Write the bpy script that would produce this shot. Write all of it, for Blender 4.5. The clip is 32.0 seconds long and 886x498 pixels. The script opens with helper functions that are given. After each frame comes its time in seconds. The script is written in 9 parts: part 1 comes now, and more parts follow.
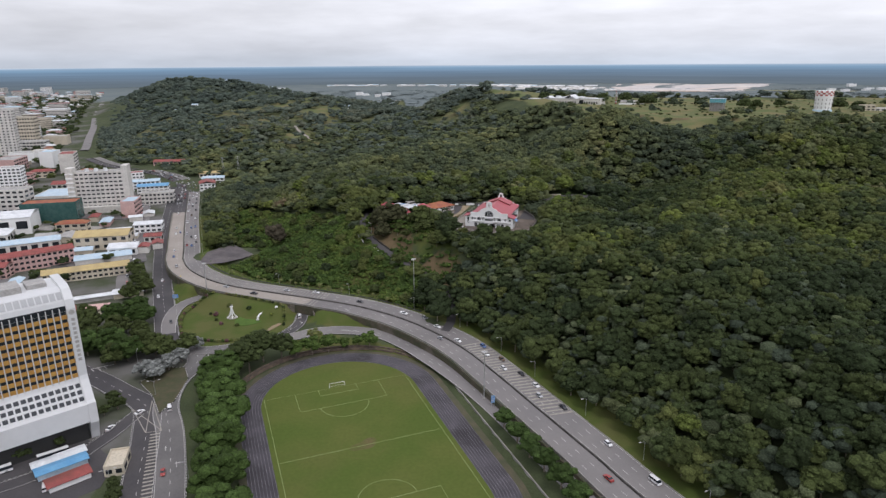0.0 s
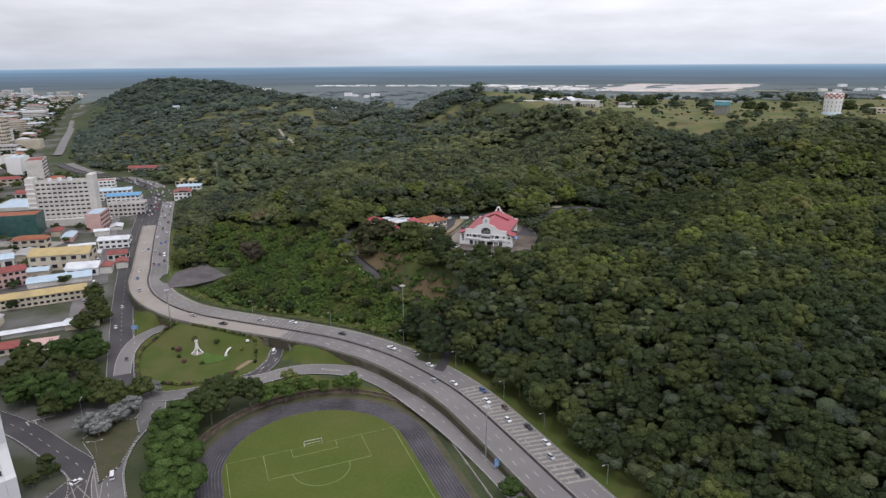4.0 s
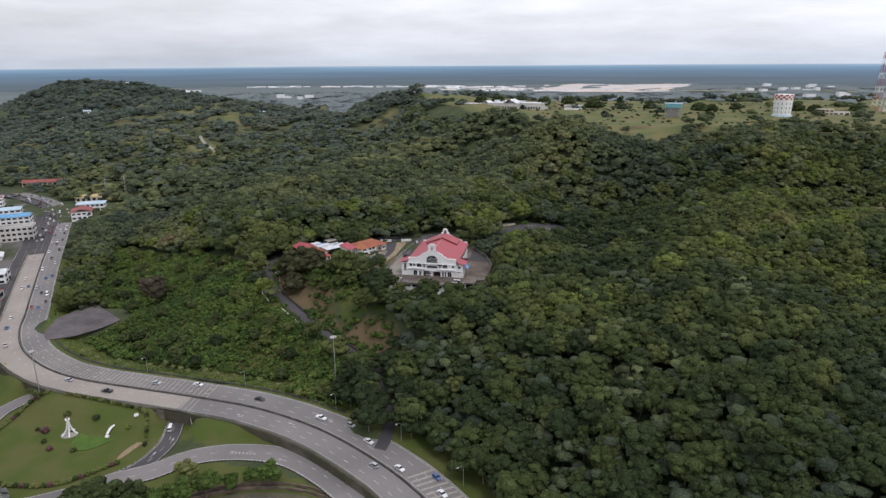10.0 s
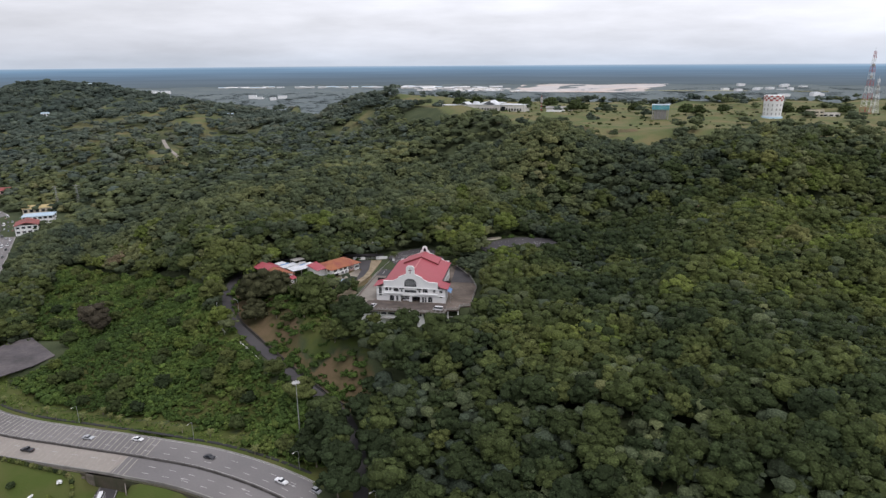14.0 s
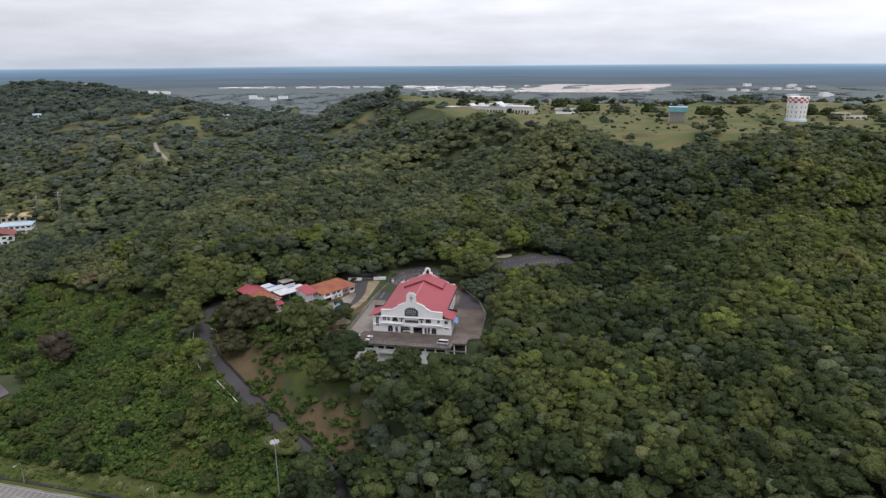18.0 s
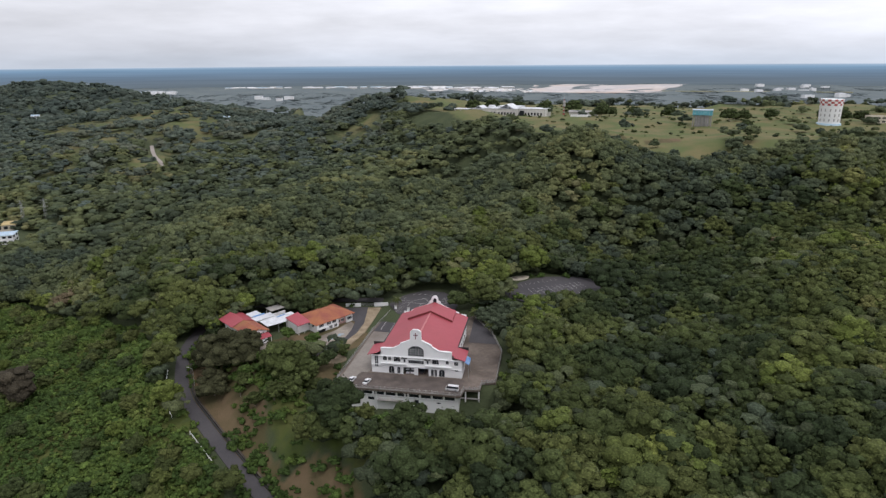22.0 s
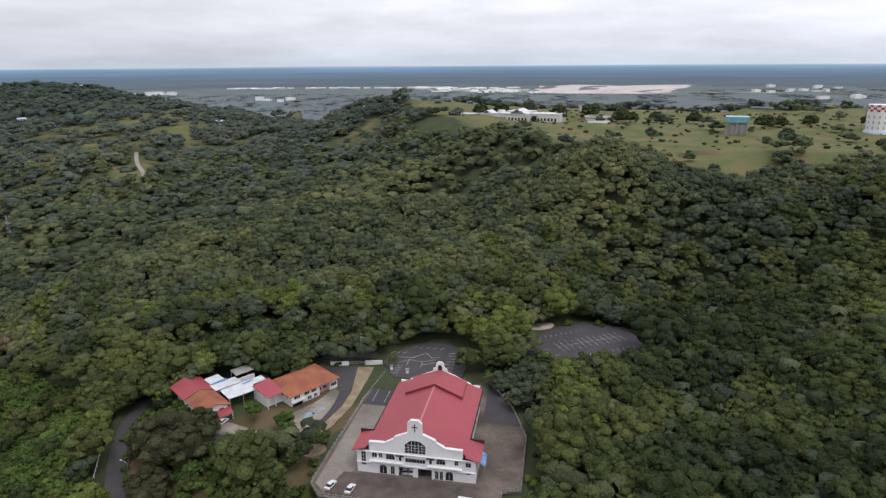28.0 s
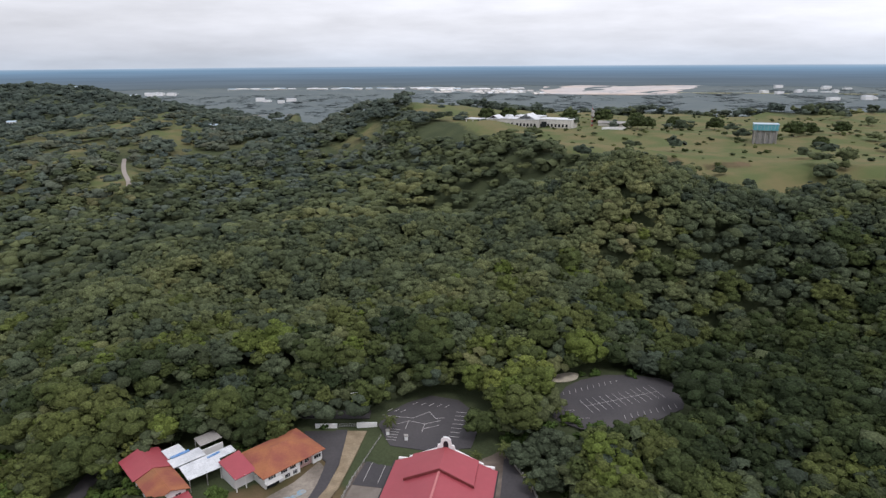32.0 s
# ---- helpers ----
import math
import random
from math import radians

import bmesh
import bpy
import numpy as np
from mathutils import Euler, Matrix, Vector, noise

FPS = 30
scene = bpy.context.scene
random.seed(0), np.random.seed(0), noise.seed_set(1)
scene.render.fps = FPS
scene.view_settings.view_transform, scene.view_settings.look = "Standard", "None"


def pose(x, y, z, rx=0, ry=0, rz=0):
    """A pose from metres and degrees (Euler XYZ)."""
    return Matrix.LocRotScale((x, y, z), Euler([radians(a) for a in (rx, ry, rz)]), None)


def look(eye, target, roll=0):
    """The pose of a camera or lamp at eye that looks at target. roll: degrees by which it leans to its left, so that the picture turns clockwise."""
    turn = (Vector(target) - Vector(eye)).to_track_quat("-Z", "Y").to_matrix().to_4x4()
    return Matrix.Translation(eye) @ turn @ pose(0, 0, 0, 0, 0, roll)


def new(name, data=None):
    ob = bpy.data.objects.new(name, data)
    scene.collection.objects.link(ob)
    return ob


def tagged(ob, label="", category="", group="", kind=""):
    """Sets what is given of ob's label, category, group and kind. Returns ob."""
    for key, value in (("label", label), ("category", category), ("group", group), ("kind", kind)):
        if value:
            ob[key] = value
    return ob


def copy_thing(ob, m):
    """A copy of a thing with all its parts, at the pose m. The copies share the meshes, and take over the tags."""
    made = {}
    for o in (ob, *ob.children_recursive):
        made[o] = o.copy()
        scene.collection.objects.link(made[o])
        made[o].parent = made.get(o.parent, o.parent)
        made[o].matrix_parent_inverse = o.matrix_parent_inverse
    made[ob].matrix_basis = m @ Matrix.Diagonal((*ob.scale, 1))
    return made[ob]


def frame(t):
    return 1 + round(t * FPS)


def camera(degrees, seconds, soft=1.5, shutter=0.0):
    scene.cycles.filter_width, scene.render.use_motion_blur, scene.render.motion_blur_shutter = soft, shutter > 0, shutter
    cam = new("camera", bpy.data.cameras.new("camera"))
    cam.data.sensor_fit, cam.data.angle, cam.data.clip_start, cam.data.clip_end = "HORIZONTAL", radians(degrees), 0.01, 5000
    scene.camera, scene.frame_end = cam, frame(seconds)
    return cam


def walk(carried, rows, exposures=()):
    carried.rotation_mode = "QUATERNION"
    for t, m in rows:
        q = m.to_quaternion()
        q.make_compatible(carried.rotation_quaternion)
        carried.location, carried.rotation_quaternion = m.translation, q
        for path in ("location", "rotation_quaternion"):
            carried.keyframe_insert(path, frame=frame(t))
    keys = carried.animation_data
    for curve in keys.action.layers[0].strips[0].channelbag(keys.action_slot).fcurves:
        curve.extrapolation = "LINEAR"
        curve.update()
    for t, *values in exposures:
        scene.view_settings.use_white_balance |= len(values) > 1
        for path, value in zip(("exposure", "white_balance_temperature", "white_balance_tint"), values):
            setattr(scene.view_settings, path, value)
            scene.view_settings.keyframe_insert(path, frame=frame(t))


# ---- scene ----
# Seconds, place in metres, heading in degrees.
PATH = [
    (0, 0.07, -0.04, 150.79, -0), (1, -0.54, 11.76, 151.06, -0.1), (2, -0.94, 23.35, 151.27, -0.16), (2.5, -1.06, 29.08, 151.36, -0.17),
    (3, -1.15, 34.76, 151.43, -0.39), (3.5, -1.19, 40.4, 151.49, -0.68), (5.5, -0.94, 62.53, 151.61, -1.41), (6, -0.79, 67.97, 151.61, -1.62),
    (6.5, -0.6, 73.37, 151.61, -1.89), (7, -0.38, 78.74, 151.6, -2.15), (7.5, -0.13, 84.08, 151.58, -2.48), (8, 0.15, 89.39, 151.55, -2.94),
    (8.5, 0.45, 94.67, 151.51, -3.7), (9, 0.79, 99.93, 151.47, -4.64), (9.5, 1.14, 105.16, 151.43, -5.53), (10, 1.52, 110.36, 151.38, -6.42),
    (10.5, 1.93, 115.55, 151.32, -7.17), (11, 2.35, 120.71, 151.26, -7.71), (11.5, 2.79, 125.85, 151.2, -8.24), (12, 3.25, 130.98, 151.14, -8.51),
    (12.5, 3.73, 136.09, 151.07, -8.57), (13, 4.22, 141.18, 151, -8.56), (14, 5.25, 151.33, 150.87, -8.52), (14.5, 5.78, 156.39, 150.8, -8.5),
    (16.5, 8.01, 176.54, 150.55, -8.41), (17, 8.59, 181.57, 150.49, -8.36), (18, 9.77, 191.61, 150.39, -8.31), (19, 10.96, 201.66, 150.31, -8.24),
    (20, 12.17, 211.71, 150.26, -8.16), (20.5, 12.77, 216.75, 150.25, -8.11), (21, 13.38, 221.79, 150.24, -7.86), (21.5, 13.99, 226.84, 150.25, -7.68),
    (22, 14.59, 231.9, 150.26, -7.64), (23, 15.81, 242.05, 150.32, -7.58), (24, 17.01, 252.25, 150.42, -7.5), (25, 18.2, 262.5, 150.57, -7.43),
    (25.5, 18.79, 267.66, 150.67, -7.4), (27.5, 21.1, 288.47, 151.2, -7.28), (28, 21.67, 293.73, 151.38, -7.25), (29, 22.78, 304.32, 151.78, -7.22),
    (30, 23.87, 315.01, 152.25, -7.14), (31, 24.94, 325.82, 152.81, -7.1), (32, 25.98, 336.74, 153.44, -7),
]
cam = camera(69.92, 32.0, soft=1.4)
walk(cam, [(t, pose(x, y, z, 90 - 16.49, 0.36, yaw)) for t, x, y, z, yaw in PATH], [(0, 0.12, 6290, 15), (32, 0.12, 6290, 15)])

# ---- sky, sun, exposure ----
def build_world():
    w = bpy.data.worlds.new("overcast_sky")
    scene.world = w
    w.use_nodes = True
    nt = w.node_tree
    nt.nodes.clear()
    N, L = nt.nodes.new, nt.links.new
    out, bg = N("ShaderNodeOutputWorld"), N("ShaderNodeBackground")
    sky = N("ShaderNodeTexSky")
    sky.sky_type, sky.sun_disc = "NISHITA", False
    sky.sun_elevation, sky.sun_rotation = radians(58), radians(150)
    sky.air_density, sky.dust_density = 1.0, 3.0
    dim = N("ShaderNodeVectorMath")
    dim.operation = "SCALE"
    dim.inputs["Scale"].default_value = 0.10
    L(sky.outputs[0], dim.inputs[0])
    co, sep = N("ShaderNodeTexCoord"), N("ShaderNodeSeparateXYZ")
    L(co.outputs["Generated"], sep.inputs[0])
    ramp = N("ShaderNodeValToRGB")
    els = ramp.color_ramp.elements
    els[0].position, els[0].color = 0.0, (0.62, 0.68, 0.74, 1)
    els[1].position, els[1].color = 1.0, (0.99, 1.0, 1.02, 1)
    for p, c in ((0.02, (0.70, 0.735, 0.775, 1)), (0.055, (0.80, 0.82, 0.845, 1)), (0.12, (0.93, 0.94, 0.955, 1)), (0.4, (0.99, 1.0, 1.03, 1))):
        e = els.new(p)
        e.color = c
    L(sep.outputs["Z"], ramp.inputs[0])
    stretch = N("ShaderNodeMapping")
    stretch.inputs["Scale"].default_value = (3.0, 3.0, 16.0)
    L(co.outputs["Generated"], stretch.inputs[0])
    cloud = N("ShaderNodeTexNoise")
    cloud.inputs["Scale"].default_value, cloud.inputs["Detail"].default_value, cloud.inputs["Roughness"].default_value = 1.6, 6.0, 0.55
    L(stretch.outputs[0], cloud.inputs[0])
    span = N("ShaderNodeMapRange")
    for k, v in (("From Min", 0.3), ("From Max", 0.7), ("To Min", 0.83), ("To Max", 1.09)):
        span.inputs[k].default_value = v
    L(cloud.outputs[0], span.inputs[0])
    tilt = N("ShaderNodeMath")
    tilt.operation = "MULTIPLY_ADD"
    tilt.inputs[1].default_value, tilt.inputs[2].default_value = 0.2, 1.04
    L(sep.outputs["X"], tilt.inputs[0])
    side = N("ShaderNodeMath")
    side.operation = "MULTIPLY"
    L(span.outputs[0], side.inputs[0])
    L(tilt.outputs[0], side.inputs[1])
    lit = N("ShaderNodeVectorMath")
    lit.operation = "SCALE"
    L(ramp.outputs[0], lit.inputs[0])
    L(side.outputs[0], lit.inputs["Scale"])
    mix = N("ShaderNodeMix")
    mix.data_type = "RGBA"
    mix.inputs[0].default_value = 0.9
    L(dim.outputs[0], mix.inputs[6])
    L(lit.outputs[0], mix.inputs[7])
    L(mix.outputs[2], bg.inputs[0])
    bg.inputs[1].default_value = 1.0
    L(bg.outputs[0], out.inputs[0])


build_world()
sun_data = bpy.data.lights.new("sun", "SUN")
sun_data.energy, sun_data.angle, sun_data.color = 0.9, radians(14), (1.0, 0.965, 0.92)
sun = new("sun", sun_data)
sun.matrix_world = look((200, 100, 600), (60, 380, 0))
scene.view_settings.exposure = 0.12


# ---- materials ----
def material(name, color, rough=0.7, metal=0.0, spec=0.35, second=None, scale=1.0, bump=0.0, fine=None, vary=0.0, attr=None, stain=None, island=0.0, grain_amount=0.18):
    """A surface with variation at two scales. second: another base colour, mixed in by a noise of that scale (per metre); fine: a finer grain's scale;
    vary: brightness by object; island: by loose piece; attr: a mesh attribute that shifts towards second; stain: a darker worn colour in patches."""
    m = bpy.data.materials.new(name)
    m.use_nodes = True
    nt = m.node_tree
    nt.nodes.clear()
    N, L = nt.nodes.new, nt.links.new
    out, bs = N("ShaderNodeOutputMaterial"), N("ShaderNodeBsdfPrincipled")
    L(bs.outputs[0], out.inputs[0])
    bs.inputs["Roughness"].default_value, bs.inputs["Metallic"].default_value = rough, metal
    bs.inputs["Specular IOR Level"].default_value = spec
    geo = N("ShaderNodeNewGeometry")
    base = N("ShaderNodeRGB")
    base.outputs[0].default_value = (*color, 1)
    col = base.outputs[0]

    def noise_of(s, detail=4.0):
        n = N("ShaderNodeTexNoise")
        n.inputs["Scale"].default_value, n.inputs["Detail"].default_value = s, detail
        L(geo.outputs["Position"], n.inputs[0])
        return n.outputs[0]

    def remap(v, a, b, c, d):
        r = N("ShaderNodeMapRange")
        for k, x in zip(("From Min", "From Max", "To Min", "To Max"), (a, b, c, d)):
            r.inputs[k].default_value = x
        L(v, r.inputs[0])
        return r.outputs[0]

    def blend(f, a, b):
        x = N("ShaderNodeMix")
        x.data_type = "RGBA"
        L(f, x.inputs[0])
        L(a, x.inputs[6])
        if isinstance(b, tuple):
            x.inputs[7].default_value = (*b, 1)
        else:
            L(b, x.inputs[7])
        return x.outputs[2]

    def scaled(a, f):
        x = N("ShaderNodeVectorMath")
        x.operation = "SCALE"
        L(a, x.inputs[0])
        L(f, x.inputs["Scale"])
        return x.outputs[0]

    coarse = noise_of(scale)
    if second:
        f = remap(coarse, 0.35, 0.65, 0.0, 1.0)
        if attr:
            at_ = N("ShaderNodeAttribute")
            at_.attribute_name = attr
            f = at_.outputs["Fac"]
        col = blend(f, col, second)
    if stain:
        col = blend(remap(noise_of(scale * 0.37, 6.0), 0.52, 0.68, 0.0, 0.85), col, stain)
    grain = noise_of(fine or scale * 9.0, 4.0)
    col = scaled(col, remap(grain, 0.25, 0.75, 1 - grain_amount, 1 + grain_amount))
    if vary:
        info = N("ShaderNodeObjectInfo")
        col = scaled(col, remap(info.outputs["Random"], 0, 1, 1 - vary, 1 + vary))
    if island:
        col = scaled(col, remap(geo.outputs["Random Per Island"], 0, 1, 1 - island, 1 + island))
    L(col, bs.inputs["Base Color"])
    if bump:
        b = N("ShaderNodeBump")
        b.inputs["Strength"].default_value, b.inputs["Distance"].default_value = 0.6, bump
        L(grain, b.inputs["Height"])
        L(b.outputs[0], bs.inputs["Normal"])
    return m


def ground_material():
    """Forest floor, with meadow, bare soil, lawn, town ground and a haze-painted far plain by the sheet's own cover
    values.
    """
    m = material("ground_cover", (0.048, 0.061, 0.031), 0.95, spec=0.1, second=(0.066, 0.080, 0.040), scale=0.06, fine=1.3, bump=0.3)
    nt = m.node_tree
    N, L = nt.nodes.new, nt.links.new
    bs = next(n for n in nt.nodes if n.type == "BSDF_PRINCIPLED")
    col = bs.inputs["Base Color"].links[0].from_socket
    geo = N("ShaderNodeNewGeometry")
    for name, a, b, s in (("meadow", (0.098, 0.120, 0.048), (0.155, 0.138, 0.066), 0.035), ("soil", (0.14, 0.102, 0.06), (0.085, 0.075, 0.036), 0.09),
                          ("lawn", (0.066, 0.090, 0.022), (0.092, 0.098, 0.034), 0.06), ("urban", (0.135, 0.13, 0.125), (0.055, 0.066, 0.035), 0.025),
                          # far haze painted into the plain's ground colour as blue-grey
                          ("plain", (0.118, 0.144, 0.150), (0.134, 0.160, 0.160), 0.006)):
        n = N("ShaderNodeTexNoise")
        n.inputs["Scale"].default_value, n.inputs["Detail"].default_value = s, 7.0
        L(geo.outputs["Position"], n.inputs[0])
        r = N("ShaderNodeMapRange")
        r.inputs["From Min"].default_value, r.inputs["From Max"].default_value = 0.4, 0.6
        L(n.outputs[0], r.inputs[0])
        two = N("ShaderNodeMix")
        two.data_type = "RGBA"
        two.inputs[6].default_value, two.inputs[7].default_value = (*a, 1), (*b, 1)
        L(r.outputs[0], two.inputs[0])
        at_ = N("ShaderNodeAttribute")
        at_.attribute_name = name
        edge = N("ShaderNodeMath")
        edge.operation = "MULTIPLY_ADD"
        n2 = N("ShaderNodeTexNoise")
        n2.inputs["Scale"].default_value = 0.25
        L(geo.outputs["Position"], n2.inputs[0])
        edge.inputs[1].default_value, edge.inputs[2].default_value = 0.5, -0.25
        L(n2.outputs[0], edge.inputs[0])
        add = N("ShaderNodeMath")
        add.operation = "ADD"
        L(edge.outputs[0], add.inputs[0])
        L(at_.outputs["Fac"], add.inputs[1])
        f = N("ShaderNodeMapRange")
        f.inputs["From Min"].default_value, f.inputs["From Max"].default_value = 0.35, 0.65
        L(add.outputs[0], f.inputs[0])
        x = N("ShaderNodeMix")
        x.data_type = "RGBA"
        L(f.outputs[0], x.inputs[0])
        L(col, x.inputs[6])
        L(two.outputs[2], x.inputs[7])
        col = x.outputs[2]
    L(col, bs.inputs["Base Color"])
    return m


M_GROUND = ground_material()


def leaf_material(name, stops):
    """Foliage whose hue runs by each tree's own tint through several greens, with clump-sized light and shade painted
    in.
    """
    m = material(name, stops[0][1], 0.8, spec=0.06, scale=0.02, fine=1.6, island=0.32, vary=0.15, bump=0.9)
    nt = m.node_tree
    N, L = nt.nodes.new, nt.links.new
    at_, ramp = N("ShaderNodeAttribute"), N("ShaderNodeValToRGB")
    at_.attribute_name = "tint"
    els = ramp.color_ramp.elements
    els[0].position, els[0].color = stops[0][0], (*stops[0][1], 1)
    els[1].position, els[1].color = stops[-1][0], (*stops[-1][1], 1)
    for p, c in stops[1:-1]:
        els.new(p).color = (*c, 1)
    L(at_.outputs["Fac"], ramp.inputs[0])
    base = next(n for n in nt.nodes if n.type == "RGB")
    for ln in list(base.outputs[0].links):
        L(ramp.outputs[0], ln.to_socket)
    for n in nt.nodes:
        if n.type == "MAP_RANGE" and abs(n.inputs["To Min"].default_value - 0.82) < 1e-4 and abs(n.inputs["From Min"].default_value - 0.25) < 1e-4:
            n.inputs["To Min"].default_value, n.inputs["To Max"].default_value = 0.66, 1.36
    # rounded clumps of leaves: bumps, with lit heads and shaded seams painted into colour
    geo, vor, head, clump_shade = N("ShaderNodeNewGeometry"), N("ShaderNodeTexVoronoi"), N("ShaderNodeMapRange"), N("ShaderNodeVectorMath")
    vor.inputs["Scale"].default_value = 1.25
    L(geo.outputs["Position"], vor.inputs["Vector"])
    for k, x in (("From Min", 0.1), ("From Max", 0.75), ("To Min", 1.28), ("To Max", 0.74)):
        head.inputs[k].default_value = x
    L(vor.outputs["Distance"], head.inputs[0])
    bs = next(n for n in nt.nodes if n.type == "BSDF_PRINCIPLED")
    clump_shade.operation = "SCALE"
    L(bs.inputs["Base Color"].links[0].from_socket, clump_shade.inputs[0])
    L(head.outputs[0], clump_shade.inputs["Scale"])
    L(clump_shade.outputs[0], bs.inputs["Base Color"])
    bump = next(n for n in nt.nodes if n.type == "BUMP")
    grain = bump.inputs["Height"].links[0].from_socket
    add = N("ShaderNodeMath")
    add.operation = "MULTIPLY_ADD"
    add.inputs[1].default_value = 0.8
    L(grain, add.inputs[0])
    L(head.outputs[0], add.inputs[2])
    L(add.outputs[0], bump.inputs["Height"])
    return m


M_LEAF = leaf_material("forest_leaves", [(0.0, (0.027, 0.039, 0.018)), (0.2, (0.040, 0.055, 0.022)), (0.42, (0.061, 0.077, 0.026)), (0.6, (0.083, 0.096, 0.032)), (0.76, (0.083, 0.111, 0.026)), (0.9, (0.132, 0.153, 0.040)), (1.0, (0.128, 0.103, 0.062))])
# paler and greyer than M_LEAF: distance haze painted into the colour
M_LEAF_PALE_HAZED = leaf_material("pale_hazed_leaves", [(0.0, (0.046, 0.061, 0.042)), (0.3, (0.067, 0.084, 0.046)), (0.6, (0.098, 0.114, 0.052)), (0.85, (0.135, 0.142, 0.061)), (1.0, (0.158, 0.138, 0.084))])
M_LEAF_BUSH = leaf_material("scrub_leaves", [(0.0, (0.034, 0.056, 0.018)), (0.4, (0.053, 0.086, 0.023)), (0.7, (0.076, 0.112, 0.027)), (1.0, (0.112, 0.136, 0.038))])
# far hill and plain: stronger blue-grey haze painted into the leaves
M_LEAF_HAZE = leaf_material("hazed_hill_leaves", [(0.0, (0.060, 0.080, 0.068)), (0.5, (0.084, 0.104, 0.078)), (1.0, (0.122, 0.128, 0.086))])
M_LEAF_PLAIN_HAZE = leaf_material("hazed_plain_leaves", [(0.0, (0.128, 0.156, 0.160)), (0.5, (0.138, 0.166, 0.168)), (1.0, (0.152, 0.176, 0.170))])
M_BARK = material("bark", (0.14, 0.11, 0.085), 0.9, spec=0.1, second=(0.22, 0.19, 0.16), scale=0.8, bump=0.03)
M_ASPHALT = material("asphalt", (0.060, 0.057, 0.061), 0.85, spec=0.2, second=(0.080, 0.075, 0.077), scale=0.05, fine=1.2, stain=(0.043, 0.041, 0.044), grain_amount=0.1)
M_ROAD_MID = material("grey_town_asphalt", (0.13, 0.125, 0.125), 0.85, spec=0.2, second=(0.16, 0.152, 0.15), scale=0.06, fine=1.2, stain=(0.095, 0.09, 0.09), grain_amount=0.1)
M_ROAD = material("worn_road_asphalt", (0.172, 0.163, 0.163), 0.85, spec=0.2, second=(0.205, 0.193, 0.188), scale=0.04, fine=1.0, stain=(0.14, 0.132, 0.13), grain_amount=0.06)
M_CONCRETE_ROAD = material("concrete_road", (0.275, 0.245, 0.218), 0.85, spec=0.2, second=(0.31, 0.28, 0.25), scale=0.05, fine=0.9, stain=(0.22, 0.195, 0.175), grain_amount=0.06)
M_CONCRETE = material("concrete", (0.34, 0.325, 0.30), 0.85, spec=0.2, second=(0.26, 0.25, 0.235), scale=0.15, fine=2.5, stain=(0.16, 0.15, 0.14))
M_LINE = material("road_paint", (0.50, 0.49, 0.47), 0.7, second=(0.33, 0.32, 0.31), scale=0.8)
M_YELLOW_LINE = material("worn_cream_paint", (0.33, 0.305, 0.262), 0.7, second=(0.25, 0.235, 0.212), scale=0.6)
M_DARK = material("dark_kerb_and_shade", (0.03, 0.03, 0.03), 0.8)
M_WHITE = material("white_painted_plaster", (0.78, 0.785, 0.78), 0.6, second=(0.74, 0.74, 0.73), scale=0.08, fine=0.5, grain_amount=0.03)
M_GLASS = material("dark_window_glass", (0.018, 0.022, 0.028), 0.12, spec=0.6)
M_STEEL = material("galvanised_steel", (0.45, 0.46, 0.47), 0.45, metal=0.7, scale=0.6)


# ---- small building helpers ----
def mesh_of(name, verts, faces, mat=None, mats=None, ids=None, smooth=False):
    me = bpy.data.meshes.new(name)
    me.from_pydata([tuple(map(float, v)) for v in verts], [], faces)
    for m in (mats or ([mat] if mat else [])):
        me.materials.append(m)
    if ids is not None:
        me.polygons.foreach_set("material_index", ids)
    if smooth:
        me.polygons.foreach_set("use_smooth", [True] * len(me.polygons))
    me.update()
    return me


def part(name, me, parent, label="", m=None):
    """Links a mesh (or a bmesh with its material) as one object under a thing."""
    ob = new(name, me)
    ob.parent = parent
    if m is not None:
        ob.matrix_basis = m
    if label:
        ob["label"] = label
    return ob


def thing(name, m, label, category, group="", kind=""):
    ob = new(name)
    ob.empty_display_size = 0.5
    ob.matrix_basis = m
    return tagged(ob, label, category, group, kind)


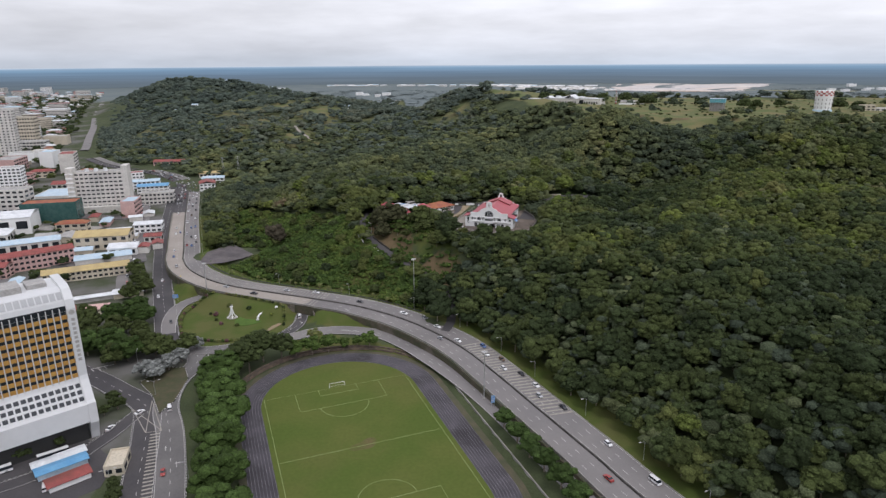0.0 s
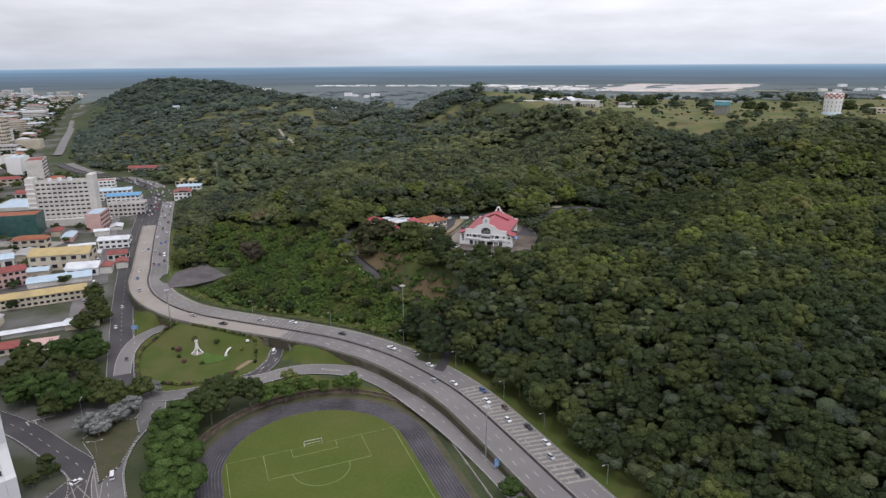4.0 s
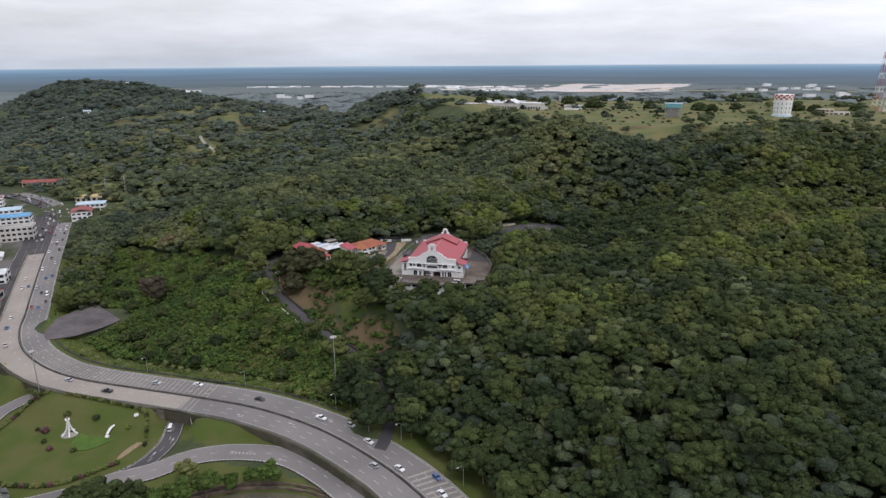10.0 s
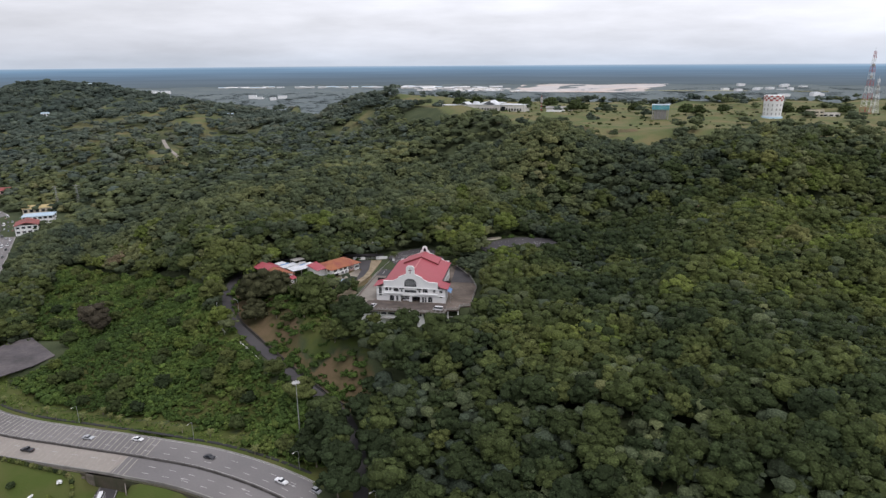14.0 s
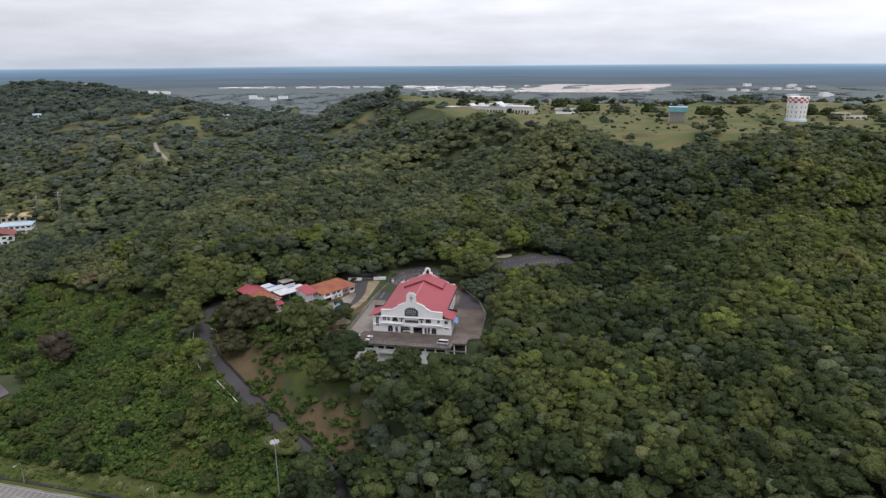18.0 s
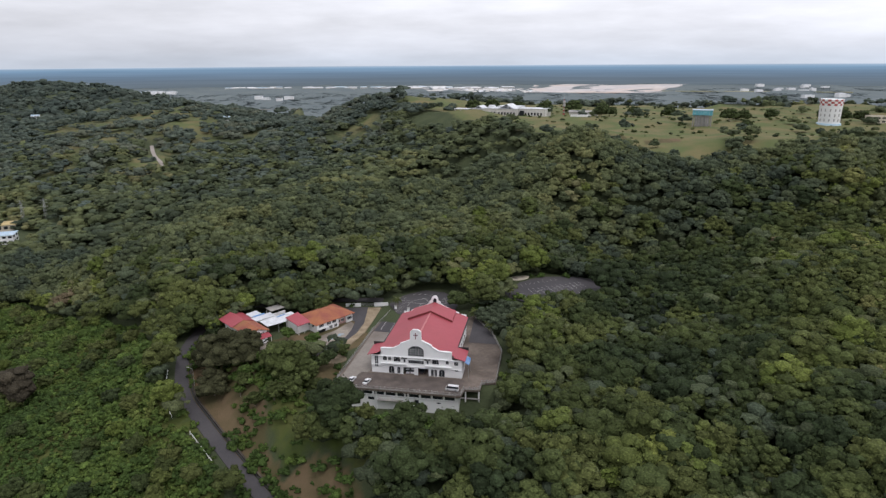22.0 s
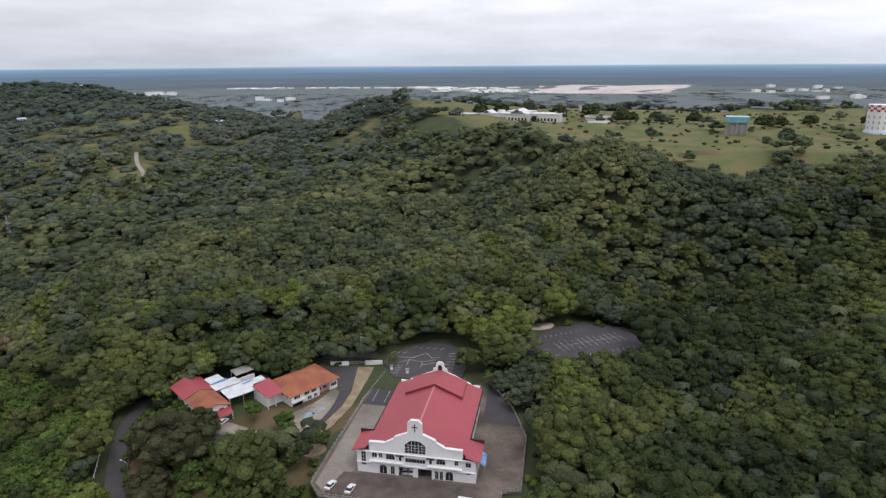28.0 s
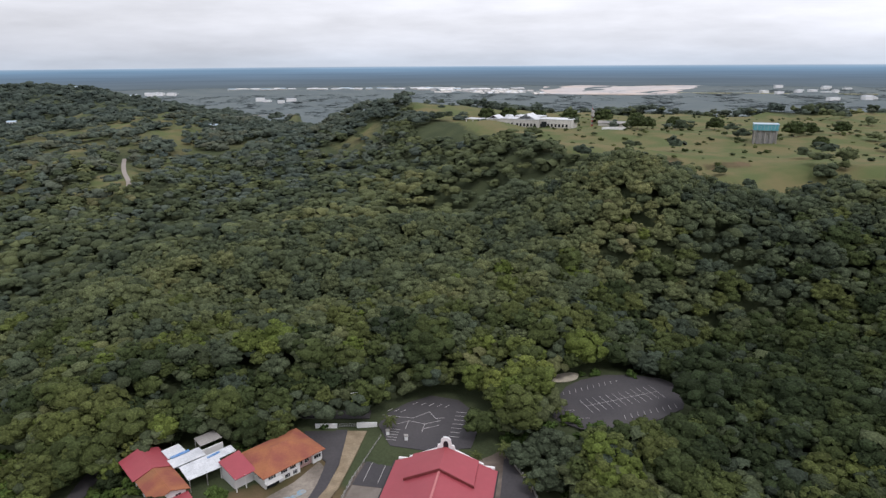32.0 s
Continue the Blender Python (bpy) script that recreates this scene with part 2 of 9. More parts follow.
class Shape:
    """Gathers boxes, prisms and tubes into one mesh."""

    def __init__(self):
        self.v, self.f = [], []

    def box(self, x0, x1, y0, y1, z0, z1):
        return self.prism([(x0, y0), (x1, y0), (x1, y1), (x0, y1)], z0, z1)

    def prism(self, ring, z0, z1, top=None):
        """A ring of (x, y), anticlockwise, from z0 up to z1; top: another ring for the upper end."""
        n, b = len(ring), len(self.v)
        top = top or ring
        self.v += [(x, y, z0) for x, y in ring] + [(x, y, z1) for x, y in top]
        self.f += [tuple(b + i for i in reversed(range(n))), tuple(b + n + i for i in range(n))]
        self.f += [(b + i, b + (i + 1) % n, b + n + (i + 1) % n, b + n + i) for i in range(n)]
        return self

    def slab(self, ring, y0, y1):
        """A ring of (x, z) in the plane of a front, from depth y0 to y1; the ring runs anticlockwise seen from the front."""
        n, b = len(ring), len(self.v)
        self.v += [(x, y0, z) for x, z in ring] + [(x, y1, z) for x, z in ring]
        self.f += [tuple(b + i for i in range(n)), tuple(b + n + i for i in reversed(range(n)))]
        self.f += [(b + (i + 1) % n, b + i, b + n + i, b + n + (i + 1) % n) for i in range(n)]
        return self

    def tube(self, a, b_, r0, r1=None, n=8):
        a, b_ = Vector(a), Vector(b_)
        r1 = r0 if r1 is None else r1
        q = (b_ - a).to_track_quat("Z", "Y")
        k = len(self.v)
        for c, r in ((a, r0), (b_, r1)):
            for i in range(n):
                t = 2 * math.pi * i / n
                self.v.append(tuple(c + q @ Vector((r * math.cos(t), r * math.sin(t), 0))))
        self.f += [(k + i, k + (i + 1) % n, k + n + (i + 1) % n, k + n + i) for i in range(n)]
        self.f += [tuple(k + i for i in reversed(range(n))), tuple(k + n + i for i in range(n))]
        return self

    def faces(self, verts, faces):
        b = len(self.v)
        self.v += list(verts)
        self.f += [tuple(b + i for i in f) for f in faces]
        return self

    def mesh(self, name, mat):
        return mesh_of(name, self.v, self.f, mat)


def boxed(name, mat, *b):
    return Shape().box(*b).mesh(name, mat)


# ---- lie of the land ----
def sstep(a, b, x):
    t = np.clip((x - a) / (b - a), 0, 1)
    return t * t * (3 - 2 * t)


def spline(pts, step=5.0):
    """A smooth line through the points, with even steps."""
    p = np.array(pts, float)
    p = np.vstack([2 * p[0] - p[1], p, 2 * p[-1] - p[-2]])
    out = []
    for i in range(1, len(p) - 2):
        a, b, c, d = p[i - 1:i + 3]
        n = max(2, int(np.linalg.norm(c[:2] - b[:2]) / step))
        for t in np.arange(n) / n:
            out.append(0.5 * (2 * b + (c - a) * t + (2 * a - 5 * b + 4 * c - d) * t * t + (3 * b - a - 3 * c + d) * t ** 3))
    out.append(p[-2])
    return np.array(out)


def along(x, y, line):
    """Distance to a line, the side (positive to its right) and the line's third value there."""
    best = np.full(x.shape, 1e9)
    side, val = np.zeros(x.shape), np.zeros(x.shape)
    for a, b in zip(line[:-1], line[1:]):
        d = b[:2] - a[:2]
        t = np.clip(((x - a[0]) * d[0] + (y - a[1]) * d[1]) / (d @ d), 0, 1)
        px, py = x - a[0] - t * d[0], y - a[1] - t * d[1]
        r = np.hypot(px, py)
        k = r < best
        best = np.where(k, r, best)
        side = np.where(k, np.sign(px * d[1] - py * d[0]), side)
        val = np.where(k, a[2] + t * (b[2] - a[2]), val)
    return best, side, val


HIGHWAY = [(150, 60, 2), (95, 143, 3), (70, 187, 3.5), (58, 212, 4), (41, 246, 4.5), (26, 276, 5), (12, 302, 5.5), (-3, 322, 6), (-25, 345, 6), (-52, 364, 6),
           (-80, 377, 6), (-110, 389, 6), (-141, 402, 6), (-164, 417, 6), (-186, 440, 6), (-202, 468, 5.5), (-213, 497, 5), (-231, 543, 4), (-257, 612, 3.5),
           (-291, 706, 3), (-315, 770, 3), (-343, 822, 3), (-385, 870, 3), (-440, 915, 3), (-505, 960, 3), (-575, 1035, 3), (-655, 1166, 3), (-733, 1322, 3), (-852, 1565, 3), (-1000, 1852, 3), (-1146, 2151, 3), (-1382, 2640, 3), (-1845, 3760, 3)]
SLIP = [(98, 98, 1.5), (75, 140, 2), (53, 188, 2), (42, 210, 2), (30, 237, 2), (18, 261, 2), (5, 283, 2), (-8, 302, 2), (-21, 319, 2), (-37, 333, 2), (-57, 339, 1.8), (-74, 338, 1.5), (-87, 331, 1.2), (-102, 326, 1)]
UNDERPASS = [(-83, 386, 0.8), (-88, 370, 0.8), (-87, 352, 0.8), (-91, 338, 0.8), (-98, 330, 0.8), (-112, 322, 0.6)]
SERVICE = [(-150, 316, 0.4), (-160, 336, 0.5), (-176, 371, 0.5), (-200, 424, 0.5), (-229, 492, 0.5), (-252, 550, 0.8), (-284, 640, 1), (-312, 718, 1.5), (-336, 785, 2)]
FRONTAGE = [(-222, 410, 0.3), (-240, 450, 0.3), (-262, 520, 0.3), (-290, 595, 0.5), (-318, 660, 0.5), (-345, 730, 1), (-362, 790, 2)]
AVENUE_W = [(-88, 130, 0.2), (-103, 170, 0.2), (-116, 205, 0.2), (-127, 236, 0.2), (-137, 258, 0.2), (-155, 272, 0.2), (-185, 292, 0.2), (-230, 312, 0.2)]
AVENUE_E = [(-75, 130, 0.2), (-91, 170, 0.2), (-104, 205, 0.2), (-117, 236, 0.2), (-128, 258, 0.2), (-132, 280, 0.2), (-130, 303, 0.2), (-138, 316, 0.3), (-150, 320, 0.4)]
CROSS = [(-170, 320, 0.4), (-150, 318, 0.4), (-130, 316, 0.4), (-112, 321, 0.5)]
DEPOT = [(-138, 252, 0.2), (-143, 230, 0.2), (-152, 212, 0.2), (-172, 196, 0.2), (-215, 176, 0.2)]
HILL_ROAD = [(0, 327, 6), (3.5, 338, 6.6), (4, 352, 7.8), (3, 368, 9.4), (-2, 387, 11.2), (-8.5, 396, 12), (-21.5, 414.3, 14), (-34.9, 433.6, 16.5), (-49.2, 455.2, 19.5), (-58.5, 470.3, 22), (-64.4, 490, 25),
             (-65.5, 508, 27.8), (-60, 526, 30.2), (-45, 541, 31.6), (-18, 545, 32.6), (4, 541, 33), (24, 538, 33.2)]
DRIVE = [(14, 530, 32.8), (11.8, 513.6, 32.75), (9.5, 501.3, 32.72), (5.6, 491.2, 32.7), (0.4, 484.4, 32.68), (-7.4, 480.3, 32.66), (-15.8, 479.4, 32.62), (-23.3, 481.5, 32.6), (-33, 486.5, 32.6)]
DIRT_ROAD = [(-200, 965, 38), (-215, 1010, 38), (-236, 1060, 39), (-255, 1115, 41), (-270, 1165, 42)]
FAR_ROAD = [(-170, 1400, 58), (-200, 1450, 62), (-186, 1490, 64), (-140, 1520, 63), (-100, 1560, 60)]
LINK = [(-160, 338, 0.5), (-167, 356, 0.5), (-170.5, 372, 0.5), (-170.5, 383, 0.5), (-166.5, 393, 0.5), (-159, 402.5, 0.5)]
ROADS = [(HIGHWAY, 13.5, 16), (SERVICE, 7.5, 6), (FRONTAGE, 4.5, 5), (LINK, 4.5, 4), (AVENUE_W, 7, 5), (AVENUE_E, 6.5, 5), (CROSS, 6, 5), (DEPOT, 4.5, 5), (SLIP, 6.2, 7), (UNDERPASS, 4.6, 5),
         (HILL_ROAD, 5.0, 14), (DRIVE, 4, 8), (DIRT_ROAD, 5, 14), (FAR_ROAD, 4, 14)]
LINES = {id(r[0]): spline(r[0], 11.0) for r in ROADS}
HIGH = LINES[id(HIGHWAY)] = np.vstack([spline(HIGHWAY[:25], 11.0), spline(HIGHWAY[24:], 90.0)[1:]])
CHURCH = Matrix.Translation((33.3, 455.5, 32.5)) @ Matrix.Rotation(radians(-17.7), 4, "Z")
PITCH = Matrix.Translation((-33.3, 226.0, 0)) @ Matrix.Rotation(radians(21.05), 4, "Z")


def local(m, x, y):
    i = m.inverted()
    return i[0][0] * x + i[0][1] * y + i[0][3], i[1][0] * x + i[1][1] * y + i[1][3]


def waves(x, y, seed, length, n=7):
    r = np.random.RandomState(seed)
    z = np.zeros(np.shape(x))
    for _ in range(n):
        a, k, ph = r.uniform(0, 6.28), 6.28 / (length * r.uniform(0.6, 1.7)), r.uniform(0, 6.28)
        z = z + np.sin((x * np.cos(a) + y * np.sin(a)) * k + ph)
    return z / math.sqrt(n)


def plateau(x, y):
    """Metres inside the edge of the flat hilltop."""
    d1 = ((x - 215) * 0.977 + (y - 720) * 0.212)
    d2 = ((x - 215) * 0.415 + (y - 720) * 0.91)
    d3 = -((x - 300) * 0.30 + (y - 1120) * 0.954)
    return np.minimum(np.minimum(d1, d2), d3) + 10 * waves(x, y, 4, 120)


def disc(x, y, cx, cy, rx, ry, turn=0.0, soft=0.35):
    c, s = math.cos(radians(turn)), math.sin(radians(turn))
    u, v = ((x - cx) * c + (y - cy) * s) / rx, (-(x - cx) * s + (y - cy) * c) / ry
    return 1 - sstep(1, 1 + soft, np.hypot(u, v))


RELIEF = [([(226, 745, 0), (175, 675, 0), (118, 591, 0)], 8, 38), ([(345, 725, 0), (226, 653, 0), (178, 565, 0), (140, 490, 0)], -10, 42), ([(150, 350, 0), (185, 405, 0), (250, 480, 0), (330, 600, 0)], 9, 48),
          ([(120, 420, 0), (118, 350, 0)], -5, 34), ([(-120, 640, 0), (-40, 690, 0), (60, 820, 0)], 7, 50), ([(-190, 720, 0), (-110, 850, 0), (-60, 1000, 0)], -9, 60), ([(-330, 900, 0), (-300, 1060, 0), (-330, 1200, 0)], 10, 70)]


def relief(x, y, k=1.0):
    """Spurs and gullies of the wooded hill, in metres."""
    z = np.zeros(np.shape(x))
    for line, up, wide in RELIEF:
        z = z + up * np.exp(-(along(np.asarray(x, float), np.asarray(y, float), np.array(line, float))[0] / wide) ** 2)
    return z * k


def hill(x, y):
    d, side, _ = along(x, y, HIGH)
    s = d * side
    w = 95 + 125 * sstep(20, -150, x)
    q = y + 1.25 * np.minimum(x + 100, 0)
    keep = 1 - sstep(1180, 1650, q)
    z = (34 * sstep(8, w, s) + 8 * sstep(w, w + 260, s)) * keep * (1 - 0.75 * sstep(1200, 2000, x))
    z = z + 46 * sstep(-150, -18, plateau(x, y)) * sstep(0, 60, s)
    for cx, cy, sx, sy, h in ((-790, 2150, 330, 300, 62), (-430, 1900, 260, 240, 40), (-190, 1490, 230, 170, 30), (-430, 1330, 220, 170, 14), (60, 1250, 200, 160, 16)):
        z = z + h * np.exp(-((x - cx) / sx) ** 2 - ((y - cy) / sy) ** 2) * sstep(10, 150, s)
    z = z + relief(x, y) * sstep(45, 120, s) * (1 - sstep(-40, 0, plateau(x, y)))
    rough = sstep(20, 90, s) * (0.35 + 0.65 * (1 - sstep(0, 40, plateau(x, y))))
    return z + rough * ((2.0 + 2.6 * sstep(90, 200, s)) * waves(x, y, 1, 140) + 1.2 * waves(x, y, 2, 45)), s


def height(x, y):
    """Height of the ground at arrays of places."""
    x, y = np.asarray(x, float), np.asarray(y, float)
    z, s = hill(x, y)
    for pts, half, soft in ROADS[:1]:
        d, _, v = along(x, y, LINES[id(pts)])
        k = 1 - sstep(half + 2, half + 2 + soft, d)
        z = z * (1 - k) + (v - 0.3) * k
    lx, ly = local(CHURCH, x, y)
    pad = sstep(-46, -31, lx) * (1 - sstep(32, 44, lx)) * sstep(-34, -22, ly) * (1 - sstep(64, 80, ly))
    z = z * (1 - pad) + (32.2 - 9.5 * sstep(0, -16, ly) * sstep(-40, -24, lx)) * pad
    for cx, cy, rx, ry, turn, h in ((-22, 507, 34, 24, 0, 32.3), (4, 503, 16, 30, -20, 32.3), (44, 532, 26, 22, 0, 33.0), (112, 529, 30, 19, -10, 38.0), (-172, 480, 20, 17, 20, 6), (-300, 805, 40, 45, 0, 4.0), (-415, 945, 40, 25, 0, 4.0)):
        k = disc(x, y, cx, cy, rx, ry, turn, 0.4)
        z = z * (1 - k) + h * k
    for pts, half, soft in ROADS[1:]:
        d, _, v = along(x, y, LINES[id(pts)])
        k = 1 - sstep(half + 1.5, half + 1.5 + soft, d)
        z = z * (1 - k) + (v - 0.3) * k
    u, w = local(PITCH, x, y)
    k = 1 - sstep(52.0, 54.5, np.hypot(u, np.maximum(np.abs(w) - 42.2, 0)))
    return z * (1 - k) - 0.35 * k


def axis(lo, hi, a, b, fine, grow=1.12):
    """Grid lines: fine from a to b, then ever wider out to lo and hi."""
    mid = list(np.arange(a, b + 0.1, fine))
    for sgn, end in ((1, hi), (-1, lo)):
        st = fine
        while (mid[-1] if sgn > 0 else -mid[0]) < sgn * end:
            st = min(st * grow, 130)
            mid = mid + [mid[-1] + st] if sgn > 0 else [mid[0] - st] + mid
    return np.array(mid)


def build_ground():
    gx, gy = axis(-4700, 4700, -330, 330, 3.5), axis(-700, 4720, 90, 620, 3.5)
    X, Y = np.meshgrid(gx, gy)
    Z = height(X, Y)
    n, m = X.shape
    verts = np.stack([X.ravel(), Y.ravel(), Z.ravel()], 1)
    i = (np.arange(n - 1)[:, None] * m + np.arange(m - 1)[None]).ravel()
    quads = np.stack([i, i + 1, i + m + 1, i + m], 1)
    me = bpy.data.meshes.new("ground")
    me.vertices.add(len(verts))
    me.vertices.foreach_set("co", verts.ravel())
    me.loops.add(quads.size)
    me.loops.foreach_set("vertex_index", quads.ravel())
    me.polygons.add(len(quads))
    me.polygons.foreach_set("loop_start", np.arange(len(quads)) * 4)
    me.polygons.foreach_set("loop_total", np.full(len(quads), 4))
    me.update(calc_edges=True)
    me.polygons.foreach_set("use_smooth", np.ones(len(quads), bool))
    for name, v in covers(X, Y).items():
        at_ = me.attributes.new(name, "FLOAT", "POINT")
        at_.data.foreach_set("value", v.ravel())
    me.materials.append(M_GROUND)
    ob = new("ground", me)
    tagged(ob, "wooded hill and plain under dense green forest cover", "ground", kind="structure")
    return ob


def scrub_zone(x, y):
    """The open slope of bright shrubs between highway and hill lane."""
    d, side, _ = along(x, y, LINES[id(HILL_ROAD)])
    _, s = hill(x, y)
    return (x < -6) & (y < 640) & (x > -150 - 0.3 * (y - 420)) & (side < 0) & (d > 8.5) & (s > 19 + 11 * (y < 470) * (x < -40)) & (s < 125 - 0.7 * np.clip(y - 540, 0, 200)) & (disc(x, y, -170, 479, 24, 20, 20, 0.05) < 0.5) & (y > 345)


def covers(x, y):
    _, s = hill(x, y)
    d_hill, side_hill, _ = along(x, y, LINES[id(HILL_ROAD)])
    meadow = sstep(-48, -18, plateau(x, y)) * (y < 1300)
    patchy = 0.35 * waves(x, y, 52, 90) + 0.2 * waves(x, y, 53, 35)
    meadow = np.maximum(meadow, np.clip(np.maximum(np.maximum(disc(x, y, -390, 1270, 230, 150, -20, 0.7) - 0.05, disc(x, y, -300, 1560, 330, 110, -12, 0.7) - 0.1) * 0.55, disc(x, y, -290, 1060, 90, 120, 20, 0.6) * 0.38) + patchy * 0.4, 0, 1) * (y > 930) * (y < 1800) * (s > 60))
    meadow = np.maximum(meadow, np.maximum(disc(x, y, -228, 1020, 22, 45), disc(x, y, 60, 1110, 90, 30, -15, 0.6) * 0.45 + patchy * 0.5 * (np.hypot(x - 60, y - 1110) < 150)))
    soil = np.maximum(disc(x, y, -43, 465, 10, 30, 28, 0.5), disc(x, y, -3, 405, 8, 15, 38, 0.6))
    soil = np.maximum(soil, disc(x, y, -12, 488, 26, 13, 22, 0.3))
    soil = np.maximum(soil, np.maximum(disc(x, y, -4, 470, 7, 12), disc(x, y, 250, 735, 30, 6, -20) * 0.9))
    soil = np.maximum(soil, disc(x, y, 3, 497, 8, 22, -20, 0.2))
    soil = np.maximum(soil, 0.95 * sstep(1.5, 3, d_hill) * (1 - sstep(8, 13, d_hill)) * (side_hill > 0) * sstep(392, 400, y) * (1 - sstep(480, 492, y)) * (x < -15))
    lawn = (1 - np.clip(soil, 0, 1)) * (scrub_zone(x, y) + disc(x, y, -28, 468, 30, 26, 0, 0.3) * 0.8 + disc(x, y, 20, 420, 40, 14, -20) * 0.6 + disc(x, y, -128, 359, 34, 34) + disc(x, y, -170, 402, 14, 30, 20) + (1 - sstep(22, 34, s)) * sstep(11, 14, s) * (y < 620) + disc(x, y, -60, 352, 30, 9, -25) + disc(x, y, -75, 325, 60, 10, -20))
    town = (1 - sstep(-26, -14, s)) * ((y > 380) | (x < -130)) * (1 - np.minimum(lawn, 1))
    # strength of the painted haze on the plain, growing with distance
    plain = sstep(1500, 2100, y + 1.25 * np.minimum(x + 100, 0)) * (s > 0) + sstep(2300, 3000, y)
    return {"meadow": np.clip(meadow, 0, 1), "soil": np.clip(soil, 0, 1), "lawn": np.clip(lawn, 0, 1), "urban": np.clip(town, 0, 1), "plain": np.clip(plain, 0, 1)}


build_ground()


def ribbon(name, line, offs, mat, z=0.0, label="", category="road", kind="structure", parent=None, a=None, b=None, thick=0.25):
    """A strip along a line between two offsets to its right, laid z above the line's own height."""
    p = line[a:b]
    t = np.gradient(p[:, :2], axis=0)
    t /= np.linalg.norm(t, axis=1)[:, None]
    nrm = np.stack([t[:, 1], -t[:, 0]], 1)
    o0, o1 = (np.interp(np.linspace(0, 1, len(p)), np.linspace(0, 1, len(np.atleast_1d(o))), np.atleast_1d(o)) for o in offs)
    l, r = p[:, :2] + nrm * o0[:, None], p[:, :2] + nrm * o1[:, None]
    zz = p[:, 2] + z
    v, f = [], []
    for i in range(len(p)):
        v += [(*l[i], zz[i]), (*r[i], zz[i]), (*r[i], zz[i] - thick), (*l[i], zz[i] - thick)]
    for i in range(len(p) - 1):
        k = 4 * i
        f += [(k, k + 1, k + 5, k + 4), (k + 1, k + 2, k + 6, k + 5), (k + 3, k, k + 4, k + 7)]
    me = mesh_of(name, v, f, mat)
    if parent is not None:
        return part(name, me, parent, label)
    return tagged(new(name, me), label, category, kind=kind)


def dashes(name, line, off, width, on, gap, mat, parent, z=0.03, a=0, b=None, skew=0.0, across=None):
    """Painted dashes along a line, one mesh; across: bars from one offset to another."""
    p = line[a:b]
    seg = np.r_[0, np.cumsum(np.hypot(*np.diff(p[:, :2], axis=0).T))]
    v, f = [], []
    at = lambda s_: np.array([np.interp(s_, seg, p[:, k]) for k in range(3)])
    s_ = 2.0
    while s_ + on < seg[-1]:
        q0, q1 = at(s_), at(s_ + on)
        t = q1[:2] - q0[:2]
        t = t / np.linalg.norm(t)
        n = np.array([t[1], -t[0]])
        lo, hi = across or (off - width / 2, off + width / 2)
        k = len(v)
        for q, o, sh in ((q0, lo, 0), (q0, hi, skew), (q1, hi, skew), (q1, lo, 0)):
            c = q[:2] + n * o + t * sh
            v.append((*c, q[2] + z))
        f.append((k, k + 1, k + 2, k + 3))
        s_ += on + gap
    return part(name, mesh_of(name, v, f, mat), parent)


# ---- distance ----
def build_backdrop():
    """A glowing band of plain standing at the far edge of the land, its haze painted in by height."""
    m = bpy.data.materials.new("hazy_distance")
    m.use_nodes = True
    nt = m.node_tree
    nt.nodes.clear()
    N, L = nt.nodes.new, nt.links.new
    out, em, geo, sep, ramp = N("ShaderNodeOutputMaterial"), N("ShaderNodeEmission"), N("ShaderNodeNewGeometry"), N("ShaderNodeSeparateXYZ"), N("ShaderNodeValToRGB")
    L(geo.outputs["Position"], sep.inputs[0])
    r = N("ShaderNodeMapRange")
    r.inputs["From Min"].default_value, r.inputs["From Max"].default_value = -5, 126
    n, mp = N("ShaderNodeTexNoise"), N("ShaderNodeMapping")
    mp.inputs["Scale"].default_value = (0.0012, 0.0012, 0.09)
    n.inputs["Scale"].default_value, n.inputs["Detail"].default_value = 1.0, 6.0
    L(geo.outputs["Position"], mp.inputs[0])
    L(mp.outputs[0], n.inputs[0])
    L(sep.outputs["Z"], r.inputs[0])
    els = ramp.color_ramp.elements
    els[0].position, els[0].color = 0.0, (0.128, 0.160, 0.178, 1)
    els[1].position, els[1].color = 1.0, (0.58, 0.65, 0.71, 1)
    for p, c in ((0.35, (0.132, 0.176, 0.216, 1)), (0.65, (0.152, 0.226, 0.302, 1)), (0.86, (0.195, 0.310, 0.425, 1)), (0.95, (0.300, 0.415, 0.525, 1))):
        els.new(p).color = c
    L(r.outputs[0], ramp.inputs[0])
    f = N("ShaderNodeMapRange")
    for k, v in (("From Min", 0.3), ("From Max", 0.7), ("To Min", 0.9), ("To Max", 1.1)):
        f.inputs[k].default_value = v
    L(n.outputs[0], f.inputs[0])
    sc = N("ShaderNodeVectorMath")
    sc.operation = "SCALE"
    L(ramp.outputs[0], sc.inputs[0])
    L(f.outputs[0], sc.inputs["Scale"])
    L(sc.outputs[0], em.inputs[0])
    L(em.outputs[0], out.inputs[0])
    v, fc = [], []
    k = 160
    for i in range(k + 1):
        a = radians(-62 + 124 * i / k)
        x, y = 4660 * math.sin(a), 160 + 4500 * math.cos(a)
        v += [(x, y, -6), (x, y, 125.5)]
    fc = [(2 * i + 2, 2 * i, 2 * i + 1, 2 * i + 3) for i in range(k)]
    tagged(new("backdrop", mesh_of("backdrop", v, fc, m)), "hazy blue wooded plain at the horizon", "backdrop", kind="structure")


build_backdrop()

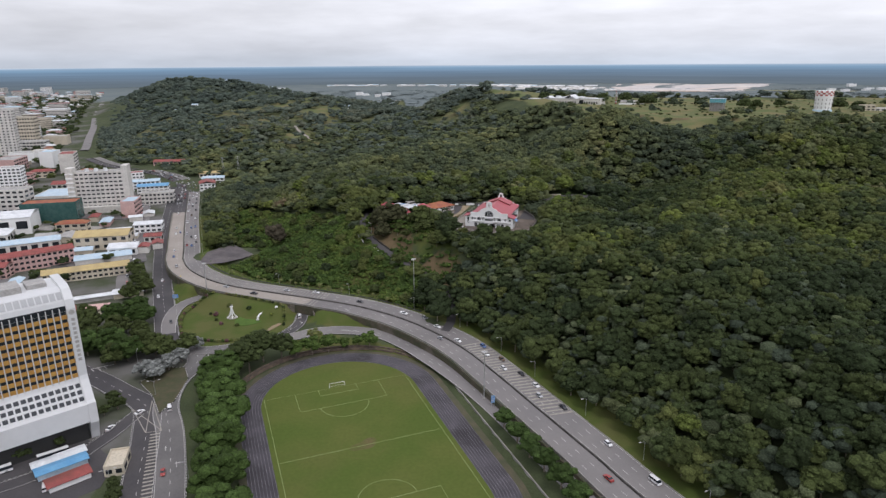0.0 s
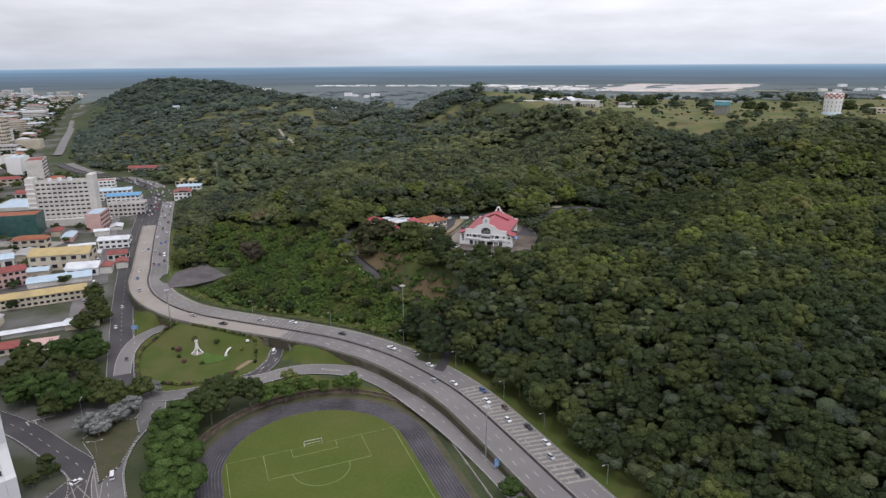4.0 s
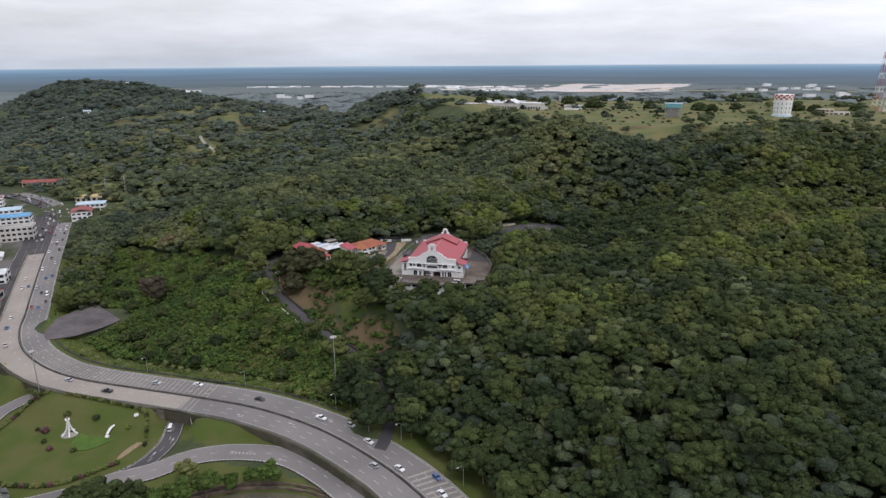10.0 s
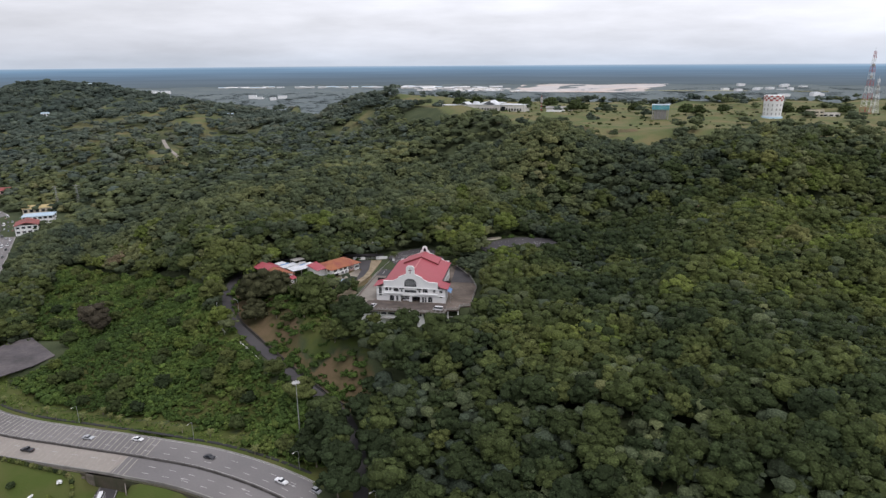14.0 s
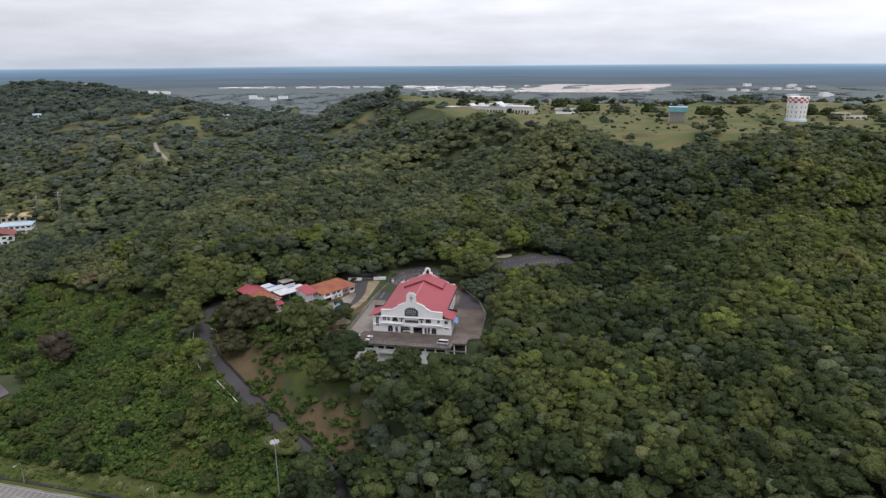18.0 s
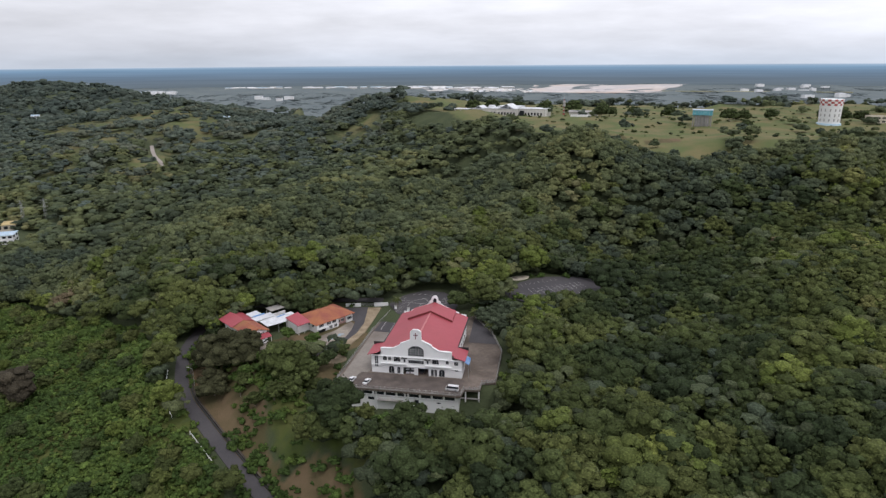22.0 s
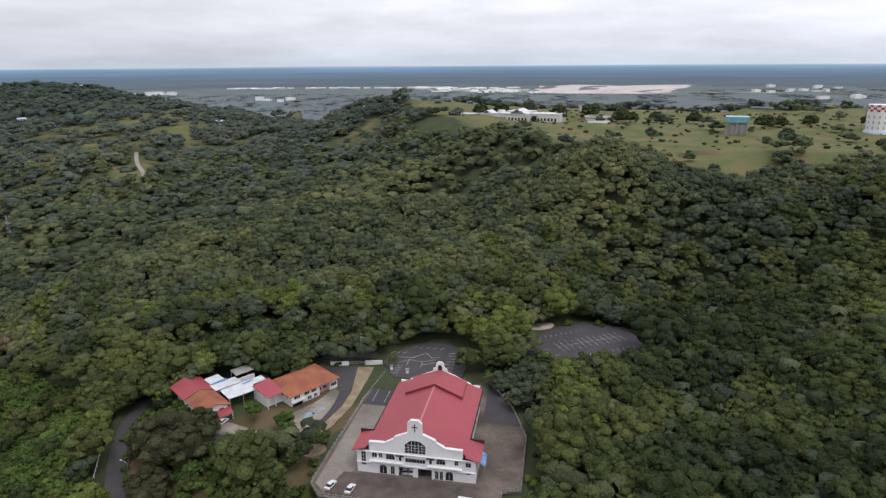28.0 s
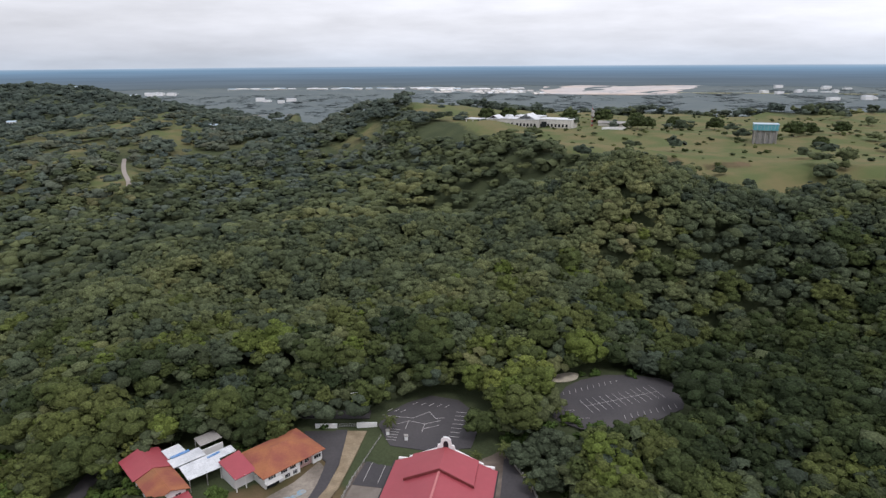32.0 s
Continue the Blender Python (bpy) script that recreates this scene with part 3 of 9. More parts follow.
# ---- roads ----
FINE = {k: spline(v, 4.0) for k, v in dict(high=HIGHWAY[:26], slip=SLIP, under=UNDERPASS, service=SERVICE, link=LINK, front=FRONTAGE, avw=AVENUE_W, ave=AVENUE_E, cross=CROSS, depot=DEPOT, hill=HILL_ROAD, drive=DRIVE, dirt=DIRT_ROAD, far=FAR_ROAD).items()}


def cut(line, y0, y1):
    """Indices of the stretch of a line between two y values."""
    k = [i for i, p in enumerate(line) if y0 <= p[1] <= y1]
    return k[0], k[-1] + 1


def build_roads():
    h = FINE["high"]
    n = len(h)
    c0, c1 = cut(h, 378, 640)
    hill_side = ribbon("road_highway_hill_side", h, ((0.5,), (12.6,)), M_ROAD, 0.0, "worn grey asphalt dual carriageway curving round the wooded hill")
    town_a = ribbon("road_highway_lower", h, ((-11.5,), (-0.5,)), M_ROAD, 0.0, "worn grey asphalt carriageway beside a slip road", b=c0 + 1)
    town_b = ribbon("road_highway_concrete", h, ((-12.0,), (-0.5,)), M_CONCRETE_ROAD, 0.0, "pale concrete carriageway on the raised curve", a=c0, b=c1)
    town_c = ribbon("road_highway_upper", h, ((-11.5,), (-0.5,)), M_ASPHALT, 0.0, "dark asphalt carriageway with queueing cars", a=c1 - 1)
    for rd, a, b, lo in ((hill_side, 0, n, 4.2), (town_a, 0, c0, -4.2), (town_b, c0, c1, -4.2), (town_c, c1, n, -4.2)):
        dashes("lane_line", h, lo, 0.22, 3, 6, M_LINE, rd, a=a, b=b)
    dashes("lane_line", h, 8.2, 0.22, 3, 6, M_LINE, hill_side)
    dashes("lane_line", h, -8.0, 0.22, 3, 6, M_LINE, town_a, b=c0)
    dashes("lane_line", h, -8.0, 0.22, 3, 6, M_LINE, town_c, a=c1)
    for off in (1.1, 12.2):
        ribbon("edge_line", h, ((off - 0.1,), (off + 0.1,)), M_LINE, 0.025, parent=hill_side, thick=0.01)
    a, b = cut(h, 236, 312)
    dashes("hatching", h, 0, 0.9, 1.1, 1.7, M_YELLOW_LINE, hill_side, a=a, b=b, across=(1.7, 12.2), skew=-2.4)
    for y0, y1 in ((375, 436),):
        a, b = cut(h, y0, y1)
        dashes("cross_bars", h, 0, 0.6, 0.45, 2.0, M_YELLOW_LINE, town_b, a=a, b=b, across=(-11.2, -1.2), skew=1.6)
        dashes("cross_bars", h, 0, 0.6, 0.45, 2.0, M_YELLOW_LINE, hill_side, a=a, b=b, across=(1.4, 11.8), skew=1.6)
    # barriers: median and both sides; the median's weathered colour is darkened for shade
    for name, off, w, hgt, a, b, mat, lab in (("median_barrier", 0, 0.45, 0.75, 0, n, material("weathered_shaded_barrier", (0.13, 0.12, 0.115), 0.85, second=(0.07, 0.065, 0.06), scale=0.3), "low weathered barrier, darkened for shade, along the middle of the highway"),
                                               ("guard_wall", -12.0, 0.35, 0.9, 0, c1, M_CONCRETE, "low concrete wall between highway and slip road"),
                                               ("kerb", 12.8, 0.3, 0.2, 0, n, M_CONCRETE, "concrete kerb at the foot of the wooded slope")):
        tagged(ribbon(name, h, ((off - w / 2,), (off + w / 2,)), mat, hgt, lab, "barrier", a=a, b=b, thick=hgt + 0.3), kind="structure")
    # dark drain and retaining wall on the hill side
    a, b = cut(h, 335, 470)
    tagged(ribbon("drain", h, ((15.4,), (16.6,)), M_DARK, -0.1, "open dark concrete drain along the road verge", "drain", a=a, b=b), kind="structure")
    # mossy brown wall colours, darkened for the shadow below the road
    tagged(ribbon("retaining_wall", h, ((-13.2,), (-12.4,)), material("mossy_shaded_wall", (0.085, 0.072, 0.052), 0.9, second=(0.05, 0.055, 0.03), scale=0.2, stain=(0.14, 0.12, 0.10)), -0.05, "mossy retaining wall with painted shade under the raised road", "wall", a=0, b=c1, thick=5.2), kind="structure")

    def simple(name, key, half, mat, label, lines=True, edge=True, z=0.0):
        r = ribbon(name, FINE[key], ((-half,), (half,)), mat, z, label)
        if lines:
            dashes("lane_line", FINE[key], 0, 0.2, 2.5, 5, M_LINE, r, z=z + 0.03)
        if edge:
            for s in (-1, 1):
                ribbon("edge_line", FINE[key], ((s * (half - 0.35) - 0.09,), (s * (half - 0.35) + 0.09,)), M_LINE, z + 0.025, parent=r, thick=0.01)
        return r

    simple("road_slip", "slip", 5.4, M_ROAD, "grey asphalt slip road beside the running track")
    simple("road_underpass", "under", 3.6, M_ASPHALT, "dark asphalt lane running into an underpass", z=0.02)
    simple("road_service", "service", 6.6, M_ASPHALT, "dark new asphalt service road beside the highway", z=0.01)
    simple("road_frontage", "front", 4.0, M_ROAD, "worn grey frontage road lined with parked cars", lines=False, edge=False)
    aw = simple("road_avenue_west", "avw", 5.8, M_ASPHALT, "dark asphalt avenue with cream hatching")
    a, b = cut(FINE["avw"], 150, 240)
    dashes("hatching", FINE["avw"], 0, 1, 0.9, 1.5, M_YELLOW_LINE, aw, a=a, b=b, across=(1.6, 5.4), z=0.035)
    simple("road_avenue_east", "ave", 5.6, M_ROAD_MID, "grey asphalt avenue under street trees", z=0.02)
    simple("road_cross", "cross", 5.0, M_ROAD_MID, "grey asphalt link road by the small park", z=0.035)
    simple("road_link", "link", 4.2, M_ROAD, "pale asphalt link road round the small park", z=0.05, lines=False)
    simple("road_depot", "depot", 3.6, M_ASPHALT, "dark asphalt lane to the bus yard", z=0.03, lines=False)
    simple("road_hill", "hill", 2.6, M_ASPHALT, "narrow dark asphalt lane climbing to the church", lines=False, edge=False)
    simple("road_drive", "drive", 2.0, M_ASPHALT, "narrow asphalt drive beside the houses", lines=False, edge=False, z=0.03)
    simple("road_dirt", "dirt", 2.3, M_CONCRETE_ROAD, "pale gravel track through the forest", lines=False, edge=False, z=0.6)
    simple("road_far", "far", 2.2, M_CONCRETE_ROAD, "pale road winding over a far grassy hill", lines=False, edge=False, z=0.6)
    far = spline([(-640, 1130, 3.2), (-655, 1166, 3.2), (-733, 1322, 3.2), (-852, 1565, 3.2), (-1000, 1852, 3.2), (-1146, 2151, 3.2), (-1382, 2640, 3.2)], 30)
    ribbon("road_out_of_town", far, ((-7.0,), (7.0,)), M_ROAD, 0.4, "pale highway running out of the far town", thick=1.5)
    # black and white kerb blocks
    for key, half, s, y0, y1 in (("avw", 5.8, -1, 150, 300), ("ave", 5.6, 1, 150, 306), ("slip", 5.4, -1, 300, 342), ("under", 3.6, 1, 325, 366), ("service", 6.6, 1, 316, 410), ("depot", 3.6, 1, 190, 250), ("link", 4.2, 1, 345, 400)):
        line = FINE[key]
        a, b = cut(line, y0, y1)
        o = s * (half + 0.15)
        kb = tagged(ribbon("kerb", line, ((o - 0.15,), (o + 0.15,)), M_DARK, 0.16, "black and white painted concrete kerb", "kerb", a=a, b=b, thick=0.4), kind="structure")
        dashes("white_block", line, o, 0.32, 0.9, 0.9, M_LINE, kb, z=0.17, a=a, b=b)


M_BRIDGE = material("stained_bridge_concrete", (0.15, 0.13, 0.11), 0.9, spec=0.2, second=(0.22, 0.20, 0.175), scale=0.3, stain=(0.07, 0.065, 0.05))


def build_underpass():
    m = Matrix.Translation((-88.8, 367.0, 0.6)) @ Matrix.Rotation(radians(-21.7), 4, "Z")
    t = thing("underpass", m, "stained concrete underpass portal below the raised road", "underpass", kind="structure")
    for s in (-1, 1):
        part("abutment", boxed("abutment", M_BRIDGE, min(s * 4.6, s * 8), max(s * 4.6, s * 8), -0.6, 1.2, -0.8, 5.3), t)
        part("wing_wall", Shape().prism([(s * 8, 0), (s * 8.4, 0), (s * 13, -5), (s * 12.6, -5.2)][::s], -0.8, 4.0).mesh("wing_wall", M_BRIDGE), t)
    part("lintel", boxed("lintel", M_BRIDGE, -8.2, 8.2, -0.5, 1.2, 4.3, 5.35), t)
    # black slab stands in for the darkness inside the tunnel
    part("passage", boxed("passage", M_DARK, -4.6, 4.6, 0.5, 1.0, -0.8, 4.3), t)


build_roads()
build_underpass()


# ---- trees ----
def ico(sub):
    bm = bmesh.new()
    bmesh.ops.create_icosphere(bm, subdivisions=sub, radius=1)
    v = np.array([p.co[:] for p in bm.verts])
    f = np.array([[q.index for q in p.verts] for p in bm.faces])
    bm.free()
    return v, f


def crown_proto(seed, lobes, sub, size, sprays, spray, flat_=1.0, core=2):
    """A crown of radius about 1: rounded clumps of leaves set over a dome, and loose sprays standing out of them."""
    r = np.random.RandomState(seed)
    V, F, n = [], [], 0

    def add(v, f):
        nonlocal n
        V.append(v)
        F.append(f + n)
        n += len(v)

    bv, bf = ico(core)
    add(bv * (1 + r.uniform(-0.1, 0.1, (len(bv), 1))) * 0.70, bf[bv[bf][:, :, 2].mean(1) > -0.55])
    lv, lf = ico(sub)
    k = np.arange(lobes) + r.uniform(-0.3, 0.3, lobes)
    z = 1.0 - 1.32 * (k + 0.5) / lobes
    a = k * 2.39996 + r.uniform(-0.35, 0.35, lobes) + r.uniform(0, 6.28)
    h = np.sqrt(np.clip(1 - z * z, 0, 1))
    d = np.stack([h * np.cos(a), h * np.sin(a), z], 1)
    reach = r.uniform(0.60, 0.86, lobes) + 0.08 * (z > 0.6)
    rad = size * (0.5 + 1.1 * r.uniform(size=lobes) ** 1.3)
    for i in range(lobes):
        away = d[i] * 0.7 + np.array([0, 0, 0.5])
        keep = (lv[lf].mean(1) @ away) > -0.22
        v = lv * (1 + r.uniform(-0.22, 0.22, (len(lv), 1))) * rad[i] * np.array([1, 1, r.uniform(0.7, 0.95)])
        q = lf[keep]
        used = np.unique(q)
        back = np.zeros(len(lv), int)
        back[used] = np.arange(len(used))
        add(v[used] + d[i] * reach[i], back[q])
    if sprays:
        i = r.randint(0, lobes, sprays)
        o = r.normal(size=(sprays, 3)) + d[i] * 0.9 + (0, 0, 0.5)
        o /= np.linalg.norm(o, axis=1)[:, None]
        p = d[i] * reach[i][:, None] + o * rad[i][:, None] * r.uniform(0.92, 1.12, (sprays, 1))
        nrm = o + r.normal(size=(sprays, 3)) * 0.5
        t = np.cross(nrm, r.normal(size=(sprays, 3)))
        t /= np.linalg.norm(t, axis=1)[:, None]
        b = np.cross(nrm / np.linalg.norm(nrm, axis=1)[:, None], t)
        s = spray * r.uniform(0.6, 1.35, (sprays, 1))
        add(np.stack([p + t * s, p - t * s * 0.6 + b * s * 0.8, p - t * s * 0.5 - b * s * 0.9], 1).reshape(-1, 3), np.arange(sprays * 3).reshape(-1, 3))
    squash = np.array([r.uniform(0.92, 1.12), r.uniform(0.92, 1.12), r.uniform(0.66, 0.9) * flat_])
    return np.vstack(V) * squash, np.vstack(F)


def mesh_np(name, v, f, tint, mat):
    me = bpy.data.meshes.new(name)
    me.vertices.add(len(v))
    me.vertices.foreach_set("co", v.astype(np.float32).ravel())
    me.loops.add(f.size)
    me.loops.foreach_set("vertex_index", f.astype(np.int32).ravel())
    me.polygons.add(len(f))
    me.polygons.foreach_set("loop_start", np.arange(len(f), dtype=np.int32) * 3)
    me.polygons.foreach_set("loop_total", np.full(len(f), 3, np.int32))
    me.update(calc_edges=True)
    me.polygons.foreach_set("use_smooth", np.ones(len(f), bool))
    at_ = me.attributes.new("tint", "FLOAT", "POINT")
    at_.data.foreach_set("value", tint.astype(np.float32))
    me.materials.append(mat)
    return me


PROTO_BIG = [crown_proto(150 + i, 46, 2, 0.20, 520, 0.05, core=2) for i in range(4)]
PROTO_NEAR = [crown_proto(100 + i, 24, 2, 0.25, 260, 0.075) for i in range(7)]
PROTO_MID = [crown_proto(200 + i, 25, 1, 0.25, 95, 0.085) for i in range(12)]
PROTO_BUSH = [crown_proto(270 + i, 8, 1, 0.38, 34, 0.15, core=1) for i in range(6)]
PROTO_LOW = [crown_proto(250 + i, 4, 1, 0.5, 0, 0.14, core=1) for i in range(6)]
PROTO_FAR = [crown_proto(300 + i, 6, 1, 0.46, 0, 0.2, flat_=0.78, core=1) for i in range(6)]


def scatter(protos, x, y, z, rad, tint, seed):
    """Many crowns joined: place, radius and tint of each."""
    r = np.random.RandomState(seed)
    pick, turn = r.randint(0, len(protos), len(x)), r.uniform(0, 6.28, len(x))
    V, F, T, n = [], [], [], 0
    for k, (pv, pf) in enumerate(protos):
        i = np.nonzero(pick == k)[0]
        if not len(i):
            continue
        c, s = np.cos(turn[i])[:, None], np.sin(turn[i])[:, None]
        vx = (pv[None, :, 0] * c - pv[None, :, 1] * s) * rad[i][:, None] + x[i][:, None]
        vy = (pv[None, :, 0] * s + pv[None, :, 1] * c) * rad[i][:, None] + y[i][:, None]
        vz = pv[None, :, 2] * rad[i][:, None] + z[i][:, None]
        V.append(np.stack([vx, vy, vz], -1).reshape(-1, 3))
        F.append((pf[None] + (np.arange(len(i)) * len(pv))[:, None, None]).reshape(-1, 3) + n)
        T.append(np.repeat(tint[i], len(pv)))
        n += len(i) * len(pv)
    return np.vstack(V), np.vstack(F), np.concatenate(T)


def clearance(x, y):
    """Metres to the nearest road edge."""
    d = np.full(np.shape(x), 1e9)
    for pts, half, _ in ROADS:
        d = np.minimum(d, along(x, y, LINES[id(pts)])[0] - (2.2 if pts is HILL_ROAD else half))
    return d


def woods_mask(x, y):
    """Where the forest stands: off roads, yards, meadows and the town."""
    _, s = hill(x, y)
    ok = (s > 21) & (clearance(x, y) > np.where(y > 900, 3.0, np.where((y > 512) & (y < 560) & (x > -80) & (x < 30), 0.4, 4.0)))
    lx, ly = local(CHURCH, x, y)
    ok &= ~((lx > -33) & (lx < 35) & (ly > -22) & (ly < 68)) & ~((lx > -26) & (lx < 32) & (ly > -38) & (ly < 0))
    for cx, cy, rx, ry, turn in ((-22, 503, 36, 22, 0), (4, 503, 17, 30, -20), (45, 531, 20, 16, 0), (111, 529, 26, 17.5, -10), (-168, 468, 38, 34, 20), (-298, 800, 30, 40, 0), (-415, 945, 30, 14, 0), (-30, 452, 26, 26, 30), (-2, 402, 11, 19, 38), (-42, 462, 15, 34, 30), (-20, 440, 22, 22, 0), (40, 424, 27, 16, -18), (106, 512, 26, 11, -5), (162, 962, 95, 44, -33)):
        ok &= disc(x, y, cx, cy, rx, ry, turn, 0.05) < 0.5
    ok &= ~((x < -14) & (y < 470) & (s < 36) & (x > -150))
    cv = covers(x, y)
    ok &= (cv["meadow"] < 0.5) | (np.random.RandomState(9).uniform(size=np.shape(x)) < np.where((plateau(x, y) > -20) & (y < 1300), 0.03, 0.13))
    return ok


def jitter_grid(x0, x1, y0, y1, step, seed):
    r = np.random.RandomState(seed)
    gx, gy = np.meshgrid(np.arange(x0, x1, step), np.arange(y0, y1, step))
    gx = gx + (np.arange(gx.shape[0]) % 2)[:, None] * step / 2
    return (gx + r.uniform(-0.42, 0.42, gx.shape) * step).ravel(), (gy + r.uniform(-0.42, 0.42, gy.shape) * step).ravel()


def in_view(x, y):
    """The land on either side of the flight that the woods fill."""
    return (x < np.maximum(0.72 * y + 20, 0.96 * (y - 105) + 20)) & (x > -0.74 * y - 40)


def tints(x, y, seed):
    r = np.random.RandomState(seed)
    # uneven light put into tint: darker near right and east of church, brighter mid-hill
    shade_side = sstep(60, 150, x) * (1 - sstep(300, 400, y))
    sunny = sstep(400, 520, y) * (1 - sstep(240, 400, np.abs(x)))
    # relief shading painted into the tint: spurs lighter, gullies darker
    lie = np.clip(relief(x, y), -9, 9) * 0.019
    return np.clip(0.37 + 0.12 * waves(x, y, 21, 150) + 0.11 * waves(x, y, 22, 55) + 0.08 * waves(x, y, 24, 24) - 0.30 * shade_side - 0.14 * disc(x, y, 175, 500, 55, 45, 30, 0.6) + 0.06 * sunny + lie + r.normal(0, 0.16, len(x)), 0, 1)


def make_tree(name, seed, height_, rad, mat, label, proto=None, group="", trunk_r=0.22):
    """One tree: tapered trunk with limbs, and a crown."""
    r = np.random.RandomState(seed)
    t = thing(name, Matrix(), label, "tree", group)
    sh = Shape()
    top = height_ - rad * 0.55
    bend = r.uniform(-0.4, 0.4, 2)
    sh.tube((0, 0, -1.2), (bend[0] * 0.5, bend[1] * 0.5, top * 0.55), trunk_r * 1.25, trunk_r * 0.8, 7)
    sh.tube((bend[0] * 0.5, bend[1] * 0.5, top * 0.55), (bend[0], bend[1], top), trunk_r * 0.8, trunk_r * 0.4, 6)
    for i in range(5):
        a = i * 1.26 + r.uniform(-0.4, 0.4)
        z0 = top * r.uniform(0.5, 0.75)
        sh.tube((bend[0] * 0.5, bend[1] * 0.5, z0), (rad * 0.6 * math.cos(a), rad * 0.6 * math.sin(a), z0 + rad * r.uniform(0.3, 0.6)), trunk_r * 0.45, trunk_r * 0.18, 5)
    part("trunk", sh.mesh("trunk", M_BARK), t)
    v, f = proto or (PROTO_BIG[seed % len(PROTO_BIG)] if rad > 6 else PROTO_NEAR[seed % len(PROTO_NEAR)])
    part("crown", mesh_np("crown", v * rad + (bend[0], bend[1], height_ - rad * 0.7), f, np.full(len(v), r.uniform(0.15, 0.5) if mat is not M_LEAF else r.uniform(0.02, 0.42)), mat), t)
    return t


def build_forest():
    r = np.random.RandomState(5)
    # belt beside the highway: every tree by itself
    x, y = jitter_grid(-30, 190, 175, 360, 8.6, 11)
    k = woods_mask(x, y) & in_view(x, y) & ~scrub_zone(x, y) & (np.hypot(x - 60, y - 250) < 135)
    x, y = x[k], y[k]
    order = np.argsort(np.hypot(x - 40, y - 240))[:220]
    x, y = x[order], y[order]
    z = height(x, y)
    kinds = [make_tree("forest_tree", 40 + i, 10.5, 5.6, M_LEAF, lab, group="forest trees on the slope") for i, lab in enumerate(
        ["broad dark green tropical forest tree on the slope", "rounded mid-green forest tree on the slope", "dense dark-leaved forest tree beside the highway",
         "light green broadleaf forest tree", "tall uneven dark green forest tree", "yellow-green leafy forest tree", "bushy green forest tree on the hillside"])]
    for i in range(len(x)):
        s = r.uniform(0.72, 1.3)
        m = Matrix.Translation((x[i], y[i], z[i])) @ Matrix.Rotation(r.uniform(0, 6.28), 4, "Z") @ Matrix.Diagonal((s, s, s * r.uniform(0.85, 1.2), 1))
        if i < len(kinds):
            kinds[i].matrix_basis = m
        else:
            c = copy_thing(kinds[i % len(kinds)], m)
            c.matrix_basis = m
    own = (x, y)
    # the rest of the near woods
    x, y = jitter_grid(-420, 560, 170, 720, 6.7, 12)
    k = woods_mask(x, y) & in_view(x, y) & ~scrub_zone(x, y)
    x, y = x[k], y[k]
    far_from_own = np.ones(len(x), bool)
    for i in range(0, len(x)):
        far_from_own[i] = np.min(np.hypot(own[0] - x[i], own[1] - y[i])) > 5.0
    x, y = x[far_from_own], y[far_from_own]
    rad = (3.7 + 4.2 * r.uniform(size=len(x)) ** 1.9) * (1 + 0.14 * waves(x, y, 31, 70))
    z = height(x, y) + 7.2 + r.uniform(-2.0, 1.6, len(x)) + 1.3 * waves(x, y, 35, 45) + 0.4 * (rad - 4) - 3.5 * sstep(-90, -35, plateau(x, y)) * (y < 900)
    # crowns with haze-painted leaves grow commoner with distance
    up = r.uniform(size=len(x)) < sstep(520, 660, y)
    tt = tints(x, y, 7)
    for k, name, mat, lab in ((~up, "forest_canopy", M_LEAF, "dense dark green tropical forest covering the hill"), (up, "upper_canopy", M_LEAF_PALE_HAZED, "mid-green forest climbing the upper hill")):
        v, f, t = scatter(PROTO_MID, x[k], y[k], z[k], rad[k], tt[k] * (0.85 if mat is M_LEAF_PALE_HAZED else 1), 8)
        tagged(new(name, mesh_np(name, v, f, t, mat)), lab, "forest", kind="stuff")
    # lower storey that fills the gaps; pale hazed leaves brighten the shade between crowns
    x, y = jitter_grid(-420, 560, 170, 720, 8.4, 16)
    k = woods_mask(x, y) & in_view(x, y) & ~scrub_zone(x, y)
    x, y = x[k], y[k]
    rad = r.uniform(4.0, 6.0, len(x))
    z = height(x, y) + r.uniform(4.8, 7.4, len(x))
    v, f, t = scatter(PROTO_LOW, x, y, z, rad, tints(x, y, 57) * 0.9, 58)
    tagged(new("forest_understorey", mesh_np("forest_understorey", v, f, t, M_LEAF_PALE_HAZED)), "understorey saplings between the forest crowns, lightened against the shade", "forest", kind="stuff")
    # far woods
    x, y = jitter_grid(-900, 1000, 720, 1500, 11.4, 13)
    k = woods_mask(x, y) & in_view(x, y) & (y + 1.25 * np.minimum(x + 100, 0) < 1560)
    x, y = x[k], y[k]
    rad = 5.2 + 4.6 * r.uniform(size=len(x)) ** 1.8
    z = height(x, y) + 6.5 + r.uniform(-1.4, 1.8, len(x)) + 1.5 * waves(x, y, 36, 60) - rad * 0.3
    # farther crowns take the bluer haze colour more often
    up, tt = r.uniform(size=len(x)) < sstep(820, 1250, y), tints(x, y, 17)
    for k, name, mat, lab in ((~up, "ridge_woods", M_LEAF_PALE_HAZED, "far green woods on the hill ridge"), (up, "far_woods", M_LEAF_HAZE, "woods beyond the ridge, greyed green with painted haze")):
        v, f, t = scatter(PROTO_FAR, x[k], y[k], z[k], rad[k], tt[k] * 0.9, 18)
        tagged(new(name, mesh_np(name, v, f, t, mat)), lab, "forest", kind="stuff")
    x, y = jitter_grid(-1900, 900, 1500, 2900, 25, 14)
    _, s = hill(x, y)
